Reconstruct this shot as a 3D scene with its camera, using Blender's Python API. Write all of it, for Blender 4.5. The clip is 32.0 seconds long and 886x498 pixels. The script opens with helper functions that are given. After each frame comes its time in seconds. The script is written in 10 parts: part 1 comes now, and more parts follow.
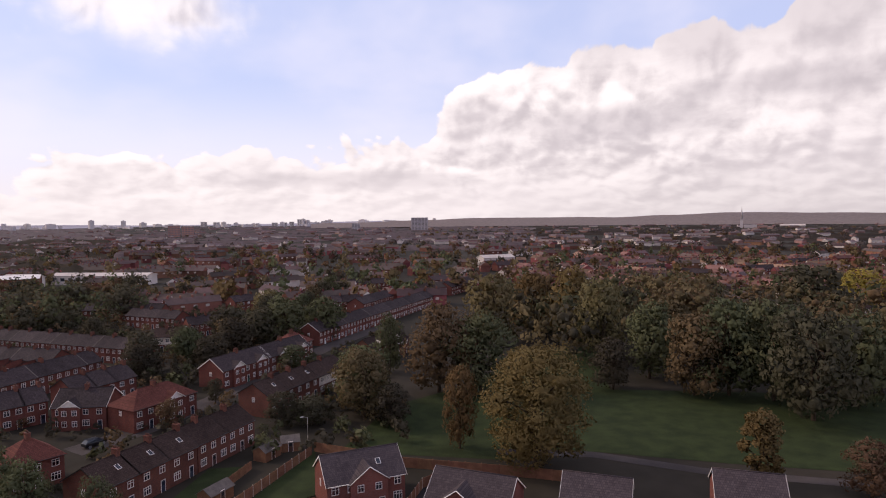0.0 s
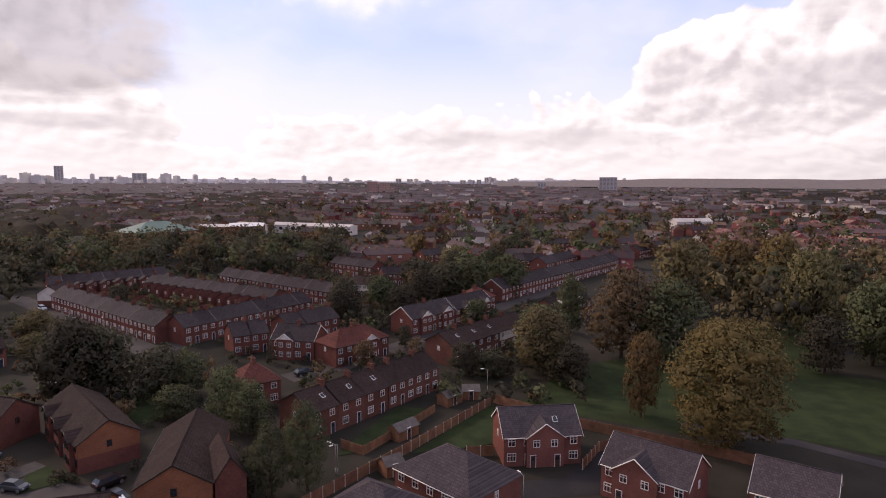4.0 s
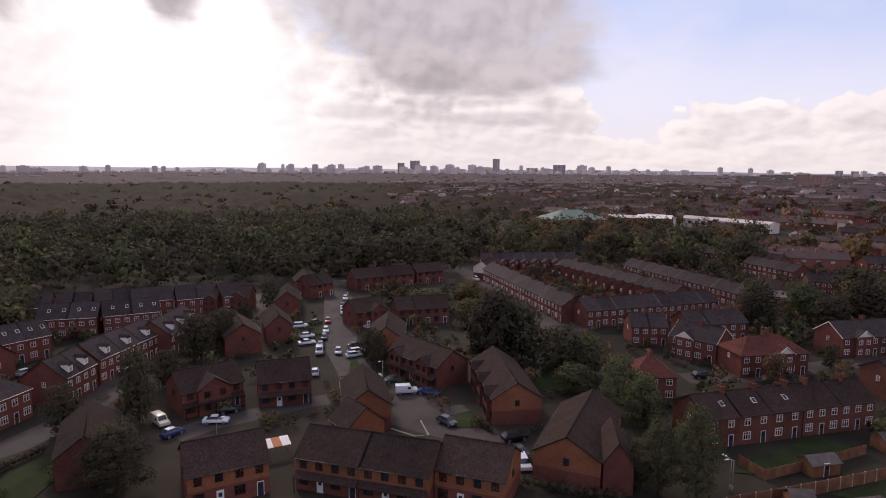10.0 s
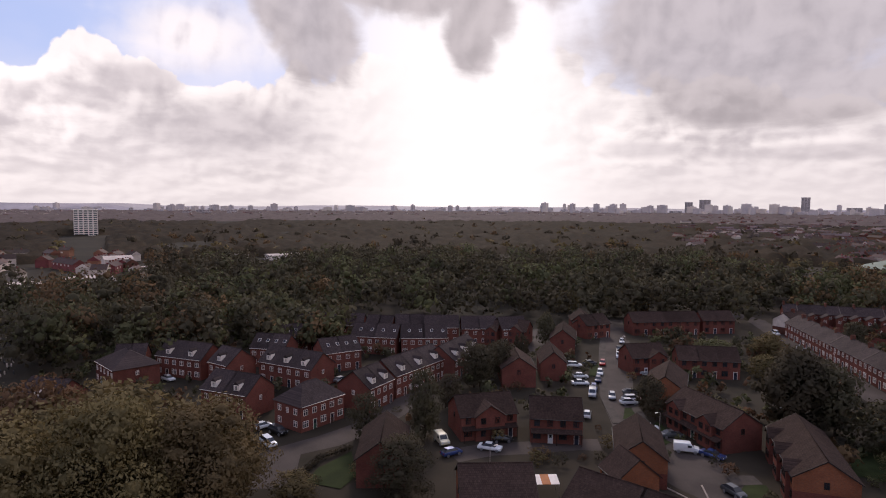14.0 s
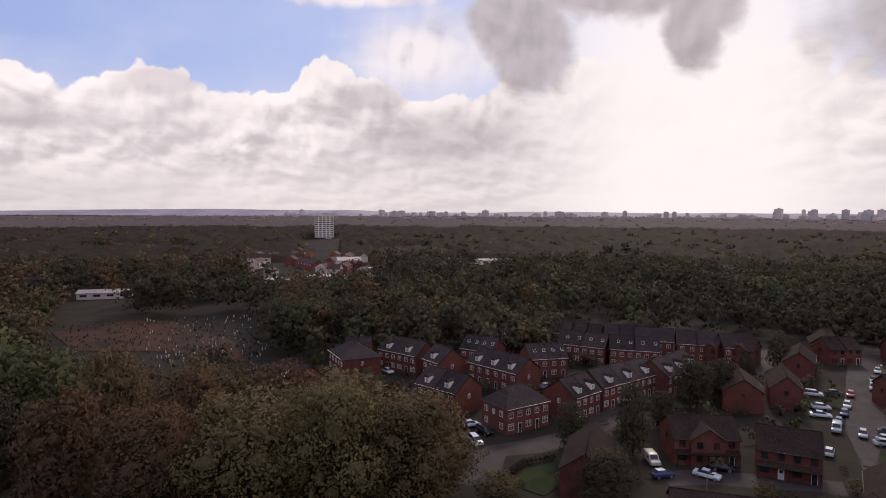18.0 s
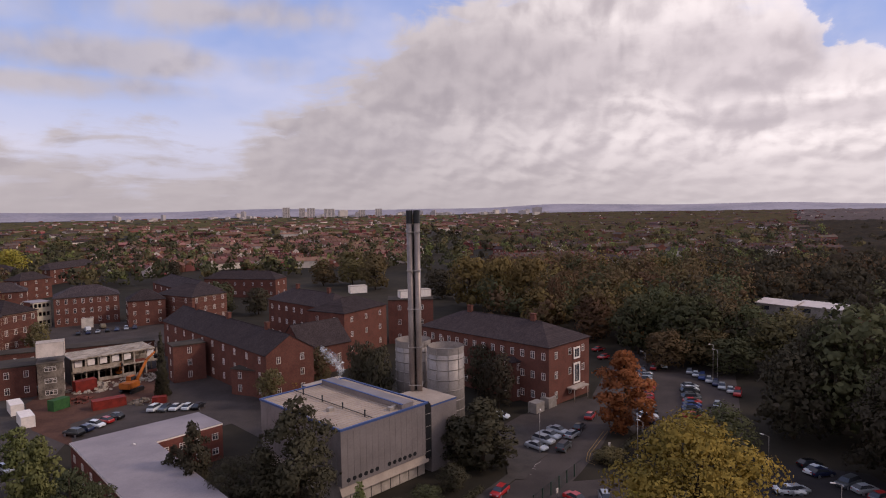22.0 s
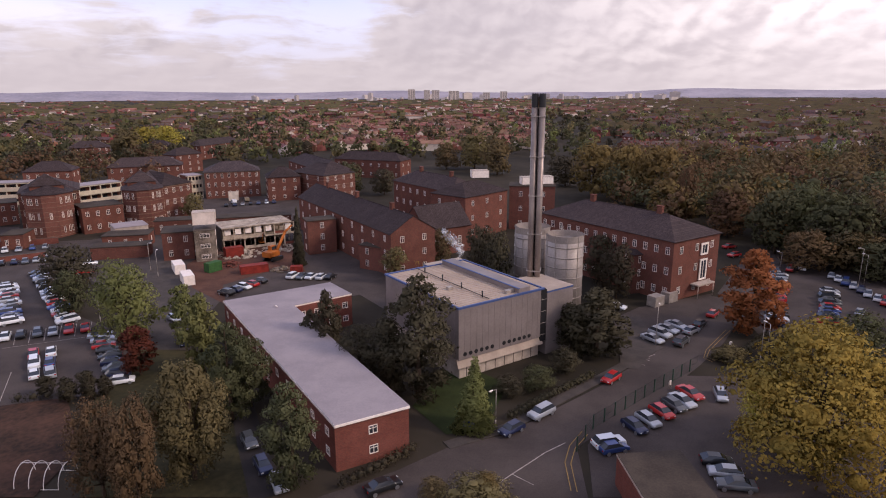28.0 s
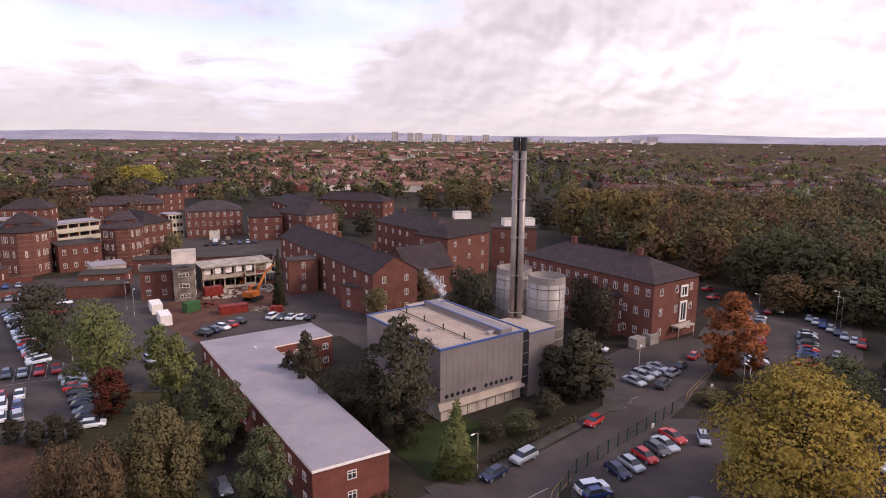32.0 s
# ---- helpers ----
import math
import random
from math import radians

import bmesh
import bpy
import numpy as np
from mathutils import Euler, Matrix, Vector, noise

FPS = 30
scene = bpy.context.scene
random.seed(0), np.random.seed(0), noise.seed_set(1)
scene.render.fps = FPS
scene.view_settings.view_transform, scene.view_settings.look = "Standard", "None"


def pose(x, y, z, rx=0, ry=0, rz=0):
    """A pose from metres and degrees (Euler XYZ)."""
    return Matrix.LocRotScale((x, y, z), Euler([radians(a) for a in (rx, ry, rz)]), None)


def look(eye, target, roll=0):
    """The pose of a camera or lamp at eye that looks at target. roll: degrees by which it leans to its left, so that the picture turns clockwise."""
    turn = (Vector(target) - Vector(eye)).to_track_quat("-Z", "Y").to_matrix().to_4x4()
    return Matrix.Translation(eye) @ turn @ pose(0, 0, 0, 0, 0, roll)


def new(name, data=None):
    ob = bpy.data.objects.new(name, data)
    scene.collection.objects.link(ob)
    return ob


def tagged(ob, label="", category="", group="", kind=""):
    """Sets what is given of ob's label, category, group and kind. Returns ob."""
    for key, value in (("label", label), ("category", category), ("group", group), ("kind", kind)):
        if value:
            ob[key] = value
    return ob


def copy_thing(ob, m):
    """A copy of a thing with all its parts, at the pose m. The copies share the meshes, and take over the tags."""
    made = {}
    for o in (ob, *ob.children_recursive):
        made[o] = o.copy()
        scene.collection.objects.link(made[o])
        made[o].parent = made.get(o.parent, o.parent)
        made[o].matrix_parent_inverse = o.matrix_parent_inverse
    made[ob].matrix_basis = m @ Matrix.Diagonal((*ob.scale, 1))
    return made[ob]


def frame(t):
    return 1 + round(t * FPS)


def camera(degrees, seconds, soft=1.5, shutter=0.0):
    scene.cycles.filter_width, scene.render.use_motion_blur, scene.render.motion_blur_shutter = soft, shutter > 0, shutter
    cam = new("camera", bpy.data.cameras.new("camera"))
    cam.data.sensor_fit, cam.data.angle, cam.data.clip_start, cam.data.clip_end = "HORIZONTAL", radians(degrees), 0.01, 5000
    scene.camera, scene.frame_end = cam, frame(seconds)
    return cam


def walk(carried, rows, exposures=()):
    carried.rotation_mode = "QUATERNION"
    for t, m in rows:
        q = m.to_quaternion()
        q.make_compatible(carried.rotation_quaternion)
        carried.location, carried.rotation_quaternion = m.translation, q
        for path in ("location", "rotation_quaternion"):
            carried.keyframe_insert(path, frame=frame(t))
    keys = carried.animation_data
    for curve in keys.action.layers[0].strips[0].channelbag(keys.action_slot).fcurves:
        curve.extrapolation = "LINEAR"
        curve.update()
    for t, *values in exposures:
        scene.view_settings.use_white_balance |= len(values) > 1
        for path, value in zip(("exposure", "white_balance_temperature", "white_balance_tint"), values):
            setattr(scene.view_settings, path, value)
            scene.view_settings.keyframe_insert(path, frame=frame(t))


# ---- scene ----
EXPOSURES = [(0.0, 0.12, 6500, 18), (5.0, 0.26, 6500, 18), (6.0, 0.26, 6500, 18), (9.0, 0.12, 6500, 18), (12.0, -0.10, 6500, 18), (13.5, -0.05, 6500, 18), (16.0, 0.04, 6500, 18), (17.5, -0.12, 6500, 18), (19.0, -0.28, 6500, 19), (20.0, -0.4, 6500, 20), (21.0, -0.32, 6500, 20), (23.0, -0.08, 6500, 20), (25.5, 0.07, 6500, 20), (28.0, 0.28, 6500, 22), (30.0, 0.50, 6500, 22), (32.0, 0.56, 6500, 22)]
cam = camera(70.92, 32.0, 1.05)
PATH = [
    (0.0, pose(0, 0, 46, 87.24, 0.58, 0.00)),
    (0.5, pose(0, 0, 46, 87.23, 0.47, 1.98)),
    (1.0, pose(0, 0, 46, 87.18, 0.40, 4.71)),
    (1.5, pose(0, 0, 46, 87.17, 0.31, 6.04)),
    (2.0, pose(0, 0, 46, 87.15, 0.29, 10.85)),
    (2.5, pose(0, 0, 46, 87.09, 0.15, 14.64)),
    (4.5, pose(0, 0, 46, 82.96, -0.20, 17.03)),
    (5.0, pose(0, 0, 46, 82.96, -0.34, 17.04)),
    (5.5, pose(0, 0, 46, 82.94, -0.34, 17.77)),
    (6.0, pose(0, 0, 46, 82.89, -0.28, 22.88)),
    (6.5, pose(0, 0, 46, 82.81, -0.32, 28.72)),
    (7.0, pose(0, 0, 46, 82.80, -0.41, 30.12)),
    (7.5, pose(0, 0, 46, 82.77, -0.36, 32.36)),
    (8.0, pose(0, 0, 46, 82.76, -0.35, 35.50)),
    (8.5, pose(0, 0, 46, 82.74, -0.35, 37.96)),
    (9.0, pose(0, 0, 46, 82.71, -0.37, 40.88)),
    (9.5, pose(0, 0, 46, 82.65, -0.36, 46.47)),
    (10.0, pose(0, 0, 46, 82.58, -0.30, 53.32)),
    (10.5, pose(0, 0, 46, 82.52, -0.26, 60.34)),
    (11.0, pose(0, 0, 46, 82.49, -0.20, 65.95)),
    (11.5, pose(0, 0, 46, 82.49, -0.14, 71.04)),
    (12.0, pose(0, 0, 46, 82.43, -0.10, 76.41)),
    (12.5, pose(0, 0, 46, 82.50, -0.17, 77.76)),
    (13.0, pose(0, 0, 46, 86.65, -0.24, 78.30)),
    (13.5, pose(0, 0, 46, 86.65, -0.26, 78.49)),
    (15.5, pose(0, 0, 46, 83.62, -0.61, 78.73)),
    (16.0, pose(0, 0, 46, 86.78, -0.59, 78.70)),
    (16.5, pose(0, 0, 46, 86.78, -0.62, 78.93)),
    (17.0, pose(0, 0, 46, 86.72, -0.51, 82.90)),
    (17.5, pose(0, 0, 46, 86.61, -0.36, 89.84)),
    (18.0, pose(0, 0, 46, 86.53, -0.27, 97.71)),
    (18.5, pose(0, 0, 46, 86.43, -0.11, 105.65)),
    (19.0, pose(0, 0, 46, 86.23, -0.19, 114.09)),
    (19.5, pose(0, 0, 46, 86.15, 0.10, 124.96)),
    (20.0, pose(0, 0, 46, 86.05, 0.24, 137.55)),
    (20.5, pose(0, 0, 46, 86.07, 0.36, 150.79)),
    (21.0, pose(0, 0, 46, 86.16, 0.94, 164.27)),
    (21.5, pose(0, 0, 46, 86.26, 1.02, 170.26)),
    (22.0, pose(0, 0, 46, 86.34, 0.93, 171.58)),
    (22.5, pose(0, 0, 46, 86.40, 0.90, 172.11)),
    (23.0, pose(0, 0, 46, 86.42, 0.80, 172.40)),
    (23.5, pose(0, 0, 46, 86.46, 0.77, 172.71)),
    (24.0, pose(0, 0, 46, 86.50, 0.66, 172.98)),
    (24.5, pose(0, 0, 46, 86.51, 0.67, 174.57)),
    (25.0, pose(0, 0, 46, 86.58, 0.67, 177.87)),
    (25.5, pose(0, 0, 46, 86.62, 0.63, 180.03)),
    (27.5, pose(0, 0, 46, 81.43, 0.29, 182.63)),
    (28.0, pose(0, 0, 46, 75.95, 0.29, 182.89)),
    (28.5, pose(0, 0, 46, 76.17, 0.22, 183.19)),
    (29.0, pose(0, 0, 46, 76.83, 0.13, 183.45)),
    (29.5, pose(0, 0, 46, 76.90, 0.05, 183.65)),
    (30.0, pose(0, 0, 46, 79.55, 0.01, 183.86)),
    (30.5, pose(0, 0, 46, 79.57, -0.10, 184.10)),
    (31.0, pose(0, 0, 46, 79.59, -0.17, 184.30)),
    (31.5, pose(0, 0, 46, 79.62, -0.18, 184.50)),
    (32.0, pose(0, 0, 46, 79.71, -0.40, 181.36)),
]
walk(cam, PATH, EXPOSURES)
# ---- sky and sun ----
SUN_AZ, SUN_EL = 76.0, 33.0  # turned left from +y, and above the horizon, in degrees

world = bpy.data.worlds.new("sky")
scene.world = world
world.use_nodes = True
WN, WL = world.node_tree.nodes, world.node_tree.links
WN.clear()


def wire(tree, a, b):
    tree.links.new(a, b)


def calc(tree, op, a, b=0.0, c=0.0, clamp=False):
    n = tree.nodes.new("ShaderNodeMath")
    n.operation, n.use_clamp = op, clamp
    for i, v in enumerate((a, b, c)):
        if isinstance(v, (int, float)):
            n.inputs[i].default_value = v
        else:
            tree.links.new(v, n.inputs[i])
    return n.outputs[0]


def ramp(tree, v, lo, hi, a=0.0, b=1.0):
    n = tree.nodes.new("ShaderNodeMapRange")
    n.interpolation_type = "SMOOTHSTEP"
    n.inputs[1].default_value, n.inputs[2].default_value, n.inputs[3].default_value, n.inputs[4].default_value = lo, hi, a, b
    tree.links.new(v, n.inputs[0])
    return n.outputs[0]


def blend(tree, fac, a, b):
    n = tree.nodes.new("ShaderNodeMix")
    n.data_type = "RGBA"
    for sock, v in ((n.inputs[0], fac), (n.inputs[6], a), (n.inputs[7], b)):
        if isinstance(v, (int, float)):
            sock.default_value = v
        elif isinstance(v, tuple):
            sock.default_value = (*v, 1)
        else:
            tree.links.new(v, sock)
    return n.outputs[2]


def grain(tree, vec, scale, detail=4.0, rough=0.55, distort=0.0):
    n = tree.nodes.new("ShaderNodeTexNoise")
    n.inputs["Scale"].default_value, n.inputs["Detail"].default_value = scale, detail
    n.inputs["Roughness"].default_value, n.inputs["Distortion"].default_value = rough, distort
    if vec is not None:
        tree.links.new(vec, n.inputs["Vector"])
    return n.outputs["Fac"]


WT = world.node_tree
coord = WN.new("ShaderNodeTexCoord").outputs["Generated"]
split = WN.new("ShaderNodeSeparateXYZ")
wire(WT, coord, split.inputs[0])
sx, sy, sz = split.outputs
az = calc(WT, "MULTIPLY_ADD", calc(WT, "ARCTAN2", calc(WT, "MULTIPLY", sy, -1.0), calc(WT, "MULTIPLY", sx, -1.0)), 57.2958, 90.0)
el = calc(WT, "MULTIPLY", calc(WT, "ARCSINE", sz), 57.2958)
# cloud coordinates: bearing and height, with the height drawn together towards the horizon
wide_el = calc(WT, "MULTIPLY", calc(WT, "LOGARITHM", calc(WT, "ADD", calc(WT, "MAXIMUM", el, -2.0), 5.0), 2.71828), 11.0)


def place(du, dv, sx_, sy_):
    p = WN.new("ShaderNodeCombineXYZ")
    wire(WT, calc(WT, "MULTIPLY_ADD", az, sx_, du), p.inputs[0])
    wire(WT, calc(WT, "MULTIPLY_ADD", wide_el, sy_, dv), p.inputs[1])
    return p.outputs[0]


def knobs(vec, scale):
    """Round knobs side by side, as the heads of heaped clouds."""
    n = WN.new("ShaderNodeTexVoronoi")
    n.feature, n.voronoi_dimensions = "SMOOTH_F1", "2D"
    n.inputs["Scale"].default_value, n.inputs["Smoothness"].default_value = scale, 0.35
    wire(WT, vec, n.inputs["Vector"])
    return calc(WT, "SUBTRACT", 0.45, n.outputs["Distance"])


def heads(du, dv):
    """Heaped relief of three sizes of knob, pushed about by noise."""
    base = place(du, dv, 0.22, 0.30)
    warp, add = WN.new("ShaderNodeTexNoise"), WN.new("ShaderNodeVectorMath")
    warp.inputs["Scale"].default_value, warp.inputs["Detail"].default_value = 1.1, 4.0
    wire(WT, base, warp.inputs["Vector"])
    add.operation = "MULTIPLY_ADD"
    wire(WT, warp.outputs["Color"], add.inputs[0])
    add.inputs[1].default_value = (0.7, 0.7, 0.0)
    wire(WT, base, add.inputs[2])
    v = add.outputs[0]
    a = calc(WT, "MULTIPLY", knobs(v, 0.55), 1.0)
    a = calc(WT, "MULTIPLY_ADD", knobs(v, 1.35), 0.50, a)
    a = calc(WT, "MULTIPLY_ADD", knobs(v, 3.3), 0.24, a)
    return calc(WT, "MULTIPLY_ADD", grain(WT, v, 5.0, 4.0, 0.6), 0.22, calc(WT, "ADD", a, -0.11))


relief = heads(0.0, 0.0)
sunward = heads(0.10, 0.20)
soft = grain(WT, place(3.1, 1.7, 0.055, 0.16), 1.1, 4.0, 0.5)
wisp = grain(WT, place(7.3, 0.4, 0.10, 0.42), 1.6, 6.0, 0.6, 0.4)


def mass(a0, e0, wa, we, edge=0.5, tear=0.9):
    """1 inside a body of cloud, or a hole, round a bearing and height; its rim follows the heads and wisps."""
    da = calc(WT, "MULTIPLY", calc(WT, "SUBTRACT", az, a0), 1.0 / wa)
    de = calc(WT, "MULTIPLY", calc(WT, "SUBTRACT", el, e0), 1.0 / we)
    r = calc(WT, "SQRT", calc(WT, "ADD", calc(WT, "MULTIPLY", da, da), calc(WT, "MULTIPLY", de, de)))
    torn = calc(WT, "MULTIPLY_ADD", relief, -0.62 * tear, calc(WT, "ADD", r, 0.10 * tear))
    torn = calc(WT, "ADD", torn, calc(WT, "MULTIPLY_ADD", wisp, 0.6 * tear, -0.30 * tear))
    return ramp(WT, torn, 1.0 + edge * 0.5, 1.0 - edge * 0.5)


def most(items):
    out = items[0]
    for i in items[1:]:
        out = calc(WT, "MAXIMUM", out, i)
    return out


# height of the heaped bank's tops along the horizon, by bearing
tops = WN.new("ShaderNodeValToRGB")
tops.color_ramp.interpolation = "CARDINAL"
TOPS = ((-90, 12), (-40, 17), (-20, 17), (-12, 15.2), (-4, 13.6), (-1, 11.6), (1, 9.8), (5, 8.2), (10, 6.8), (17, 7.0), (21, 8.0), (26, 6.8), (32, 5.4), (38, 6.2),
        (46, 10), (60, 12), (78, 14), (94, 12.5), (104, 12.0), (108.5, 14.6), (112, 11.8), (119, 11.4), (124, 13.6), (128, 10.6), (133, 12.2), (140, 16), (150, 22), (166, 22),
        (177, 15), (186, 9.0), (196, 5.5), (270, 12))
for i, (a, e) in enumerate(TOPS):
    stop = tops.color_ramp.elements[0] if i == 0 else tops.color_ramp.elements[-1] if i == len(TOPS) - 1 else tops.color_ramp.elements.new((a + 90) / 360)
    stop.position = (a + 90) / 360
    stop.color = (e / 30, e / 30, e / 30, 1)
wire(WT, calc(WT, "MULTIPLY", calc(WT, "ADD", az, 90.0), 1 / 360), tops.inputs[0])
under = calc(WT, "SUBTRACT", calc(WT, "MULTIPLY_ADD", tops.outputs["Color"], 30.0, calc(WT, "MULTIPLY_ADD", relief, 4.2, -1.5)), el)
ragged = ramp(WT, az, 128.0, 160.0)
under = calc(WT, "ADD", under, calc(WT, "MULTIPLY", calc(WT, "SUBTRACT", wisp, 0.5), calc(WT, "MULTIPLY", ragged, 15.0)))
bank = blend(WT, ragged, ramp(WT, under, -0.22, 0.30), ramp(WT, under, -2.4, 2.4))
thin = most([mass(*b) for b in (
    (27, 17.0, 10, 2.3, 1.1, 1.6), (107, 18.6, 9, 1.2, 0.6), (99.5, 14.0, 6.5, 3.4, 1.2),
    (198, 12.4, 13, 1.3, 1.2, 1.5), (206, 10.2, 12, 0.9, 1.2, 1.5), (190, 16.5, 9, 1.5, 1.2, 1.5), (218, 17, 12, 3, 1.2), (-66, 26, 20, 7, 0.9), (250, 26, 24, 9, 0.9))])
grey = most([mass(*b) for b in (
    (53, 14.5, 13.5, 7.6, 0.40, 0.5), (50, 19.5, 14, 6, 0.4, 0.3), (51, 9.0, 11, 2.6, 0.5, 0.5), (89.6, 14.5, 3.3, 4.8, 0.45), (76.2, 14.6, 2.5, 4.6, 0.45), (83, 19.6, 11.5, 3.2, 0.5), (68, 21.5, 14, 4.0, 0.5), (91, 16.5, 4.6, 3.2, 0.5), (75, 17.2, 3.6, 3.2, 0.5),
    (150, 42, 60, 16, 1.2), (30, 46, 60, 14, 1.2))])
shade = most([mass(*b) for b in (
    (-21, 17.4, 19, 4.6, 1.0), (-16, 8.2, 8, 1.4, 1.0), (-30, 10.6, 8, 1.2, 1.0), (8, 3.6, 12, 0.7, 1.2), (98, 6.6, 8, 2.2, 1.1), (147, 11.6, 12, 2.8, 1.0), (164, 12.5, 15, 3.4, 1.0), (139, 7.0, 14, 1.0, 1.2), (48, 4.4, 8, 0.6, 1.0), (61, 5.0, 4, 0.7, 1.0), (104, 10.2, 3, 1.0, 0.9), (122, 10.6, 3.2, 1.1, 0.9))])
glare = calc(WT, "MULTIPLY", ramp(WT, calc(WT, "ABSOLUTE", calc(WT, "SUBTRACT", az, 76.0)), 18.0, 4.0), ramp(WT, el, 48.0, 10.0))
blue_sky = WN.new("ShaderNodeTexSky")
blue_sky.sky_type, blue_sky.sun_disc = "NISHITA", False
blue_sky.sun_elevation, blue_sky.sun_rotation = radians(SUN_EL), radians(-SUN_AZ)
clear = WN.new("ShaderNodeVectorMath")
clear.operation = "SCALE"
clear.inputs["Scale"].default_value = 0.09
wire(WT, blue_sky.outputs[0], clear.inputs[0])
clear_sky = blend(WT, 0.72, clear.outputs[0], blend(WT, ramp(WT, az, 60.0, 150.0), (0.64, 0.73, 1.02), (0.42, 0.57, 1.0)))
clear_sky = blend(WT, ramp(WT, soft, 0.40, 0.72, 0.0, 0.55), clear_sky, (0.82, 0.82, 0.93))
clear_sky = blend(WT, ramp(WT, el, 13.0, 5.0, 0.0, 0.62), clear_sky, (0.90, 0.88, 0.94))
# a head is lit where the relief falls away towards the sun, and along the rim of the bank
lump = calc(WT, "SUBTRACT", relief, sunward)
lump = calc(WT, "ADD", lump, calc(WT, "MULTIPLY_ADD", wisp, 0.5, -0.25))
lump = calc(WT, "ADD", lump, ramp(WT, under, 2.6, 0.0, 0.0, 0.24))
body = ramp(WT, lump, -0.40, 0.36)
heap = blend(WT, body, (0.57, 0.525, 0.53), (1.07, 1.01, 0.965))
heap = blend(WT, ramp(WT, soft, 0.35, 0.65, 0.4, 0.0), heap, (0.75, 0.70, 0.70))
heap = blend(WT, calc(WT, "MULTIPLY", shade, 0.78), heap, blend(WT, body, (0.53, 0.49, 0.50), (0.68, 0.63, 0.63)))
# away from the sun the clouds are dimmer
dim = WN.new("ShaderNodeVectorMath")
dim.operation = "SCALE"
wire(WT, heap, dim.inputs[0])
wire(WT, calc(WT, "MULTIPLY", ramp(WT, az, 92.0, 118.0, 1.0, 1.12), ramp(WT, az, 143.0, 188.0, 1.0, 0.51)), dim.inputs["Scale"])
heap = blend(WT, ramp(WT, az, 146.0, 186.0, 0.0, 0.30), dim.outputs[0], (0.72, 0.685, 0.74))
sky_mix = blend(WT, calc(WT, "MAXIMUM", bank, calc(WT, "MULTIPLY", thin, 0.85)), clear_sky, heap)
low = calc(WT, "MULTIPLY", ramp(WT, el, 7.0, 0.0), 0.72)
sky_mix = blend(WT, low, sky_mix, blend(WT, most([ramp(WT, az, 110.0, 165.0), ramp(WT, az, 2.0, -26.0, 0.0, 0.75)]), (0.86, 0.80, 0.775), (0.545, 0.505, 0.50)))
sky_mix = blend(WT, calc(WT, "MULTIPLY", glare, 0.92), sky_mix, (1.12, 1.07, 1.02))
dull = blend(WT, ramp(WT, lump, -0.35, 0.55), (0.42, 0.385, 0.39), (0.62, 0.57, 0.57))
sky_mix = blend(WT, calc(WT, "MULTIPLY", grey, 0.92), sky_mix, dull)
bg = WN.new("ShaderNodeBackground")
bg.inputs["Strength"].default_value = 1.0
wire(WT, sky_mix, bg.inputs[0])
out = WN.new("ShaderNodeOutputWorld")
wire(WT, bg.outputs[0], out.inputs[0])

sun_data = bpy.data.lights.new("sun", "SUN")
sun_data.energy, sun_data.angle, sun_data.color = 1.65, radians(12), (1.0, 0.89, 0.76)
sun = new("sun", sun_data)
sun.matrix_world = look((0, 0, 0), (math.sin(radians(SUN_AZ)) * math.cos(radians(SUN_EL)), -math.cos(radians(SUN_AZ)) * math.cos(radians(SUN_EL)), -math.sin(radians(SUN_EL))))
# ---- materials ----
def warm_cast(c):
    """Puts part of the light's warm cast into a base colour: more red, less blue."""
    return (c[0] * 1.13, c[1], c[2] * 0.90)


def surface(name, dark, light, scale=1.0, rough=0.8, metal=0.0, bump=0.3, fine=12.0, vary=0.0, island=False, spec=0.16):
    """Two colours mixed by coarse and fine noise at real-world size, with relief; vary: change of lightness from object to object."""
    dark, light = warm_cast(dark), warm_cast(light)
    m = bpy.data.materials.new(name)
    m.use_nodes = True
    t = m.node_tree
    b = t.nodes["Principled BSDF"]
    b.inputs["Roughness"].default_value, b.inputs["Metallic"].default_value = rough, metal
    b.inputs["Specular IOR Level"].default_value = spec
    geo = t.nodes.new("ShaderNodeNewGeometry")
    p = geo.outputs["Position"]
    coarse, small = grain(t, p, scale, 5.0), grain(t, p, scale * fine, 3.0)
    mixv = calc(t, "ADD", calc(t, "MULTIPLY", coarse, 0.65), calc(t, "MULTIPLY", small, 0.35))
    col = blend(t, ramp(t, mixv, 0.33, 0.67), dark, light)
    if vary:
        r = geo.outputs["Random Per Island"] if island else t.nodes.new("ShaderNodeObjectInfo").outputs["Random"]
        n = t.nodes.new("ShaderNodeHueSaturation")
        t.links.new(col, n.inputs["Color"])
        t.links.new(calc(t, "MULTIPLY_ADD", r, 2 * vary, 1.0 - vary), n.inputs["Value"])
        t.links.new(calc(t, "MULTIPLY_ADD", calc(t, "FRACT", calc(t, "MULTIPLY", r, 7.13)), vary * 0.12, 0.5 - vary * 0.06), n.inputs["Hue"])
        col = n.outputs[0]
    t.links.new(col, b.inputs["Base Color"])
    if bump:
        k = t.nodes.new("ShaderNodeBump")
        k.inputs["Strength"].default_value, k.inputs["Distance"].default_value = bump, 0.05
        t.links.new(small, k.inputs["Height"])
        t.links.new(k.outputs[0], b.inputs["Normal"])
    return m


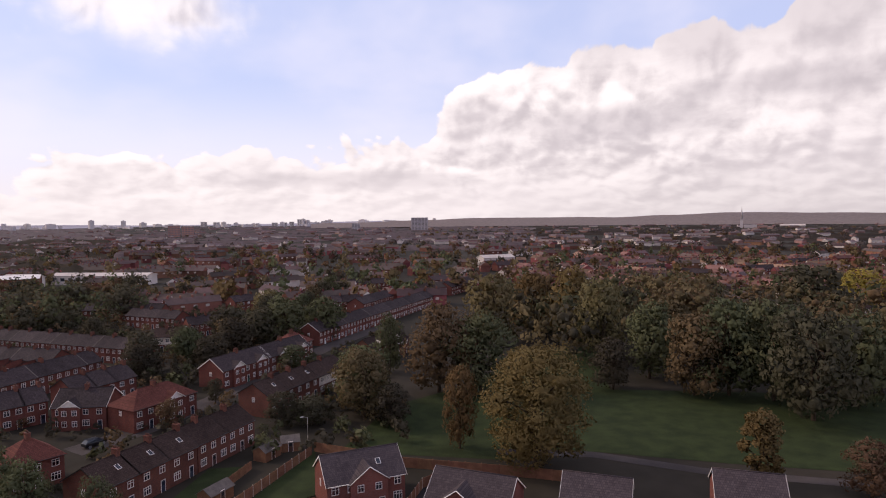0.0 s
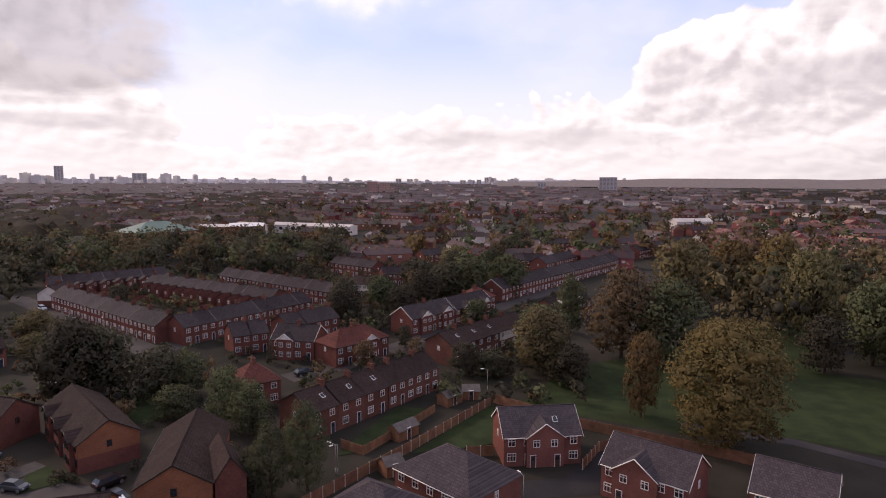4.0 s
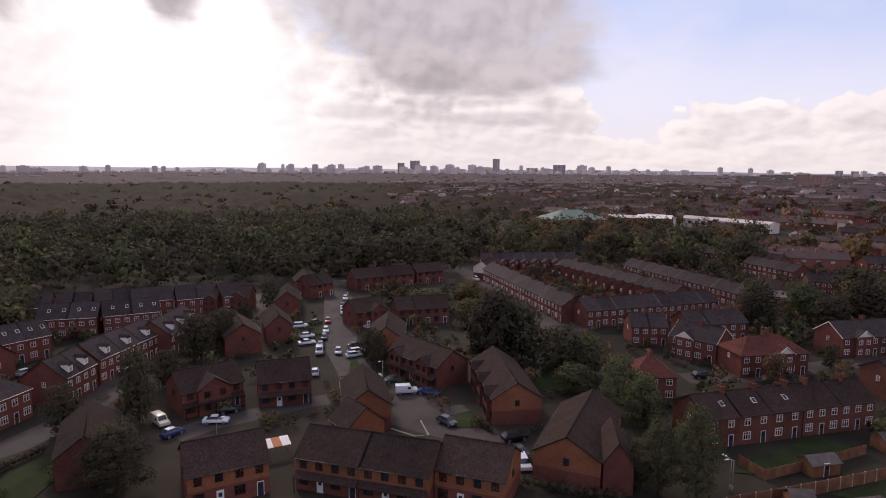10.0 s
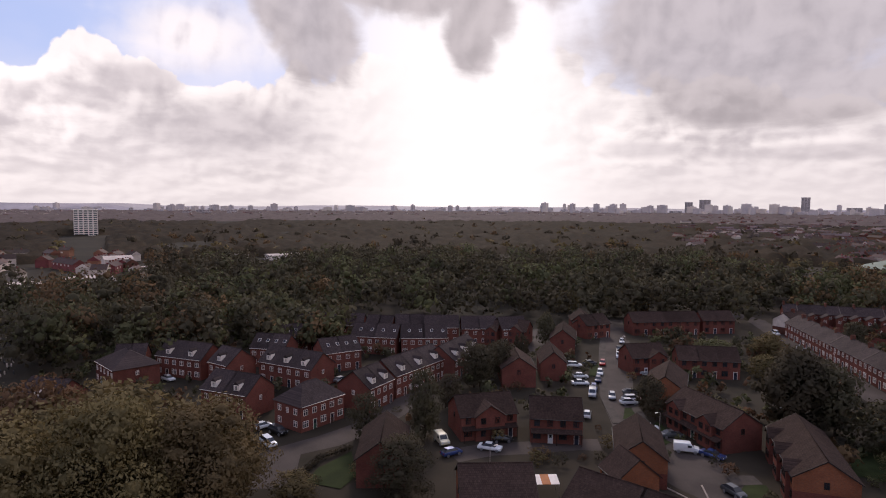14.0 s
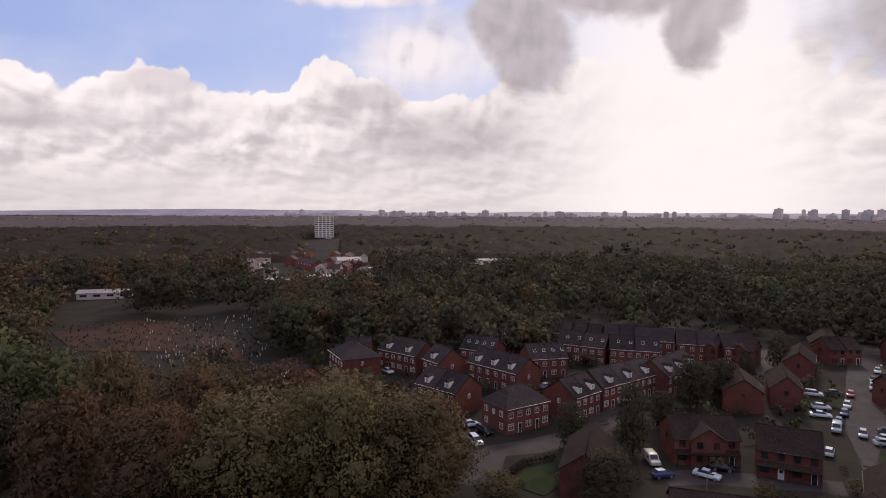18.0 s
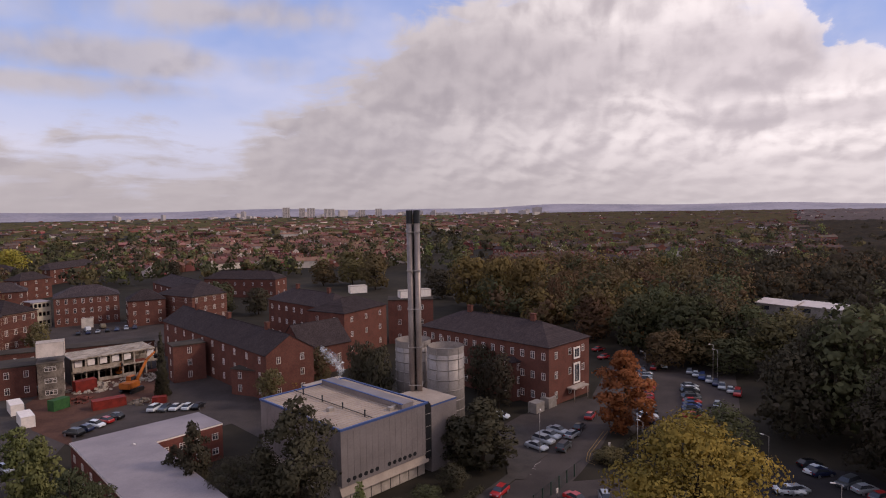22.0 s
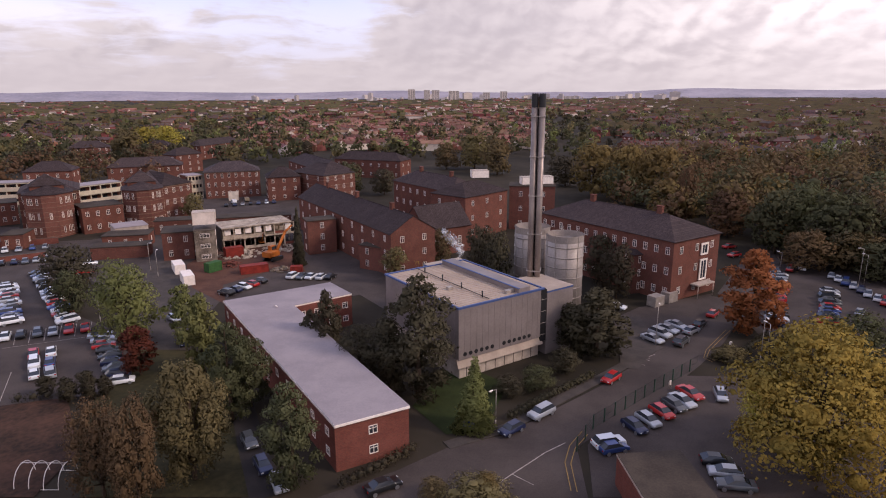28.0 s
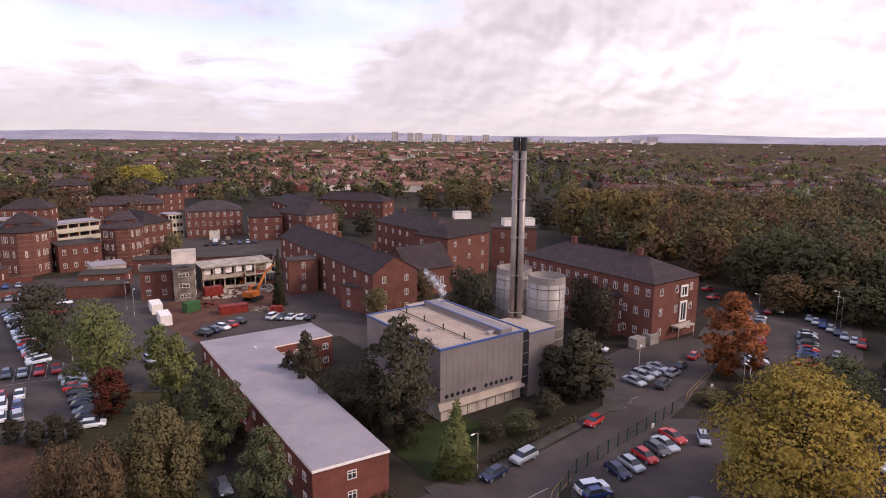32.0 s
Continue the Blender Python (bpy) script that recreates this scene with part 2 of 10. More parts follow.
def coursed(name, dark, light, mortar, size=0.225, high=0.075, rough=0.85, joint=0.012, vary=0.12, slope=False):
    """Brick or tile courses by the Brick texture, on walls by run and height, on roofs by run and slope."""
    dark, light, mortar = warm_cast(dark), warm_cast(light), warm_cast(mortar)
    m = bpy.data.materials.new(name)
    m.use_nodes = True
    t = m.node_tree
    b = t.nodes["Principled BSDF"]
    b.inputs["Roughness"].default_value = rough
    b.inputs["Specular IOR Level"].default_value = 0.05
    tc = t.nodes.new("ShaderNodeTexCoord")
    s = t.nodes.new("ShaderNodeSeparateXYZ")
    t.links.new(tc.outputs["Object"], s.inputs[0])
    c = t.nodes.new("ShaderNodeCombineXYZ")
    t.links.new(s.outputs[0] if slope else calc(t, "ADD", s.outputs[0], s.outputs[1]), c.inputs[0])
    t.links.new(calc(t, "MULTIPLY", s.outputs[2], 1.6) if slope else s.outputs[2], c.inputs[1])
    k = t.nodes.new("ShaderNodeTexBrick")
    k.inputs["Scale"].default_value = 1.0
    k.inputs["Brick Width"].default_value, k.inputs["Row Height"].default_value = size, high
    k.inputs["Mortar Size"].default_value = joint
    k.inputs["Color1"].default_value, k.inputs["Color2"].default_value, k.inputs["Mortar"].default_value = (*dark, 1), (*light, 1), (*mortar, 1)
    t.links.new(c.outputs[0], k.inputs["Vector"])
    geo = t.nodes.new("ShaderNodeNewGeometry")
    stain = grain(t, geo.outputs["Position"], 0.35, 6.0, 0.65)
    n = t.nodes.new("ShaderNodeHueSaturation")
    t.links.new(k.outputs["Color"], n.inputs["Color"])
    r = t.nodes.new("ShaderNodeObjectInfo").outputs["Random"]
    t.links.new(calc(t, "ADD", calc(t, "MULTIPLY_ADD", stain, 0.9, 0.55), calc(t, "MULTIPLY_ADD", r, 2 * vary, -vary)), n.inputs["Value"])
    t.links.new(n.outputs[0], b.inputs["Base Color"])
    bp = t.nodes.new("ShaderNodeBump")
    bp.inputs["Strength"].default_value, bp.inputs["Distance"].default_value = 0.5, 0.02
    t.links.new(k.outputs["Fac"], bp.inputs["Height"])
    bp.invert = True
    t.links.new(bp.outputs[0], b.inputs["Normal"])
    return m


def gloss(name, colour, rough=0.25, metal=0.0, coat=0.0, glow=0.0):
    m = bpy.data.materials.new(name)
    m.use_nodes = True
    b = m.node_tree.nodes["Principled BSDF"]
    b.inputs["Base Color"].default_value = (*colour, 1)
    b.inputs["Roughness"].default_value, b.inputs["Metallic"].default_value = rough, metal
    b.inputs["Coat Weight"].default_value = coat
    return m


RED = coursed("red_brick", (0.135, 0.050, 0.042), (0.195, 0.074, 0.060), (0.125, 0.066, 0.056), joint=0.008)
ORANGE = coursed("orange_brick", (0.205, 0.082, 0.045), (0.275, 0.115, 0.061), (0.19, 0.11, 0.078), joint=0.008)
BROWN = coursed("brown_brick", (0.12, 0.052, 0.042), (0.18, 0.074, 0.055), (0.11, 0.07, 0.06), joint=0.008)
SLATE = coursed("slate_roof", (0.040, 0.033, 0.036), (0.066, 0.053, 0.056), (0.024, 0.019, 0.019), 0.30, 0.32, 0.75, 0.014, 0.2, True)
TILE = coursed("brown_tile_roof", (0.038, 0.027, 0.025), (0.060, 0.042, 0.037), (0.020, 0.015, 0.014), 0.30, 0.32, 0.85, 0.016, 0.2, True)
GREYTILE = coursed("grey_tile_roof", (0.056, 0.047, 0.052), (0.082, 0.068, 0.074), (0.033, 0.028, 0.031), 0.33, 0.36, 0.75, 0.02, 0.1, True)
REDTILE = coursed("red_tile_roof", (0.105, 0.042, 0.036), (0.150, 0.059, 0.048), (0.06, 0.03, 0.022), 0.30, 0.32, 0.85, 0.016, 0.15, True)
RENDER = surface("cream_render", (0.55, 0.52, 0.48), (0.72, 0.69, 0.65), 0.6, 0.85, vary=0.12)
PANEL = surface("pale_concrete_panel", (0.42, 0.39, 0.32), (0.55, 0.52, 0.43), 0.5, 0.85, vary=0.1)
WHITE = surface("white_paint", (0.70, 0.69, 0.67), (0.82, 0.81, 0.80), 1.5, 0.5, bump=0.05)
PANE = gloss("window_glass", (0.035, 0.038, 0.045), 0.06)
DARKFRAME = surface("dark_frame", (0.02, 0.018, 0.017), (0.04, 0.035, 0.033), 3.0, 0.5, bump=0.05)
DOORS = [gloss("door_" + n, c, 0.4) for n, c in (("brown", (0.07, 0.03, 0.02)), ("white", (0.7, 0.7, 0.68)), ("green", (0.03, 0.08, 0.05)), ("blue", (0.022, 0.026, 0.045)))]
NEWBRICK = coursed("new_brick", (0.165, 0.062, 0.052), (0.225, 0.085, 0.070), (0.16, 0.10, 0.09), joint=0.008)
COPING = surface("weathered_coping", (0.09, 0.080, 0.074), (0.15, 0.135, 0.125), 0.8, 0.9)
HOSP = coursed("hospital_brick", (0.115, 0.051, 0.043), (0.168, 0.075, 0.061), (0.11, 0.064, 0.054), joint=0.008)
GRASS = surface("grass", (0.020, 0.029, 0.012), (0.036, 0.051, 0.019), 0.25, 0.95, bump=0.6, fine=30, spec=0.1)
SCRUB = surface("scrub", (0.022, 0.024, 0.014), (0.055, 0.050, 0.026), 0.06, 0.95, bump=0.8, fine=20, spec=0.1)
TARMAC = surface("tarmac", (0.043, 0.037, 0.036), (0.076, 0.066, 0.063), 0.12, 0.85, bump=0.4, fine=60)
BLACKTOP = surface("black_tarmac", (0.020, 0.019, 0.020), (0.034, 0.031, 0.032), 0.2, 0.8, bump=0.3, fine=60)
PAVING = surface("pavement", (0.046, 0.042, 0.040), (0.074, 0.067, 0.063), 0.4, 0.85, bump=0.3, fine=25)
KERB = surface("kerb_stone", (0.22, 0.20, 0.19), (0.32, 0.30, 0.28), 1.5, 0.85, bump=0.2)
DARKSOIL = surface("dark_garden_soil", (0.020, 0.015, 0.012), (0.075, 0.042, 0.030), 0.16, 0.95, bump=0.9, fine=9)
GREENROOF = surface("pale_green_roof", (0.125, 0.185, 0.155), (0.175, 0.24, 0.205), 0.05, 0.6, bump=0.0)
SOIL = surface("bare_soil", (0.062, 0.034, 0.026), (0.115, 0.060, 0.044), 0.2, 0.95, bump=0.9, fine=14)
LINE = surface("road_paint", (0.20, 0.19, 0.185), (0.42, 0.40, 0.385), 0.8, 0.7, bump=0.05)
YELLOW = surface("yellow_line", (0.20, 0.14, 0.055), (0.32, 0.22, 0.075), 0.8, 0.7, bump=0.05)
WOOD = surface("fence_wood", (0.14, 0.072, 0.045), (0.23, 0.12, 0.072), 0.8, 0.85, bump=0.4, fine=20, vary=0.12)
CONC = surface("concrete", (0.33, 0.30, 0.27), (0.48, 0.44, 0.40), 0.8, 0.9, bump=0.3)
FELT = surface("flat_roof_felt", (0.235, 0.225, 0.255), (0.305, 0.29, 0.32), 0.22, 0.8, bump=0.15, fine=20)
DARKFELT = surface("dark_roof_felt", (0.040, 0.034, 0.030), (0.070, 0.060, 0.050), 0.3, 0.9, bump=0.3)
CLAD = surface("grey_cladding", (0.21, 0.195, 0.20), (0.27, 0.25, 0.257), 0.25, 0.45, 0.3, bump=0.05)
SHEET = surface("pale_roof_sheet", (0.30, 0.26, 0.225), (0.39, 0.34, 0.29), 0.3, 0.6, bump=0.1)
BLUE = gloss("blue_trim", (0.05, 0.085, 0.22), 0.5)
STEEL = surface("flue_steel", (0.20, 0.18, 0.175), (0.29, 0.265, 0.255), 0.4, 0.4, 0.5, bump=0.05)
BLACK = gloss("black_steel", (0.012, 0.011, 0.012), 0.5)
GALV = surface("galvanised_steel", (0.30, 0.29, 0.28), (0.42, 0.41, 0.40), 1.0, 0.5, 0.4, bump=0.05)
RUBBER = gloss("tyre_rubber", (0.012, 0.012, 0.013), 0.8)
CHROME = gloss("alloy_wheel", (0.45, 0.45, 0.47), 0.3, 0.8)
LAMP = gloss("clear_lamp", (0.6, 0.6, 0.62), 0.15)
TAIL = gloss("red_lamp", (0.35, 0.01, 0.01), 0.2)
BARK = surface("bark", (0.045, 0.034, 0.025), (0.085, 0.065, 0.048), 1.2, 0.95, bump=0.8)
MACHINE = surface("orange_machine_paint", (0.30, 0.095, 0.022), (0.42, 0.14, 0.03), 0.8, 0.5, bump=0.05)
REDPAINT = surface("red_paint", (0.13, 0.022, 0.018), (0.25, 0.036, 0.026), 0.8, 0.6, bump=0.1)
GREENPAINT = surface("green_paint", (0.022, 0.075, 0.028), (0.045, 0.13, 0.045), 0.8, 0.6, bump=0.1)
RUIN = surface("stained_broken_concrete", (0.075, 0.064, 0.055), (0.27, 0.24, 0.205), 0.35, 0.95, bump=0.6, fine=9)
PALERUIN = surface("stained_cream_concrete", (0.20, 0.175, 0.145), (0.46, 0.42, 0.36), 0.5, 0.95, bump=0.5, fine=9)
BLIND = surface("pale_window_blind", (0.42, 0.40, 0.38), (0.60, 0.58, 0.56), 0.5, 0.7, bump=0.0)
POT = surface("sooty_clay_pot", (0.075, 0.038, 0.030), (0.12, 0.062, 0.048), 2.0, 0.9)
STONE = surface("pale_stone", (0.17, 0.125, 0.095), (0.25, 0.19, 0.15), 1.0, 0.85, bump=0.2)


def leafy(name, dark, light):
    """Foliage: two colours drift over tens of metres and again over a few, with small changes from spray to spray and tree to tree."""
    # a like warm cast is put into the leaf colours
    dark, light = (dark[0] * 1.16, dark[1] * 0.99, dark[2] * 0.94), (light[0] * 1.16, light[1] * 0.99, light[2] * 0.94)
    m = bpy.data.materials.new(name)
    m.use_nodes = True
    t = m.node_tree
    b = t.nodes["Principled BSDF"]
    b.inputs["Roughness"].default_value, b.inputs["Specular IOR Level"].default_value = 0.85, 0.05
    geo = t.nodes.new("ShaderNodeNewGeometry")
    p = geo.outputs["Position"]
    mixv = calc(t, "ADD", calc(t, "MULTIPLY", grain(t, p, 0.055, 4.0), 0.55), calc(t, "MULTIPLY", grain(t, p, 0.6, 4.0), 0.45))
    col = blend(t, ramp(t, mixv, 0.28, 0.74), dark, light)
    n = t.nodes.new("ShaderNodeHueSaturation")
    t.links.new(col, n.inputs["Color"])
    tree_r = t.nodes.new("ShaderNodeObjectInfo").outputs["Random"]
    t.links.new(calc(t, "ADD", calc(t, "MULTIPLY_ADD", geo.outputs["Random Per Island"], 0.12, 0.94), calc(t, "MULTIPLY_ADD", tree_r, 0.24, -0.12)), n.inputs["Value"])
    t.links.new(calc(t, "MULTIPLY_ADD", tree_r, 0.03, 0.485), n.inputs["Hue"])
    t.links.new(n.outputs[0], b.inputs["Base Color"])
    # thin leaves let part of the light through
    thin, both = t.nodes.new("ShaderNodeBsdfTranslucent"), t.nodes.new("ShaderNodeMixShader")
    t.links.new(n.outputs[0], thin.inputs["Color"])
    both.inputs[0].default_value = 0.33
    t.links.new(b.outputs[0], both.inputs[1])
    t.links.new(thin.outputs[0], both.inputs[2])
    t.links.new(both.outputs[0], t.nodes["Material Output"].inputs["Surface"])
    return m


LEAF = {
    "green": leafy("green_leaves", (0.068, 0.082, 0.046), (0.135, 0.153, 0.078)),
    "dark": leafy("dark_evergreen_leaves", (0.056, 0.055, 0.039), (0.099, 0.097, 0.063)),
    "olive": leafy("olive_leaves", (0.103, 0.096, 0.053), (0.204, 0.177, 0.087)),
    "yellow": leafy("yellow_leaves", (0.165, 0.175, 0.050), (0.520, 0.445, 0.090)),
    "gold": leafy("golden_brown_leaves", (0.105, 0.086, 0.040), (0.200, 0.152, 0.064)),
    "rust": leafy("rust_red_leaves", (0.23, 0.105, 0.042), (0.42, 0.205, 0.075)),
    "lime": leafy("bright_green_leaves", (0.125, 0.156, 0.060), (0.241, 0.284, 0.107)),
    "wine": leafy("dark_red_leaves", (0.075, 0.028, 0.022), (0.141, 0.047, 0.032)),
    # haze mixed into the leaf colour, for trees about a kilometre off and more
    "far": leafy("haze_paled_leaves", (0.105, 0.098, 0.095), (0.185, 0.170, 0.160)),
    "brown": leafy("brown_leaves", (0.099, 0.074, 0.046), (0.178, 0.126, 0.071)),
}
# ---- helpers that build ----
def part(name, bm, material, parent=None, label=""):
    """Link a bmesh as one mesh object, under a thing or a part if one is given. material: one, or a list for the faces' slots."""
    me = bpy.data.meshes.new(name)
    bm.to_mesh(me)
    bm.free()
    for m in material if isinstance(material, (list, tuple)) else [material]:
        me.materials.append(m)
    return again(name, me, parent, label)


def again(name, me, parent=None, label="", m=None):
    """One more object on a mesh that is built already."""
    ob = new(name, me)
    if parent is not None:
        ob.parent = parent
    if m is not None:
        ob.matrix_basis = m
    if label:
        tagged(ob, label)
    return ob


def thing(name, label, category, m=None, group="", kind=""):
    ob = new(name)
    ob.empty_display_size = 0.5
    if m is not None:
        ob.matrix_basis = m
    return tagged(ob, label, category, group, kind)


def box(bm, x0, y0, z0, x1, y1, z1, slot=0, m=None):
    vs = [bm.verts.new((x, y, z)) for z in (z0, z1) for x, y in ((x0, y0), (x1, y0), (x1, y1), (x0, y1))]
    if m is not None:
        for v in vs:
            v.co = m @ v.co
    for f in ((3, 2, 1, 0), (4, 5, 6, 7), (0, 1, 5, 4), (1, 2, 6, 5), (2, 3, 7, 6), (3, 0, 4, 7)):
        bm.faces.new([vs[i] for i in f]).material_index = slot
    return vs


def prism(bm, pts, z0, z1, slot=0):
    """An upright block on a plan given counter-clockwise."""
    lo = [bm.verts.new((x, y, z0)) for x, y in pts]
    hi = [bm.verts.new((x, y, z1)) for x, y in pts]
    n = len(pts)
    bm.faces.new(lo[::-1]).material_index = slot
    bm.faces.new(hi).material_index = slot
    for i in range(n):
        bm.faces.new((lo[i], lo[(i + 1) % n], hi[(i + 1) % n], hi[i])).material_index = slot


def tube(bm, a, b, r0, r1=None, seg=10, slot=0, caps=True):
    a, b = Vector(a), Vector(b)
    q = (b - a).to_track_quat("Z", "Y").to_matrix()
    r1 = r0 if r1 is None else r1
    ring = [[bm.verts.new(c + q @ Vector((r * math.cos(k * math.tau / seg), r * math.sin(k * math.tau / seg), 0))) for k in range(seg)] for c, r in ((a, r0), (b, r1))]
    for k in range(seg):
        f = bm.faces.new((ring[0][k], ring[0][(k + 1) % seg], ring[1][(k + 1) % seg], ring[1][k]))
        f.material_index, f.smooth = slot, True
    if caps:
        bm.faces.new(ring[0][::-1]).material_index = slot
        bm.faces.new(ring[1]).material_index = slot


def pipe(bm, path, r, seg=6):
    """One bent tube along a path of points."""
    rings = []
    for i, p in enumerate(path):
        d = (path[min(i + 1, len(path) - 1)] - path[max(i - 1, 0)]).normalized()
        u = d.cross(Vector((1, 0.01, 0))).normalized()
        w = d.cross(u)
        rings.append([bm.verts.new(p + u * (r * math.cos(k * math.tau / seg)) + w * (r * math.sin(k * math.tau / seg))) for k in range(seg)])
    for a, b in zip(rings, rings[1:]):
        for k in range(seg):
            bm.faces.new((a[k], a[(k + 1) % seg], b[(k + 1) % seg], b[k]))


def solid(bm, pts, faces, slot=0):
    vs = [bm.verts.new(p) for p in pts]
    for f in faces:
        bm.faces.new([vs[i] for i in f]).material_index = slot


def slab(bm, quad, thick, slot=0):
    """A flat plate of that thickness on a three- or four-cornered outline, downwards."""
    n = (Vector(quad[1]) - Vector(quad[0])).cross(Vector(quad[2]) - Vector(quad[0])).normalized()
    if n.z < 0:
        quad, n = quad[::-1], -n
    up = [bm.verts.new(p) for p in quad]
    dn = [bm.verts.new(Vector(p) - n * thick) for p in quad]
    k = len(quad)
    bm.faces.new(up).material_index = slot
    bm.faces.new(dn[::-1]).material_index = slot
    for i in range(k):
        bm.faces.new((dn[i], dn[(i + 1) % k], up[(i + 1) % k], up[i])).material_index = slot


def copy_at(ob, m):
    """A copy at the pose and scale m, whatever the scale of the first one."""
    return copy_thing(ob, m @ Matrix.Diagonal((*[1 / k for k in ob.scale], 1)))


# ---- windows: one mesh for each size, set into a wall that faces -y ----
WINDOWS = {}


def window_mesh(w, h, dark=False, bars=1):
    key = (w, h, dark, bars)
    cuts = abs(bars) if bars >= 0 else 0
    if key not in WINDOWS:
        bm = bmesh.new()
        f = 0.08
        xs = [-w / 2]
        for k in range(cuts + 1):
            x0, x1 = -w / 2 + k * w / (cuts + 1), -w / 2 + (k + 1) * w / (cuts + 1)
            xs += [x0 + (f if k == 0 else 0.035), x1 - (f if k == cuts else 0.035)]
        xs.append(w / 2)
        zs = [0.0, f, h * 0.64, h * 0.64 + 0.06, h - f, h] if h > 1.0 else [0.0, f, h - f, h]
        grid = {}

        def at(i, k, deep):
            key2 = (i, k, deep)
            if key2 not in grid:
                grid[key2] = bm.verts.new((xs[i], 0.02 if deep else -0.06, zs[k]))
            return grid[key2]

        for i in range(len(xs) - 1):
            for k in range(len(zs) - 1):
                if i % 2 == 1 and k % 2 == 1:
                    bm.faces.new([at(*q, True) for q in ((i, k), (i + 1, k), (i + 1, k + 1), (i, k + 1))]).material_index = 1
                    ring = ((i, k), (i + 1, k), (i + 1, k + 1), (i, k + 1))
                    for q, r in zip(ring, ring[1:] + ring[:1]):
                        bm.faces.new((at(*q, False), at(*r, False), at(*r, True), at(*q, True)))
                else:
                    bm.faces.new([at(*q, False) for q in ((i, k), (i + 1, k), (i + 1, k + 1), (i, k + 1))])
        rim = [(0, 0), (len(xs) - 1, 0), (len(xs) - 1, len(zs) - 1), (0, len(zs) - 1)]
        back = [bm.verts.new((xs[i], 0.08, zs[k])) for i, k in rim]
        edge = [[at(i, 0, False) for i in range(len(xs))], [at(len(xs) - 1, k, False) for k in range(len(zs))],
                [at(i, len(zs) - 1, False) for i in range(len(xs) - 1, -1, -1)], [at(0, k, False) for k in range(len(zs) - 1, -1, -1)]]
        for j, run in enumerate(edge):
            bm.faces.new([back[j], back[(j + 1) % 4]] + run[::-1])
        me = bpy.data.meshes.new("window")
        bm.to_mesh(me)
        bm.free()
        me.materials.append(DARKFRAME if dark else WHITE)
        me.materials.append(BLIND if bars == -1 else PANE)
        WINDOWS[key] = me
    return WINDOWS[key]


def window(parent, x, y, z, w, h, turn=0, dark=False, bars=1):
    """x, y: the middle of its sill in the thing's own axes; turn 0 faces -y, 90 faces +x, 180 +y, 270 -x."""
    return again("window", window_mesh(w, h, dark, bars), parent, "", pose(x, y, z, 0, 0, turn))


DOOR = {}


def door(parent, x, y, z, k=0, turn=0):
    if k not in DOOR:
        bm = bmesh.new()
        box(bm, -0.50, -0.05, 0, -0.42, 0.05, 2.1)
        box(bm, 0.42, -0.05, 0, 0.50, 0.05, 2.1)
        box(bm, -0.42, -0.05, 2.02, 0.42, 0.05, 2.1)
        box(bm, -0.42, -0.02, 0.02, 0.42, 0.03, 2.02, 1)
        box(bm, -0.25, -0.035, 1.15, 0.25, 0.0, 1.75, 2)
        me = bpy.data.meshes.new("door")
        bm.to_mesh(me)
        bm.free()
        for m in (WHITE, DOORS[k % 4], PANE):
            me.materials.append(m)
        DOOR[k] = me
    return again("door", DOOR[k], parent, "", pose(x, y, z, 0, 0, turn))


# ---- houses ----
STYLES = {  # wall, upper wall or None, roof, dark frames, eaves, rise, chimney, label
    "terrace": (RED, None, SLATE, False, 5.3, 2.7, True, "red brick terraced house with a slate roof"),
    "oldbrown": (BROWN, None, TILE, False, 5.3, 2.6, True, "brown brick terraced house with a tiled roof"),
    "rendered": (BROWN, RENDER, TILE, False, 5.3, 2.6, True, "brick house with a white rendered wall"),
    "semi": (RED, None, SLATE, False, 5.3, 3.0, True, "red brick semi-detached house with a white gable"),
    "redroof": (RED, None, REDTILE, False, 5.3, 3.0, True, "brick semi-detached house with a red tiled hipped roof"),
    "close": (RED, ORANGE, TILE, True, 5.0, 2.9, False, "orange and red brick house with a brown tiled roof"),
    "closered": (RED, None, TILE, True, 5.0, 2.9, False, "red brick house with a brown tiled roof and dark windows"),
    "estate": (RED, None, SLATE, False, 5.6, 3.3, False, "red brick estate house with white dormer windows"),
    "newbuild": (NEWBRICK, None, GREYTILE, False, 5.1, 3.2, False, "new red brick house with a grey tiled roof"),
}
HOUSES = {}
BUILT = []  # footprints and roads: middle and reach


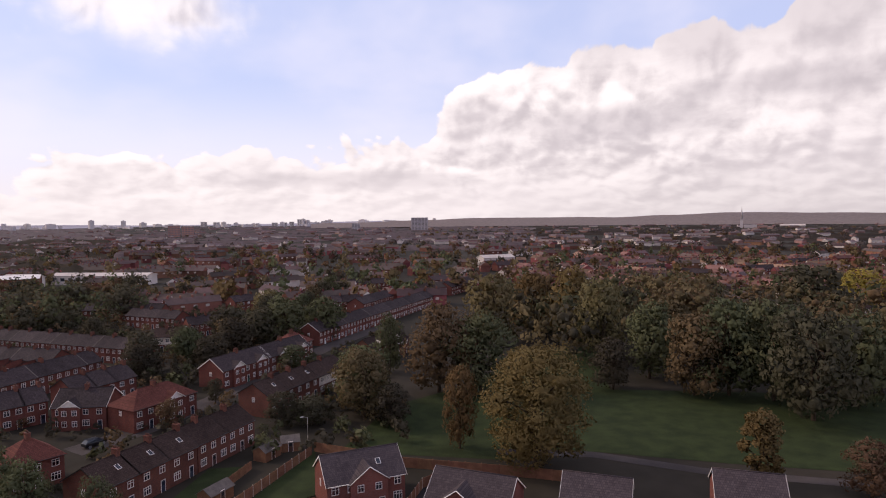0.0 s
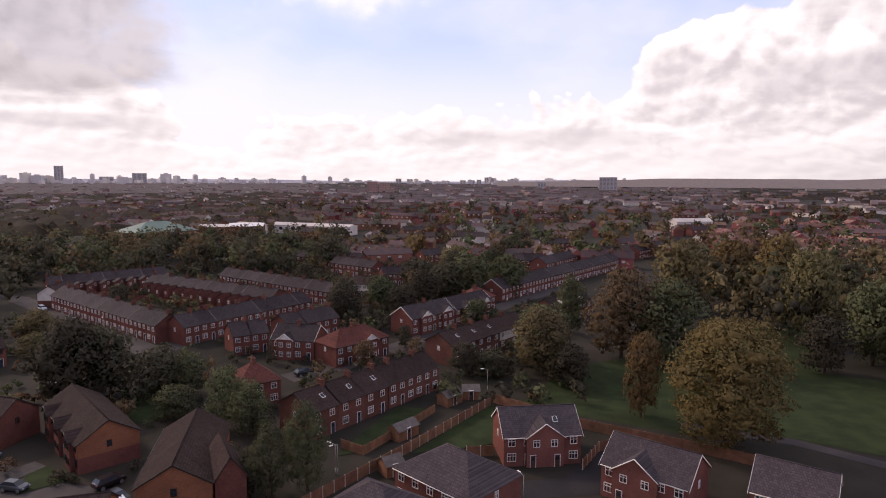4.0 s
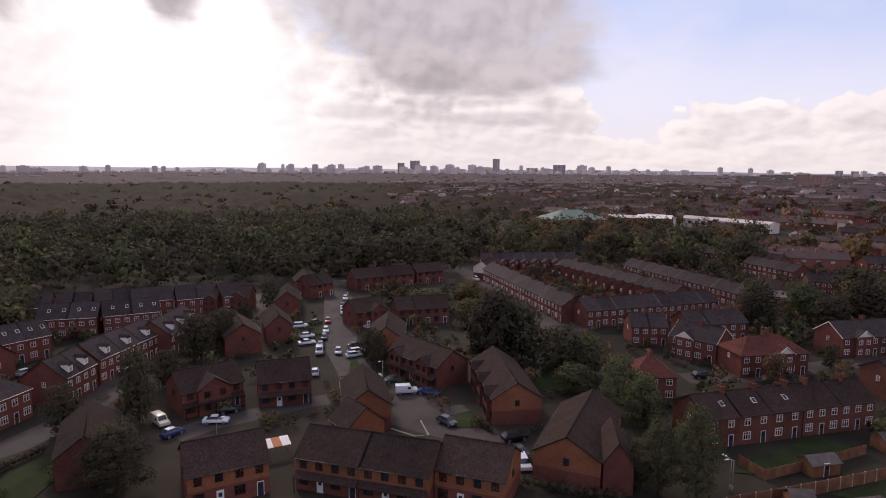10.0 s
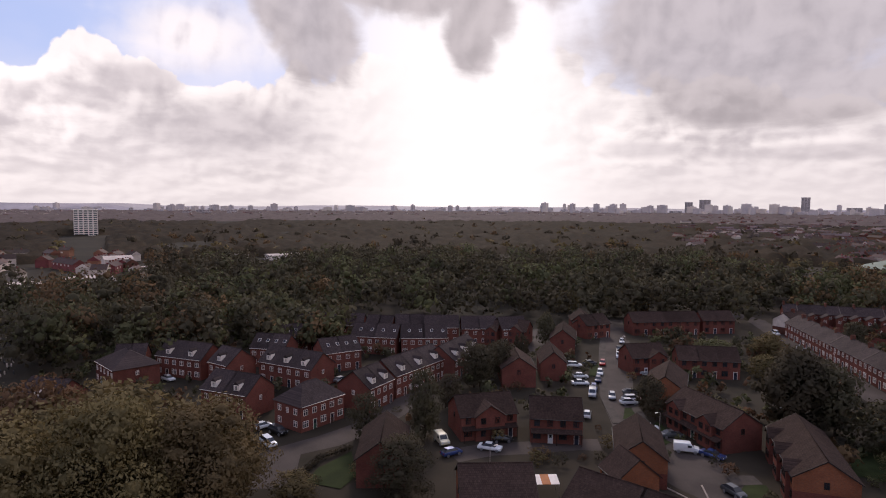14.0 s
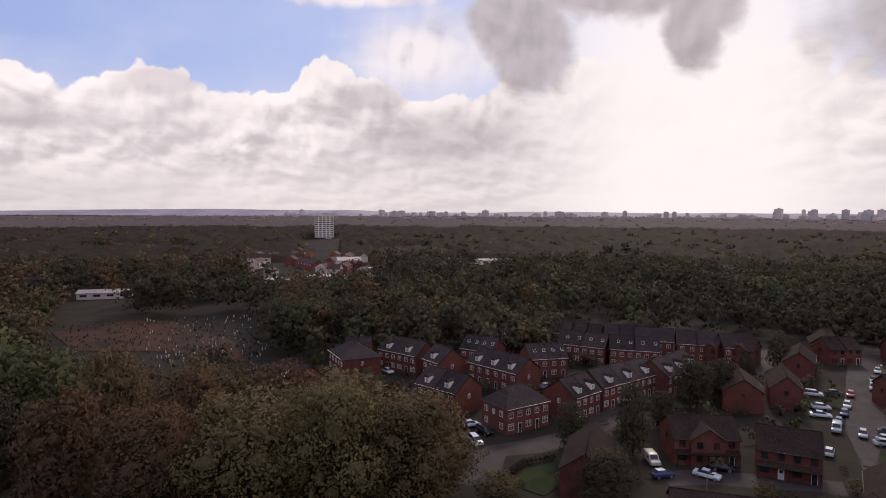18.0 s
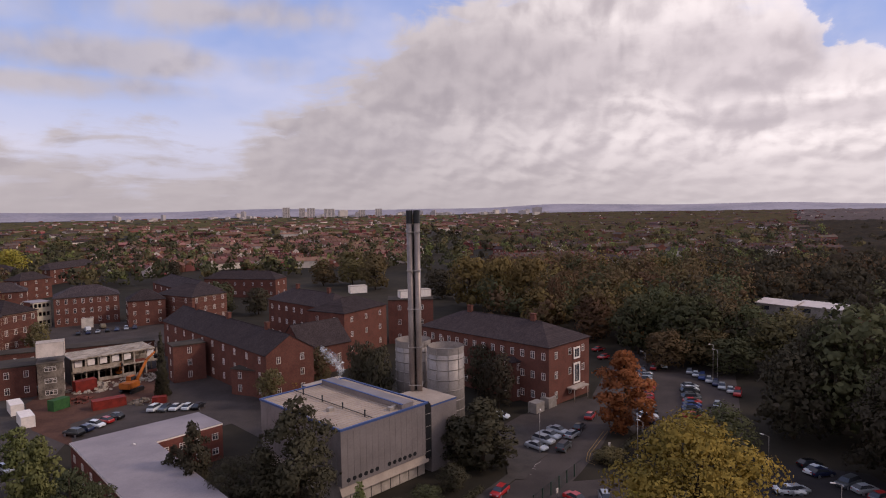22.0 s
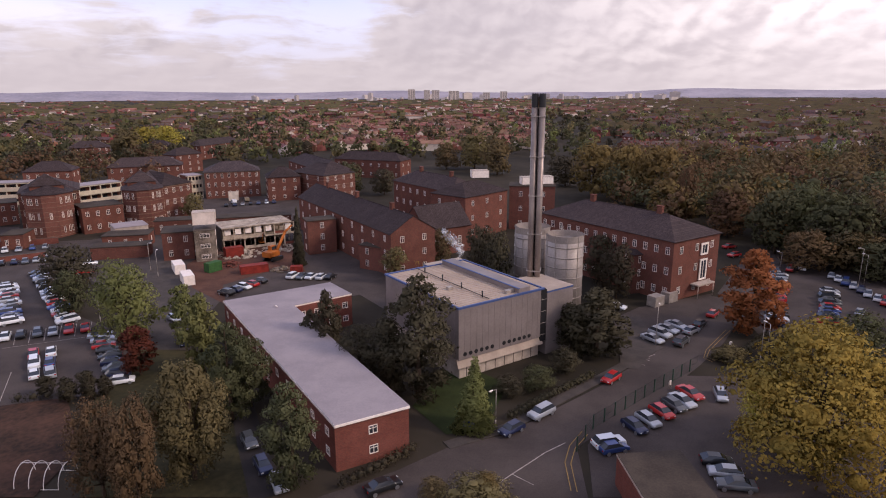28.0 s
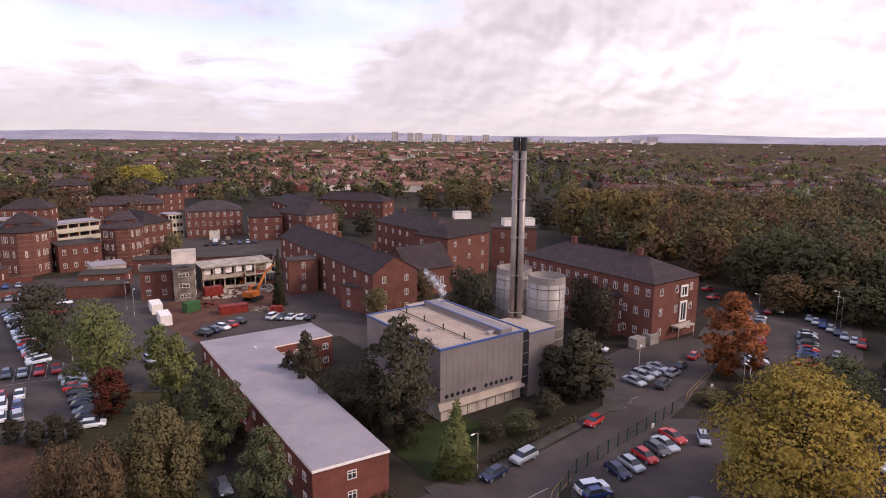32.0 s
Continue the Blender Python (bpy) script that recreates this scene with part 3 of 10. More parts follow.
def house_proto(style, w, d, opts):
    wall, upper, roof, darkf, eave, rise, chim, label = STYLES[style]
    ob = thing("house", label, "house")
    hip, cross = "hip" in opts, "end" in opts
    bm = bmesh.new()
    split_z = 2.6 if upper else eave
    box(bm, 0, 0, -0.3, w, d, split_z)
    if upper:
        box(bm, 0, 0, split_z, w, d, eave, 1)
    if not hip:
        for x0, x1 in ((0, 0.22), (w - 0.22, w)):
            solid(bm, [(x0, 0, eave), (x0, d, eave), (x0, d / 2, eave + rise - 0.12), (x1, 0, eave), (x1, d, eave), (x1, d / 2, eave + rise - 0.12)],
                  [(0, 2, 1), (3, 4, 5), (0, 3, 5, 2), (1, 2, 5, 4), (0, 1, 4, 3)], 1 if upper else 0)
    part("wall", bm, [wall, upper or wall], ob)
    bm = bmesh.new()
    o, v = 0.35, 0.10 if "mid" in opts else 0.22
    s = o * rise / (d / 2)
    if hip:
        r = min(w, d) / 2 * 0.95
        a, b = (r, d / 2, eave + rise), (w - r, d / 2, eave + rise)
        c = [(-o, -o, eave - s), (w + o, -o, eave - s), (w + o, d + o, eave - s), (-o, d + o, eave - s)]
        for q in ([c[0], c[1], b, a], [c[2], c[3], a, b], [c[1], c[2], b], [c[3], c[0], a]):
            slab(bm, q, 0.12)
        tube(bm, a, b, 0.09, seg=6)
    else:
        for y0, sg in ((-o, 1), (d + o, -1)):
            slab(bm, [(-v, y0, eave - s), (w + v, y0, eave - s), (w + v, d / 2, eave + rise), (-v, d / 2, eave + rise)], 0.12)
        tube(bm, (-v, d / 2, eave + rise + 0.01), (w + v, d / 2, eave + rise + 0.01), 0.10, seg=6)
    part("roof", bm, roof, ob)
    if not hip and "mid" not in opts:
        for x in (-v - 0.05, w + v + 0.01):
            bm = bmesh.new()
            zt, zb = eave + rise + 0.02, eave - s + 0.02
            out = [(-o, zb), (d / 2, zt), (d + o, zb), (d + o, zb - 0.22), (d / 2, zt - 0.24), (-o, zb - 0.22)]
            va, vb = [bm.verts.new((x, y, z)) for y, z in out], [bm.verts.new((x + 0.04, y, z)) for y, z in out]
            for q in ((0, 1, 4, 5), (1, 2, 3, 4)):
                bm.faces.new([va[i] for i in q])
                bm.faces.new([vb[i] for i in q][::-1])
            for i in range(6):
                bm.faces.new((va[i], vb[i], vb[(i + 1) % 6], va[(i + 1) % 6]))
            part("bargeboard", bm, WHITE if style in ("semi", "newbuild") else DARKFRAME, ob)
    bm = bmesh.new()
    tube(bm, (0, -o - 0.06, eave - s), (w, -o - 0.06, eave - s), 0.06, seg=5)
    part("gutter", bm, BLACK if darkf or chim else WHITE, ob)
    if "parapet" in opts:
        bm = bmesh.new()
        for y0 in (-o, d + o):
            q = [(-0.13, y0, eave - s + 0.10), (0.13, y0, eave - s + 0.10), (0.13, d / 2, eave + rise + 0.10), (-0.13, d / 2, eave + rise + 0.10)]
            slab(bm, q, 0.16)
        part("party_wall_coping", bm, COPING, ob)
    if chim and "nochimney" not in opts and ("mid" not in opts or "stack" in opts):
        bm = bmesh.new()
        x = w - 0.35 if "mid" in opts or w < 7 else w / 2
        box(bm, x - 0.35, d / 2 - 0.6, eave + rise - 0.7, x + 0.35, d / 2 + 0.6, eave + rise + 1.0)
        box(bm, x - 0.42, d / 2 - 0.67, eave + rise + 0.85, x + 0.42, d / 2 + 0.67, eave + rise + 0.95)
        for k in (-0.35, 0.0, 0.35):
            tube(bm, (x, d / 2 + k, eave + rise + 1.0), (x, d / 2 + k, eave + rise + 1.35), 0.11, 0.09, 6, 1)
        part("chimney", bm, [BROWN, POT], ob)
    if "outrigger" in opts:
        bm = bmesh.new()
        box(bm, 0.1, d, -0.3, 2.5, d + 4.2, 4.4)
        solid(bm, [(0.1, d, 4.4), (2.5, d, 4.4), (2.5, d + 4.2, 4.4), (0.1, d + 4.2, 4.4), (0.1, d, 5.6), (0.1, d + 4.2, 5.6)], [(0, 4, 5, 3), (3, 5, 2), (0, 1, 4)])
        wing_ob = part("rear_wing", bm, wall, ob, "narrow brick wing towards the yard")
        window(ob, 1.3, d + 4.22, 2.6, 0.9, 1.1, 180)
        window(ob, 3.6, d + 0.02, 3.2, 0.9, 1.2, 180)
        bm = bmesh.new()
        slab(bm, [(0.0, d - 0.05, 5.72), (2.75, d - 0.05, 4.36), (2.75, d + 4.4, 4.36), (0.0, d + 4.4, 5.72)][::-1], 0.10)
        part("wing_roof", bm, roof, wing_ob)
        bm = bmesh.new()
        box(bm, 0.0, d + 4.2, -0.3, 0.16, d + 8.5, 1.9)
        box(bm, 0.16, d + 8.3, -0.3, w, d + 8.5, 1.9)
        part("yard_wall", bm, wall, ob)
    # front and back windows
    n = max(1, round(w / 2.6))
    for k in range(n):
        x = (k + 0.5) * w / n
        ww = 1.1 if darkf else 1.2
        window(ob, x, -0.02, 3.35, ww, 1.25, 0, darkf)
        if k % 2 == 1 or n == 1:
            door(ob, x + 0.1, -0.02, 0, k + n)
        else:
            window(ob, x, -0.02, 0.85, 1.5 if n > 1 else 0.9, 1.4, 0, darkf, 2)
        if "rear" in opts:
            window(ob, x, d + 0.02, 3.35, 1.0, 1.2, 180, darkf)
    for x, turn in ((-0.02, 270), (w + 0.02, 90)):
        if "mid" not in opts and d > 6 and "blank" not in opts:
            window(ob, x, d * 0.5, 3.4, 0.8, 1.1, turn, darkf)
    if "sidewin" in opts:
        for y in (d * 0.2, d * 0.8):
            for z in (0.9, 3.4):
                window(ob, -0.02, y, z, 1.1, 1.3, 270)
    for k, g in enumerate([q for q in opts if q.startswith("gable")]):
        # a gabled bay that stands forward of the front
        gx, gw = float(g[5:].split("/")[0]) * w, float(g.split("/")[1])
        go, gr = 0.7, gw * 0.36
        bm = bmesh.new()
        box(bm, gx - gw / 2, -go, -0.3, gx + gw / 2, 0.0, eave)
        solid(bm, [(gx - gw / 2, -go, eave), (gx + gw / 2, -go, eave), (gx, -go, eave + gr - 0.1), (gx - gw / 2, 0, eave), (gx + gw / 2, 0, eave), (gx, 0, eave + gr - 0.1)],
              [(0, 1, 2), (3, 5, 4), (0, 2, 5, 3), (1, 4, 5, 2)], 1 if "whitegable" in opts else 0)
        part("bay", bm, [wall, WHITE], ob)
        bm = bmesh.new()
        back = d / 2 * min(1.0, (gr + 0.1) / rise)
        for sg in (-1, 1):
            e = gx + sg * (gw / 2 + 0.25)
            slab(bm, [(e, -go - 0.25, eave - 0.18), (gx, -go - 0.25, eave + gr), (gx, back, eave + gr), (e, -0.05, eave - 0.10)], 0.12)
        part("bay_roof", bm, roof, ob)
        bm = bmesh.new()
        for sg in (-1, 1):
            tube(bm, (gx + sg * (gw / 2 + 0.25), -go - 0.28, eave - 0.27), (gx, -go - 0.28, eave + gr - 0.07), 0.08, seg=4)
        part("bay_bargeboard", bm, DARKFRAME if style in ("closered", "close") else WHITE, ob)
        for sg in (-1, 1):
            window(ob, gx + sg * gw * 0.24, -go - 0.02, 3.35, 1.1, 1.2, 0, darkf)
            door(ob, gx + sg * gw * 0.33, -go - 0.02, 0.0, k) if style == "newbuild" else window(ob, gx + sg * gw * 0.24, -go - 0.02, 0.9, 1.1, 1.3, 0, darkf)
    for q in opts:
        if q.startswith("dormer"):
            for k in range(int(q[6:])):
                x = (k + 0.5) * w / int(q[6:])
                bm = bmesh.new()
                z, y = eave + 0.35, 0.55
                box(bm, x - 0.75, y, z, x + 0.75, y + 1.5, z + 1.5)
                solid(bm, [(x - 0.75, y - 0.15, z + 1.3), (x + 0.75, y - 0.15, z + 1.3), (x, y - 0.15, z + 2.1), (x - 0.75, y + 2.4, z + 1.3), (x + 0.75, y + 2.4, z + 1.3), (x, y + 2.4, z + 2.1)],
                      [(0, 1, 2), (3, 5, 4), (0, 2, 5, 3), (1, 4, 5, 2), (0, 3, 4, 1)], 0)
                for f in bm.faces:
                    if abs(f.normal.y) < 0.5 and f.calc_center_median().z > z + 1.35:
                        f.material_index = 1
                dm = part("dormer", bm, [WHITE, SLATE], ob, "white dormer")
                again("window", window_mesh(0.7, 1.0), dm, "", pose(x, y - 0.04, z + 0.15))
        if q.startswith("skylight"):
            for k in range(int(q[8:])):
                x = (k + 0.7) * w / int(q[8:])
                bm = bmesh.new()
                y = d * 0.25
                z = eave + rise * y / (d / 2)
                a = math.atan2(rise, d / 2)
                m = Matrix.Translation((x, y, z + 0.04)) @ Matrix.Rotation(a, 4, "X")
                box(bm, -0.4, -0.55, 0, 0.4, 0.55, 0.06, 0, m)
                box(bm, -0.33, -0.48, 0.05, 0.33, 0.48, 0.075, 1, m)
                part("skylight", bm, [WHITE, PANE], ob)
    if "porch" in opts:
        bm = bmesh.new()
        slab(bm, [(0.1, -1.25, 2.35), (w - 0.1, -1.25, 2.35), (w - 0.1, 0.0, 2.95), (0.1, 0.0, 2.95)], 0.10)
        for x in (0.3, w / 2, w - 0.3):
            box(bm, x - 0.06, -1.15, 0, x + 0.06, -1.03, 2.32)
        part("porch_roof", bm, roof, ob)
    return ob


def house(style, ax, ay, bx, by, d, *opts, label="", group=""):
    """A house whose front runs from a to b (b to the right of a, seen from in front), d deep behind it."""
    w = math.hypot(bx - ax, by - ay)
    wr = max(2.5, round(w * 2) / 2)
    key = (style, wr, d, opts)
    m = pose(ax, ay, 0, 0, 0, math.degrees(math.atan2(by - ay, bx - ax))) @ Matrix.Diagonal((w / wr, 1, 1, 1))
    if key in HOUSES:
        ob = copy_at(HOUSES[key], m)
    else:
        ob = HOUSES[key] = house_proto(style, wr, d, opts)
        ob.matrix_basis = m
    tagged(ob, label, "", group)
    k = (by - ay) / w, -(bx - ax) / w
    for f in (0.1, 0.5, 0.9):
        BUILT.append((ax + (bx - ax) * f - k[0] * d / 2, ay + (by - ay) * f - k[1] * d / 2, d / 2 + 1.2))
    return ob


def terrace(style, ax, ay, bx, by, n, d, *opts, label="", group="row of terraced houses", every=0):
    """n houses in one row, a to b along the front; the ends show their gables."""
    for k in range(n):
        o = list(opts)
        if 0 < k < n - 1:
            o.append("mid")
        if k % 2 == 1:
            o.append("stack")
        if every and k % every == every - 1:
            o.append("parapet")
        p, q = k / n, (k + 1) / n
        house(style, ax + (bx - ax) * p, ay + (by - ay) * p, ax + (bx - ax) * q, ay + (by - ay) * q, d, *o, label=label, group=group)


# ---- flat pieces of ground ----
def ground_piece(name, label, category, material, z, *xy, thick=0.0, kind="structure"):
    bm = bmesh.new()
    if thick:
        pts = [(xy[i], xy[i + 1]) for i in range(0, len(xy), 2)]
        area = sum(pts[i - 1][0] * pts[i][1] - pts[i][0] * pts[i - 1][1] for i in range(len(pts)))
        prism(bm, pts if area > 0 else pts[::-1], z - thick, z)
    else:
        f = bm.faces.new([bm.verts.new((xy[i], xy[i + 1], z)) for i in range(0, len(xy), 2)])
        f.normal_update()
        if f.normal.z < 0:
            f.normal_flip()
    return tagged(part(name, bm, material), label, category, kind=kind)


def strip(name, label, category, material, z, width, *xy, thick=0.0, shift=0.0, kind="structure", parent=None):
    """A band of even width along a line of points: a road, a kerb, a painted line."""
    p = [Vector((xy[i], xy[i + 1])) for i in range(0, len(xy), 2)]
    rows = []
    for i, q in enumerate(p):
        t = (p[min(i + 1, len(p) - 1)] - p[max(i - 1, 0)]).normalized()
        n = Vector((-t.y, t.x))
        rows.append((q + n * (shift + width / 2), q + n * (shift - width / 2)))
    if name == "road":
        for q, r in zip(p, p[1:]):
            for k in range(int((r - q).length / 4) + 1):
                BUILT.append((*q.lerp(r, k * 4 / max(4.0, (r - q).length)), width / 2 + 1.5))
    bm = bmesh.new()
    for (a, b), (c, e) in zip(rows, rows[1:]):
        if thick:
            prism(bm, [tuple(b), tuple(e), tuple(c), tuple(a)], z - thick, z)
        else:
            f = bm.faces.new([bm.verts.new((*v, z)) for v in (b, e, c, a)])
            f.normal_update()
            if f.normal.z < 0:
                f.normal_flip()
    return tagged(part(name, bm, material, parent), label, category, kind=kind)


# ---- cars ----
CARS = {}
CAR_FORM = {  # length, width, height, profile of the body as (x, z), profile of the glasshouse, label
    "hatch": (4.05, 1.72, 1.46, ((0.0, 0.35), (0.03, 0.68), (0.10, 0.80), (0.95, 0.98), (3.95, 1.02), (4.05, 0.75), (4.02, 0.35)), ((0.85, 0.97), (1.65, 1.42), (3.15, 1.46), (3.90, 1.02)), "hatchback"),
    "saloon": (4.55, 1.78, 1.44, ((0.0, 0.35), (0.03, 0.66), (0.12, 0.78), (1.15, 0.95), (3.55, 0.98), (4.45, 0.98), (4.55, 0.72), (4.52, 0.35)), ((1.05, 0.94), (1.90, 1.40), (3.05, 1.44), (3.85, 0.98)), "saloon car"),
    "suv": (4.50, 1.85, 1.70, ((0.0, 0.42), (0.03, 0.85), (0.12, 1.0), (1.05, 1.10), (4.42, 1.14), (4.50, 0.85), (4.47, 0.42)), ((0.98, 1.09), (1.60, 1.63), (3.85, 1.70), (4.38, 1.13)), "large family car"),
    "van": (4.60, 1.85, 1.95, ((0.0, 0.42), (0.03, 0.85), (0.12, 1.02), (0.95, 1.15), (1.50, 1.85), (1.75, 1.95), (4.55, 1.93), (4.60, 0.80), (4.58, 0.42)), ((0.90, 1.12), (1.46, 1.80), (2.05, 1.80), (2.10, 1.14)), "van"),
}
PAINT = {n: gloss(n + "_car_paint", c, 0.3, 0.0 if n in ("white", "red", "cream") else 0.35, 0.6) for n, c in (
    ("white", (0.72, 0.72, 0.72)), ("silver", (0.42, 0.43, 0.45)), ("black", (0.014, 0.014, 0.016)), ("grey", (0.085, 0.09, 0.095)),
    ("red", (0.42, 0.018, 0.016)), ("blue", (0.03, 0.06, 0.20)), ("navy", (0.018, 0.025, 0.07)), ("cream", (0.62, 0.55, 0.40)), ("gold", (0.25, 0.20, 0.13)), ("maroon", (0.12, 0.012, 0.018)))}


def side_loft(bm, prof, w, tuck, slot=0, base=None):
    """A body from its outline seen from the side: the top narrower by tuck on each side."""
    zs = [z for _, z in prof]
    z0, z1 = min(zs), max(zs)
    loops = []
    for sg in (-1, 1):
        loops.append([bm.verts.new((x, sg * (w / 2 - tuck * ((z - z0) / max(0.01, z1 - z0)) ** 2), z)) for x, z in prof])
    n = len(prof)
    bm.faces.new(loops[0]).material_index = slot
    bm.faces.new(loops[1][::-1]).material_index = slot
    for i in range(n):
        bm.faces.new((loops[0][(i + 1) % n], loops[0][i], loops[1][i], loops[1][(i + 1) % n])).material_index = slot


def car_proto(form, colour, far=False):
    L, w, h, body, house_p, kind = CAR_FORM[form]
    ob = thing("van" if form == "van" else "car", f"parked {colour} {kind} with dark windows", "van" if form == "van" else "car", group="parked cars")
    bm = bmesh.new()
    side_loft(bm, [(x, z) for x, z in body], w, 0.10)
    bmesh.ops.recalc_face_normals(bm, faces=bm.faces)
    bmesh.ops.bevel(bm, geom=[e for e in bm.edges if e.calc_length() > 0.2], offset=0.05, segments=2, affect="EDGES", profile=0.6)
    for f in bm.faces:
        f.smooth = True
    part("body", bm, PAINT[colour], ob)
    if form != "van":
        bm = bmesh.new()
        side_loft(bm, house_p, w - 0.22, 0.20)
        bmesh.ops.recalc_face_normals(bm, faces=bm.faces)
        part("glasshouse", bm, PANE, ob, "dark car windows")
        bm = bmesh.new()
        (xa, za), (xb, zb) = house_p[1], house_p[2]
        y = w / 2 - 0.11 - 0.20
        slab(bm, [(xa - 0.04, -y, za + 0.035), (xb + 0.04, -y, zb + 0.035), (xb + 0.04, y, zb + 0.035), (xa - 0.04, y, za + 0.035)], 0.05)
        part("roof_panel", bm, PAINT[colour], ob)
    else:
        bm = bmesh.new()
        slab(bm, [(0.96, -0.74, 1.19), (1.49, -0.68, 1.84), (1.49, 0.68, 1.84), (0.96, 0.74, 1.19)], 0.03)
        for sg in (-1, 1):
            box(bm, 1.45, sg * 0.895 - 0.01, 1.18, 2.15, sg * 0.895 + 0.01, 1.62)
        part("windscreen", bm, PANE, ob)
    key = ("wheel", h > 1.6)
    if key not in CARS:
        r = 0.33 if h > 1.6 else 0.30
        bm = bmesh.new()
        tube(bm, (0, -0.1, r), (0, 0.1, r), r, seg=14)
        for f in bm.faces:
            if len(f.verts) > 4:
                f.material_index = 1
        caps = [f for f in bm.faces if len(f.verts) > 4]
        for q in bmesh.ops.inset_region(bm, faces=caps, thickness=r * 0.36, use_even_offset=True)["faces"]:
            q.material_index = 0
        me = bpy.data.meshes.new("wheel")
        bm.to_mesh(me)
        bm.free()
        me.materials.append(RUBBER)
        me.materials.append(CHROME)
        CARS[key] = me
    for x in (0.78, L - 0.85):
        for sg in (-1, 1):
            again("wheel", CARS[key], ob, "", pose(x, sg * (w / 2 - 0.10), 0))
    for name, x, z, mt in () if far else (("headlight", 0.03, 0.62 if h < 1.6 else 0.78, LAMP), ("tail_light", L - 0.10, 0.78 if h < 1.6 else 0.95, TAIL)):
        k = (name, form)
        if k not in CARS:
            bm = bmesh.new()
            box(bm, -0.04, -0.17, -0.07, 0.10, 0.17, 0.07)
            me = bpy.data.meshes.new(name)
            bm.to_mesh(me)
            bm.free()
            me.materials.append(mt)
            CARS[k] = me
        for sg in (-1, 1):
            again(name, CARS[k], ob, "", pose(x, sg * (w / 2 - 0.27), z))
    return ob


def car(form, colour, x, y, yaw, label=""):
    """A car with its middle at x, y; its nose points along yaw (0 is +x)."""
    L = CAR_FORM[form][0]
    a = radians(yaw)
    m = pose(x + math.cos(a) * L / 2, y + math.sin(a) * L / 2, 0.06, 0, 0, yaw + 180)
    far = math.hypot(x, y) > 135
    k = (form, colour, far)
    if k in CARS:
        ob = copy_thing(CARS[k], m)
    else:
        ob = CARS[k] = car_proto(form, colour, far)
        ob.matrix_basis = m
    tagged(ob, label)
    return ob


MIXED = ("silver", "black", "white", "grey", "white", "silver", "navy", "white", "black", "blue", "grey", "red", "white", "silver", "red", "black")
FORMS = ("hatch", "saloon", "hatch", "suv", "hatch", "saloon", "hatch")
dice = random.Random(5)


def car_row(ax, ay, bx, by, n, yaw, skip=()):
    """n cars side by side from a to b, noses along yaw."""
    for k in range(n):
        if k in skip:
            dice.random()
            continue
        f = k / max(1, n - 1)
        car(dice.choice(FORMS), dice.choice(MIXED), ax + (bx - ax) * f + dice.uniform(-0.15, 0.15), ay + (by - ay) * f + dice.uniform(-0.15, 0.15), yaw + dice.uniform(-3, 3) + 180 * (dice.random() < 0.35))


# ---- trees ----
def ball(sub):
    bm = bmesh.new()
    bmesh.ops.create_icosphere(bm, subdivisions=sub, radius=1.0)
    v = np.array([q.co for q in bm.verts])
    f = np.array([[q.index for q in g.verts] for g in bm.faces])
    bm.free()
    return v, f


BALL = {k: ball(k) for k in (1, 2, 3)}


def clumps(rng, lobes, sub):
    """Knobbly clumps of leaf, one for each lobe: vertices and triangles."""
    v, f = BALL[sub]
    vs, fs = [], []
    for i, l in enumerate(lobes):
        k = rng.uniform(0, 9, 3)
        wob = 1 + 0.17 * np.sin(v[:, 0] * 5 + k[0]) * np.sin(v[:, 1] * 5 + k[1]) + 0.13 * np.sin(v[:, 2] * 7 + k[2]) * np.sin(v[:, 0] * 8 + k[1]) + rng.normal(0, 0.10, len(v))
        vs.append(np.array(l[:3]) + v * np.array(l[3:]) * (0.52 * wob)[:, None])
        fs.append(f + i * len(v))
    return np.concatenate(vs), np.concatenate(fs)


def crown_mesh(name, quads, lean, tri_v, tri_f, material):
    """Leaf sprays and clumps as one mesh, shaded softly."""
    me = bpy.data.meshes.new(name)
    nq, nt = len(quads) // 4, len(tri_f)
    me.vertices.add(len(quads) + len(tri_v))
    me.vertices.foreach_set("co", np.concatenate([quads, tri_v]).astype(np.float32).ravel())
    me.loops.add(nq * 4 + nt * 3)
    me.loops.foreach_set("vertex_index", np.concatenate([np.arange(nq * 4), tri_f.ravel() + len(quads)]).astype(np.int32))
    me.polygons.add(nq + nt)
    me.polygons.foreach_set("loop_start", np.concatenate([np.arange(nq) * 4, nq * 4 + np.arange(nt) * 3]).astype(np.int32))
    me.polygons.foreach_set("loop_total", np.concatenate([np.full(nq, 4), np.full(nt, 3)]).astype(np.int32))
    me.polygons.foreach_set("use_smooth", np.ones(nq + nt, dtype=bool))
    me.materials.append(material)
    me.update(calc_edges=True)
    flat = np.zeros((len(quads) + len(tri_v)) * 3, dtype=np.float32)
    me.vertex_normals.foreach_get("vector", flat)
    nor = flat.reshape(-1, 3)
    nor[:len(quads)] = lean + np.array((0, 0, 0.15))
    nor /= np.linalg.norm(nor, axis=1)[:, None] + 1e-9
    me.normals_split_custom_set_from_vertices(nor)
    return me


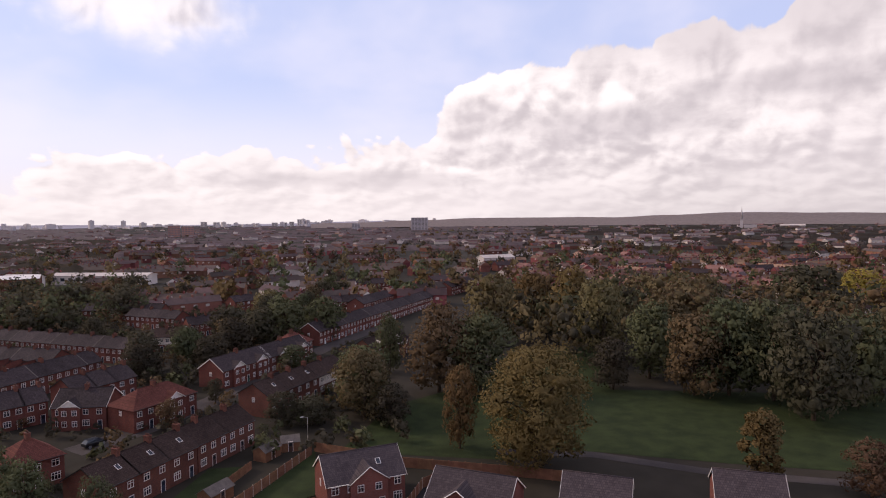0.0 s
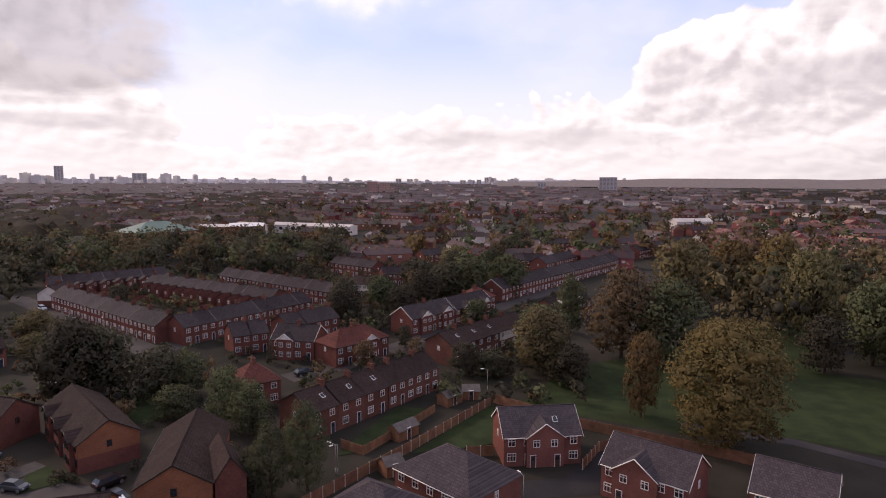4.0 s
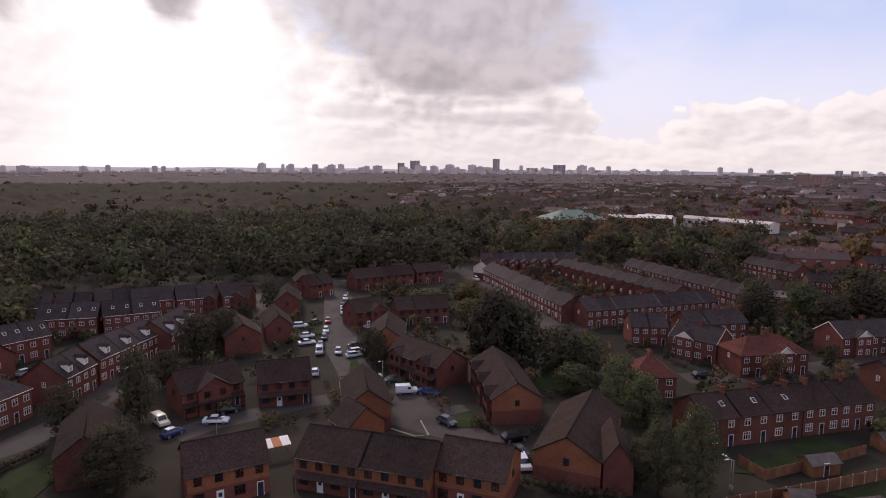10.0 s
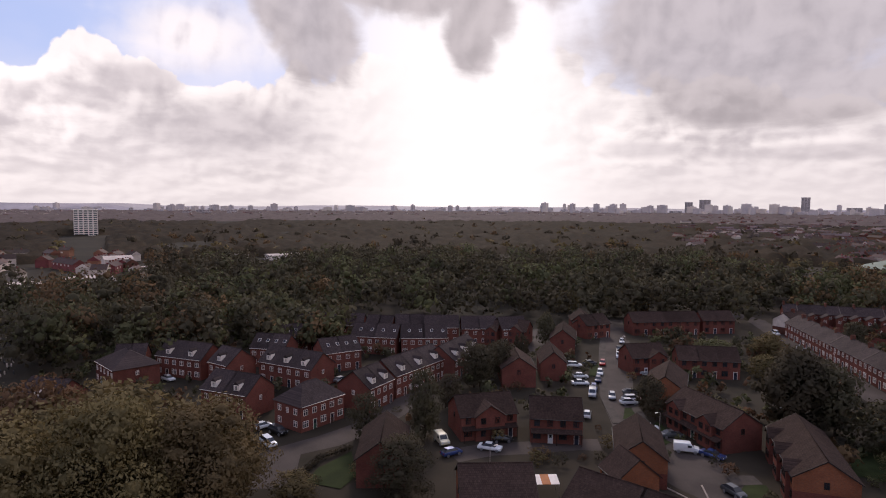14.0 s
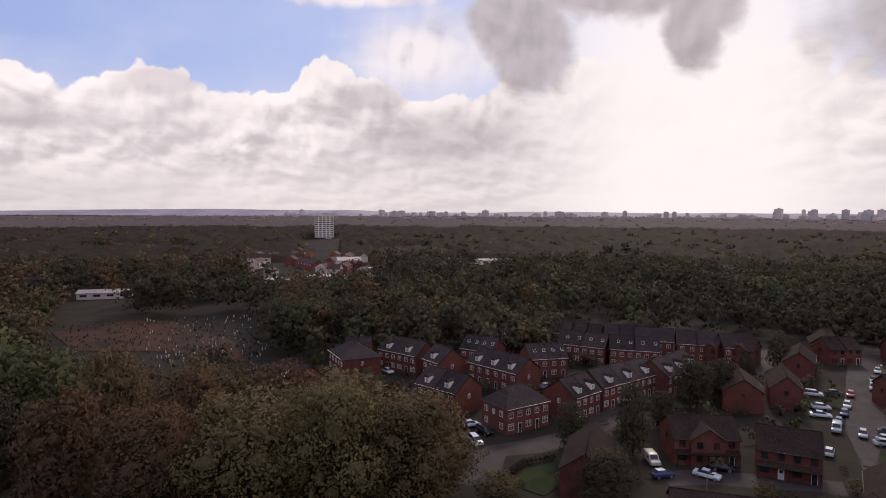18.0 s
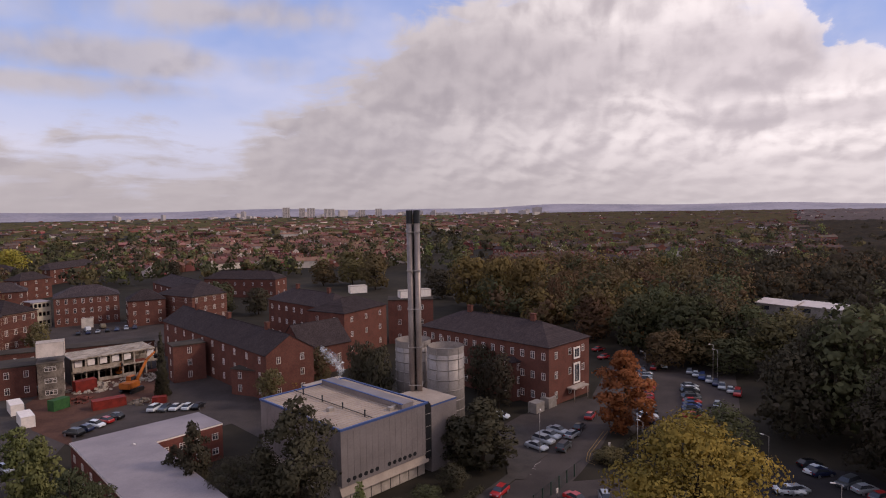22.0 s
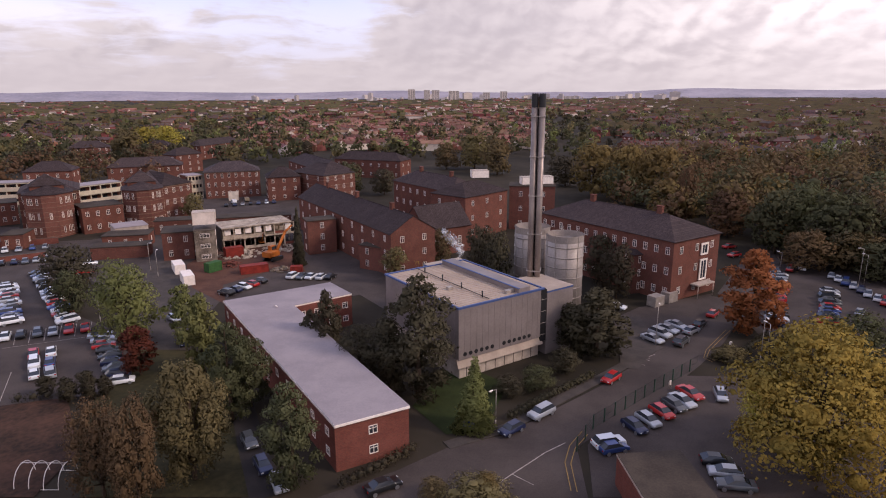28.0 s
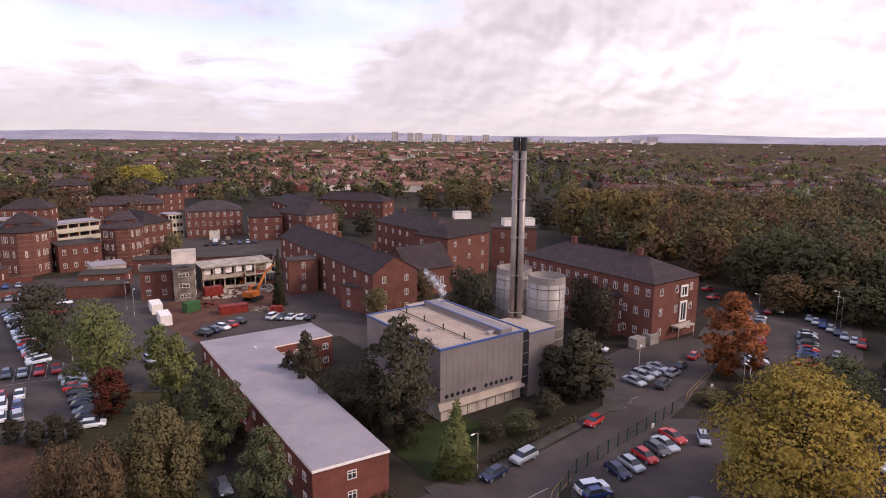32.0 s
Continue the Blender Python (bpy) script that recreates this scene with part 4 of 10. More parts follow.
def leaf_cloud(rng, lobes, count, size, per=0, centre=None):
    """Leaf sprays as small bent quads over the outer face of each tree's lobes (x, y, z, rx, ry, rz); returns vertices and the way each is lit."""
    lobes = np.array(lobes)
    per = per or len(lobes)
    w = lobes[:, 3] * lobes[:, 4] + lobes[:, 4] * lobes[:, 5]
    many = count * 5
    pick = rng.choice(len(lobes), many, p=w / w.sum())
    lob = lobes[pick]
    v = rng.normal(size=(many, 3))
    v /= np.linalg.norm(v, axis=1)[:, None]
    rad = 1.04 - 0.44 * rng.random(many) ** 1.5 + 0.05 * rng.normal(size=many)
    bumpy = 1 + 0.13 * np.sin(v[:, 0] * 7 + lob[:, 0] * 3) * np.sin(v[:, 1] * 6 + lob[:, 1] * 2) + 0.10 * np.sin(v[:, 2] * 9 + lob[:, 2])
    c = lob[:, :3] + v * lob[:, 3:] * (rad * bumpy)[:, None]
    # leave out what lies deep inside a neighbouring lobe, and most of the underside
    deep = np.full(many, 9.0)
    first = (pick // per) * per
    for k in range(per):
        o = lobes[np.minimum(first + k, len(lobes) - 1)]
        d = np.linalg.norm((c - o[:, :3]) / o[:, 3:], axis=1)
        deep = np.minimum(deep, np.where(first + k == pick, 9.0, d))
    keep = np.nonzero((deep > 0.74 + 0.14 * rng.random(many)) & (v[:, 2] > -0.75 + 0.5 * rng.random(many)))[0][:count]
    pick, v, c, count = pick[keep], v[keep], c[keep], len(keep)
    # each spray leans with the surface, loosely
    n = v + rng.normal(scale=0.55, size=v.shape)
    n /= np.linalg.norm(n, axis=1)[:, None]
    h = np.cross(n, rng.normal(size=n.shape))
    h /= np.linalg.norm(h, axis=1)[:, None]
    k = np.cross(n, h)
    s = size * rng.uniform(0.5, 1.3, count)[:, None]
    mid = lobes[:, :3].mean(0) * np.array((1, 1, 0.8)) if centre is None else centre[pick]
    out = (c - mid) / (np.linalg.norm(c - mid, axis=1)[:, None] + 1e-6)
    lean = v * 0.30 + out * 0.85 + rng.normal(scale=0.12, size=v.shape)
    quad = np.stack([c - h * s, c - k * s * 0.65 + n * s * 0.2, c + h * s, c + k * s * 0.65 - n * s * 0.15], 1)
    return quad.reshape(-1, 3), np.repeat(lean, 4, axis=0)


TREES = {}
TREE_KIND = {  # leaf, height, crown radius, bare trunk share, lobes, label
    "broad": (1.0, 0.50, 0.02, 34), "tall": (1.0, 0.30, 0.04, 28), "cone": (1.0, 0.22, 0.0, 26), "poplar": (1.0, 0.16, 0.02, 20), "bush": (1.0, 0.70, 0.0, 12), "weeping": (1.0, 0.42, 0.06, 46), "pine": (1.0, 0.30, 0.0, 46)}
TREE_SAY = {"green": "green-leaved", "dark": "dark evergreen", "olive": "olive-green autumn", "yellow": "yellow-leaved autumn", "gold": "golden-brown autumn", "rust": "rust-red autumn", "brown": "brown-leaved autumn", "lime": "bright green", "wine": "dark red autumn", "far": "pale distant"}


def tree_proto(kind, leaf, variant, count):
    """A tree one metre tall, to be scaled: trunk, limbs and a crown of leaf sprays."""
    rng = np.random.default_rng(100 + variant * 17 + len(kind) + 3 * len(leaf))
    _, rad, bare, n = TREE_KIND[kind]
    ob = thing("bush" if kind == "bush" else "tree", TREE_SAY[leaf] + (" bush growing in a garden" if kind == "bush" else " conifer with a pointed crown" if kind in ("cone", "pine") else " birch with drooping twigs" if kind == "weeping" else " tree with a tall slim crown" if kind == "tall" else " tree with a broad rounded crown"), "bush" if kind == "bush" else "tree")
    lobes = []
    for k in range(n):
        f = (k + 0.5) / n
        z = bare + (1 - bare) * f
        if kind in ("cone", "poplar"):
            e = (1 - f) ** 0.8 if kind == "cone" else math.sin(math.pi * min(1, f * 0.9 + 0.12)) ** 0.6
            a, r = k * 2.4, rad * e * 0.35
            q = max(0.035, rad * e * 0.75)
            lobes.append((r * math.cos(a), r * math.sin(a), min(z, 0.96), q, q, 0.10 if kind == "poplar" else 0.075))
        elif kind == "pine":
            e = min(1.0, (1.04 - f) ** 0.85 * (0.6 + 2.2 * f))
            a, r = k * 2.4 + rng.uniform(-0.6, 0.6), rad * e * rng.uniform(0.20, 0.98)
            q = rad * (0.13 + 0.19 * e) * rng.uniform(0.7, 1.2)
            lobes.append((r * math.cos(a), r * math.sin(a), 0.06 + 0.88 * f, q, q, q * 0.7))
        else:
            e = math.sqrt(max(0.05, 1 - ((f - 0.42) / 0.62) ** 2))
            a, r = k * 2.4 + rng.uniform(-0.5, 0.5), rad * e * rng.uniform(0.22, 0.80)
            q = rad * rng.uniform(0.20, 0.42) * (0.75 + 0.35 * e)
            q *= 0.72 if kind == "weeping" else 1.0
            zz = (bare + 0.10 + (0.86 - bare) * f) if kind != "bush" else 0.15 + 0.6 * f
            lobes.append((r * math.cos(a), r * math.sin(a), zz, q, q, q * (0.78 if kind != "weeping" else 1.6)))
    bm = bmesh.new()
    top = 0.93 if kind in ("cone", "poplar", "pine") else 0.6
    bend = [Vector((rng.uniform(-0.012, 0.012) * i, rng.uniform(-0.012, 0.012) * i, top * i / 4)) for i in range(5)]
    bend[0].z = -0.03
    for i in range(4):
        tube(bm, bend[i], bend[i + 1], 0.026 * (1 - i * 0.2), 0.026 * (1 - (i + 1) * 0.2), 7)
    if kind not in ("bush", "poplar", "cone", "pine"):
        for k in range(0, n, 2):
            l = lobes[k]
            s = bend[1].lerp(bend[4], min(1.0, max(0.0, (l[2] - 0.3) / 0.6)))
            mid = s.lerp(Vector(l[:3]), 0.5) + Vector((0, 0, 0.02))
            tube(bm, s, mid, 0.011, 0.007, 5)
            tube(bm, mid, Vector(l[:3]), 0.007, 0.003, 5)
    part("trunk", bm, BARK, ob)
    cv, cf = clumps(rng, [(*l[:3], l[3] * 0.70, l[4] * 0.70, l[5] * 0.70) for l in lobes], 1)
    quads, lean = leaf_cloud(rng, lobes, count, 0.0124 if count > 12000 else 0.0128 if count > 8000 else 0.0165 if count > 6000 else 0.021 if count > 3500 else 0.026 if count > 2500 else 0.034 if count > 1000 else 0.05)
    crown = crown_mesh("crown", quads, lean, cv, cf, LEAF[leaf])
    again("crown", crown, ob)
    return ob


def tree(kind, leaf, x, y, h, spread=1.0, count=2200, label="", group=""):
    variant = int(abs(x * 3 + y * 7)) % 3
    key = (kind, leaf, variant, count)
    m = pose(x, y, 0, 0, 0, (x * 37 + y * 91) % 360) @ Matrix.Diagonal((h * spread, h * spread, h, 1))
    if key in TREES:
        ob = copy_at(TREES[key], m)
    else:
        ob = TREES[key] = tree_proto(kind, leaf, variant, count)
        ob.matrix_basis = m
    tagged(ob, label, "", group)
    return ob


def trees_between(kind, leaves, ax, ay, bx, by, n, h, wide=3.0, spread=1.0, count=1400, group="line of trees"):
    for k in range(n):
        f = (k + 0.5) / n
        tree(kind, leaves[k % len(leaves)], ax + (bx - ax) * f + dice.uniform(-wide, wide), ay + (by - ay) * f + dice.uniform(-wide, wide), h * dice.uniform(0.8, 1.2), spread * dice.uniform(0.9, 1.15), count, group=group)


def street_lamp(x, y, yaw, h=8.0, label="tall grey street lamp on a pole"):
    ob = thing("street_lamp", label, "lamp post", pose(x, y, 0, 0, 0, yaw), "street lamps")
    bm = bmesh.new()
    tube(bm, (0, 0, 0), (0, 0, 1.2), 0.10, seg=8)
    tube(bm, (0, 0, 1.2), (0, 0, h), 0.065, 0.045, 8)
    part("pole", bm, GALV, ob)
    bm = bmesh.new()
    tube(bm, (0, 0, h - 0.05), (0.9, 0, h + 0.15), 0.03, seg=6)
    part("arm", bm, GALV, ob)
    bm = bmesh.new()
    box(bm, 0.8, -0.13, h + 0.08, 1.5, 0.13, h + 0.22)
    bmesh.ops.bevel(bm, geom=bm.edges[:], offset=0.04, segments=1, affect="EDGES")
    part("lantern", bm, WHITE, ob, "pale lantern head")
    return ob
# ---- the ground, to the horizon ----
def land_sheet():
    """One sheet of ground: rings that widen outwards, flat near by, with low swells far off."""
    bm = bmesh.new()
    radii = [0.0, 60, 120, 200, 300, 450, 700, 1000, 1500, 2200, 3000, 3800, 4500, 4900]
    seg = 96
    rings = []
    for r in radii[1:]:
        ring = []
        for k in range(seg):
            a = k * math.tau / seg
            x, y = r * math.cos(a), r * math.sin(a)
            lift = max(0.0, (r - 900) / 4000)
            ring.append(bm.verts.new((x, y, lift * (14 + 10 * noise.noise((x / 900, y / 900, 0.3))))))
        rings.append(ring)
    c = bm.verts.new((0, 0, 0))
    for k in range(seg):
        bm.faces.new((c, rings[0][k], rings[0][(k + 1) % seg]))
    for a, b in zip(rings, rings[1:]):
        for k in range(seg):
            bm.faces.new((a[k], b[k], b[(k + 1) % seg], a[(k + 1) % seg]))
    for f in bm.faces:
        f.smooth = True
    return tagged(part("ground", bm, LAND), "rough green and brown ground reaching the horizon", "ground", kind="structure")


LAND = surface("land", (0.022, 0.021, 0.016), (0.046, 0.040, 0.031), 0.010, 0.95, bump=0.3, fine=14, spec=0.1)
land_sheet()


def polar(azm, dist):
    """A point by its bearing, turned left from +y, and its distance."""
    return -math.sin(radians(azm)) * dist, math.cos(radians(azm)) * dist


# distant hills along the horizon
def hills(a0, a1, dist, lo, hi, seedv, material, label):
    bm = bmesh.new()
    n = int((a1 - a0) * 1.5)
    prev = None
    for k in range(n + 1):
        f = k / n
        h = lo + (hi - lo) * max(0.0, 0.5 + 0.6 * noise.noise((f * 5.0, seedv, 0)) + 0.22 * noise.noise((f * 17.0, seedv, 2))) * math.sin(math.pi * min(1, max(0, f))) ** 0.4
        a = a0 + (a1 - a0) * f
        row = [bm.verts.new((*polar(a, dist - 350), 10)), bm.verts.new((*polar(a, dist), h)), bm.verts.new((*polar(a, dist + 120), 0))]
        if prev:
            for i in (0, 1):
                bm.faces.new((prev[i], row[i], row[i + 1], prev[i + 1])).smooth = True
        prev = row
    return tagged(part("hills", bm, material), label, "hills", kind="structure")


# distance haze is put into the hill colours, paler and bluer
HILL = surface("hazed_hills", (0.23, 0.235, 0.29), (0.36, 0.355, 0.42), 0.004, 0.95, bump=0.0)
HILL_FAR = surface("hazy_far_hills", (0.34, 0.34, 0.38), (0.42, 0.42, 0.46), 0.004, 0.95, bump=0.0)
hills(105, 250, 4500, 20, 120, 1.7, HILL, "low hills on the horizon in haze-tinted blue-grey")
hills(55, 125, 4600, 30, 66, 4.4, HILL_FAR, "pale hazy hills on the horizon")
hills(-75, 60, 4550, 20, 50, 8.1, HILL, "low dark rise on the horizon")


# the rise is paled in its base colour too, as if seen through haze
RISE = leafy("hazed_wooded_rise", (0.20, 0.175, 0.168), (0.29, 0.25, 0.24))
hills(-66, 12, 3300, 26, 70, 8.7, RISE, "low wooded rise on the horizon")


# ---- far woods and suburbs, each one thing of stuff ----
def woodland(name, label, leaf, spots, spray, per, height, seedv):
    """Many crowns in one mesh: each a heap of leaf sprays with an uneven outline."""
    rng = np.random.default_rng(seedv)
    lobes, mids = [], []
    n = 8 if per >= 90 else 5 if per >= 45 else 3 if per >= 30 else 1
    for x, y, h in spots:
        h *= height
        for k in range(n):
            mids.append((x, y, h * 0.4))
            q = h * (rng.uniform(0.15, 0.30) if n > 5 else rng.uniform(0.20, 0.33) if n > 1 else 0.42)
            lobes.append((x + rng.normal(0, 0.20) * h, y + rng.normal(0, 0.20) * h, h * (0.30 + 0.48 * k / max(1, n - 1)) * rng.uniform(0.9, 1.1), q, q, q * 0.95))
    cv, cf = clumps(rng, [(*l[:3], l[3] * 0.66, l[4] * 0.66, l[5] * 0.66) for l in lobes], 1)
    quads, lean = leaf_cloud(rng, lobes, int(len(spots) * per * (2.1 if per >= 45 else 1.2)), spray * (0.80 if per >= 45 else 0.98), n, np.array(mids))
    me = crown_mesh(name, quads, lean, cv, cf, LEAF[leaf])
    return tagged(again(name, me), label, "woodland", kind="stuff")


def canopy(a0, a1, d0, d1, height, seedv, material, label, clear=0.25, da=0.25, dr=0.028):
    """The closed top of far woods: domed crowns side by side, with clearings."""
    bm = bmesh.new()
    n, rows = int((a1 - a0) / da), int(math.log(d1 / d0) / dr)
    prev = None
    for i in range(rows + 1):
        d = d0 * (d1 / d0) ** (i / rows)
        cur = []
        size = 9 + d / 220
        for k in range(n + 1):
            x, y = polar(a0 + (a1 - a0) * k / n + (0.1 if i % 2 else 0), d)
            near = noise.voronoi((x / size, y / size, seedv))[0][0]
            z = height * (0.72 + 0.45 * noise.noise((x / 140, y / 140, seedv))) * (0.25 + 0.75 * max(0.0, 1 - near * near * 1.6))
            if noise.noise((x / 210, y / 90, seedv + 5)) > clear or i in (0, rows) or k in (0, n):
                z = -3.0
            if any(c[0] < (a0 + (a1 - a0) * k / n) % 360 < c[1] and c[2] < d < c[3] for c in CLEARINGS):
                z = -3.0
            cur.append(bm.verts.new((x, y, z + max(0.0, (d - 900) / 4000) * 12)))
        if prev:
            for k in range(n):
                bm.faces.new((prev[k], prev[k + 1], cur[k + 1], cur[k])).smooth = True
        prev = cur
    return tagged(part("woodland", bm, material), label, "woodland", kind="stuff")


def scatter(a0, a1, d0, d1, n, seedv, size=(0.7, 1.25)):
    rng = random.Random(seedv)
    res = []
    for _ in range(n):
        d = math.sqrt(rng.uniform(d0 * d0, d1 * d1)) if d1 < 900 else d0 * (d1 / d0) ** rng.random()
        res.append((*polar(rng.uniform(a0, a1), d), rng.uniform(*size)))
    return res


# open ground among the woods, by bearing and distance: burial ground, barns, works, terraces
CLEARINGS = ((113, 131, 185, 292), (137.5, 146.5, 200, 302), (123.5, 129.5, 292, 375), (153, 168, 400, 545), (104, 115, 330, 560), (92, 97, 400, 560), (107, 110.4, 560, 1040))


def wood(a0, a1, d0, d1, n, seedv, leaves, height=15.0, per=70, spray=1.1, label="dense autumn woodland"):
    spots = [s for s in scatter(a0, a1, d0, d1, n, seedv) if not any(c[0] < math.degrees(math.atan2(-s[0], s[1])) % 360 < c[1] and c[2] < math.hypot(s[0], s[1]) < c[3] for c in CLEARINGS)]
    for k, leaf in enumerate(leaves):
        woodland("woodland", label + " in " + TREE_SAY[leaf].split("-")[0].split()[0] + " leaf", leaf, spots[k::len(leaves)], spray, per, height, seedv + k)


DISTANT_WALL = surface("distant_walls", (0.125, 0.052, 0.044), (0.24, 0.105, 0.085), 0.02, 0.9, bump=0.0, vary=0.45, island=True)
DISTANT_ROOF = surface("distant_roofs", (0.060, 0.047, 0.046), (0.115, 0.080, 0.074), 0.02, 0.8, bump=0.0, vary=0.40, island=True)
# paler copies of the distant walls and roofs, with haze in the base colour
HAZE_WALL = surface("haze_tinted_walls", (0.185, 0.115, 0.108), (0.29, 0.185, 0.17), 0.02, 0.9, bump=0.0, vary=0.3, island=True)
HAZE_ROOF = surface("haze_tinted_roofs", (0.125, 0.103, 0.106), (0.19, 0.155, 0.155), 0.02, 0.8, bump=0.0, vary=0.3, island=True)
DISTANT_PALE = surface("distant_pale_walls", (0.45, 0.42, 0.40), (0.66, 0.62, 0.59), 0.03, 0.85, bump=0.0, vary=0.2, island=True)


def suburb(a0, a1, d0, d1, n, seedv, label, pale=0.14, roofs=DISTANT_ROOF, turn=None, walls=DISTANT_WALL):
    """Rows of small houses far off: walls, a pitched roof, a chimney and white window bands each."""
    rng = random.Random(seedv)
    bm = bmesh.new()
    for _ in range(n):
        d = d0 * (d1 / d0) ** rng.random()
        x, y = polar(rng.uniform(a0, a1), d)
        t = (turn if turn is not None else 0) + rng.choice((0, 0, 90, 35, 125)) + rng.uniform(-8, 8)
        m = pose(x, y, max(0.0, (d - 900) / 4000) * 12, 0, 0, t)
        L, w, e, r = rng.choice((9, 18, 26, 34)), rng.uniform(7.5, 9), rng.uniform(5, 5.8), rng.uniform(2.4, 3.2)
        slot = 2 if rng.random() < pale else 0
        box(bm, -L / 2, -w / 2, -1, L / 2, w / 2, e, slot, m)
        o = 0.4
        pts = [(-L / 2 - o, -w / 2 - o, e - 0.1), (L / 2 + o, -w / 2 - o, e - 0.1), (L / 2 + o, w / 2 + o, e - 0.1), (-L / 2 - o, w / 2 + o, e - 0.1), (-L / 2 - o, 0, e + r), (L / 2 + o, 0, e + r)]
        vs = [bm.verts.new(m @ Vector(p)) for p in pts]
        for f in ((0, 1, 5, 4), (2, 3, 4, 5)):
            bm.faces.new([vs[i] for i in f]).material_index = 1
        for f in ((1, 2, 5), (3, 0, 4)):
            bm.faces.new([vs[i] for i in f]).material_index = slot
        for k in range(int(L / 6)):
            cx = -L / 2 + (k + 0.5) * 6
            box(bm, cx - 0.4, -0.5, e + r - 0.5, cx + 0.4, 0.5, e + r + 1.0, 0, m)
            if d < 800:
                for sy in (-1, 1):
                    box(bm, cx - 0.9, sy * (w / 2 + 0.05) - 0.04, 3.2, cx + 0.9, sy * (w / 2 + 0.05) + 0.04, 4.5, 2, m)
    return tagged(part("distant_houses", bm, [walls, roofs, DISTANT_PALE]), label, "houses", kind="stuff")


def tower(name, label, azm, dist, w, d, h, floors, material, turn=0.0, trim=None, bays=6, top=0.0):
    """A tower block with its storeys as bands of windows."""
    x, y = polar(azm, dist)
    ob = thing(name, label, "building", pose(x, y, 0, 0, 0, azm + turn))
    bm = bmesh.new()
    box(bm, -w / 2, -d / 2, -2, w / 2, d / 2, h)
    if top:
        box(bm, -w / 4, -d / 4, h, w / 4, d / 4, h + top)
    part("wall", bm, material, ob)
    fh = h / floors
    bm = bmesh.new()
    for k in range(floors):
        z = k * fh + fh * 0.38
        for i in range(bays):
            u = -w / 2 + (i + 0.5) * w / bays
            for sy in (-1, 1):
                box(bm, u - w / bays * 0.36, sy * (d / 2) - 0.12, z, u + w / bays * 0.36, sy * (d / 2) + 0.12, z + fh * 0.5)
        for sx_ in (-1, 1):
            box(bm, sx_ * (w / 2) - 0.12, -d / 2 * 0.8, z, sx_ * (w / 2) + 0.12, d / 2 * 0.8, z + fh * 0.5)
    tagged(part("window_band", bm, PANE if dist < 1500 else HAZE_GLASS, ob), kind="stuff")
    bm = bmesh.new()
    box(bm, -w / 2 - 0.3, -d / 2 - 0.3, h, w / 2 + 0.3, d / 2 + 0.3, h + 1.0)
    part("roof_edge", bm, trim or material, ob)
    return ob


# haze is mixed into these concrete colours, and into the far towers' glass
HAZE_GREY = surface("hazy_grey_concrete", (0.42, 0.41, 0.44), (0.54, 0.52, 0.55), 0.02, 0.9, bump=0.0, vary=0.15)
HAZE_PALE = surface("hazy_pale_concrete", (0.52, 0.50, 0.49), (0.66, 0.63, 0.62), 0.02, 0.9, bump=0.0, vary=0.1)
HAZE_GLASS = surface("haze_paled_glass", (0.16, 0.155, 0.17), (0.22, 0.21, 0.23), 0.05, 0.5, bump=0.0)
PINKISH = surface("pink_brick_cladding", (0.36, 0.20, 0.17), (0.46, 0.27, 0.23), 0.02, 0.9, bump=0.0)
# paler and warmer than DISTANT_ROOF: a sunlit look put into the roof colour
WARMROOF = surface("sun_toned_roofs", (0.10, 0.062, 0.052), (0.24, 0.14, 0.11), 0.02, 0.85, bump=0.0, vary=0.40, island=True)

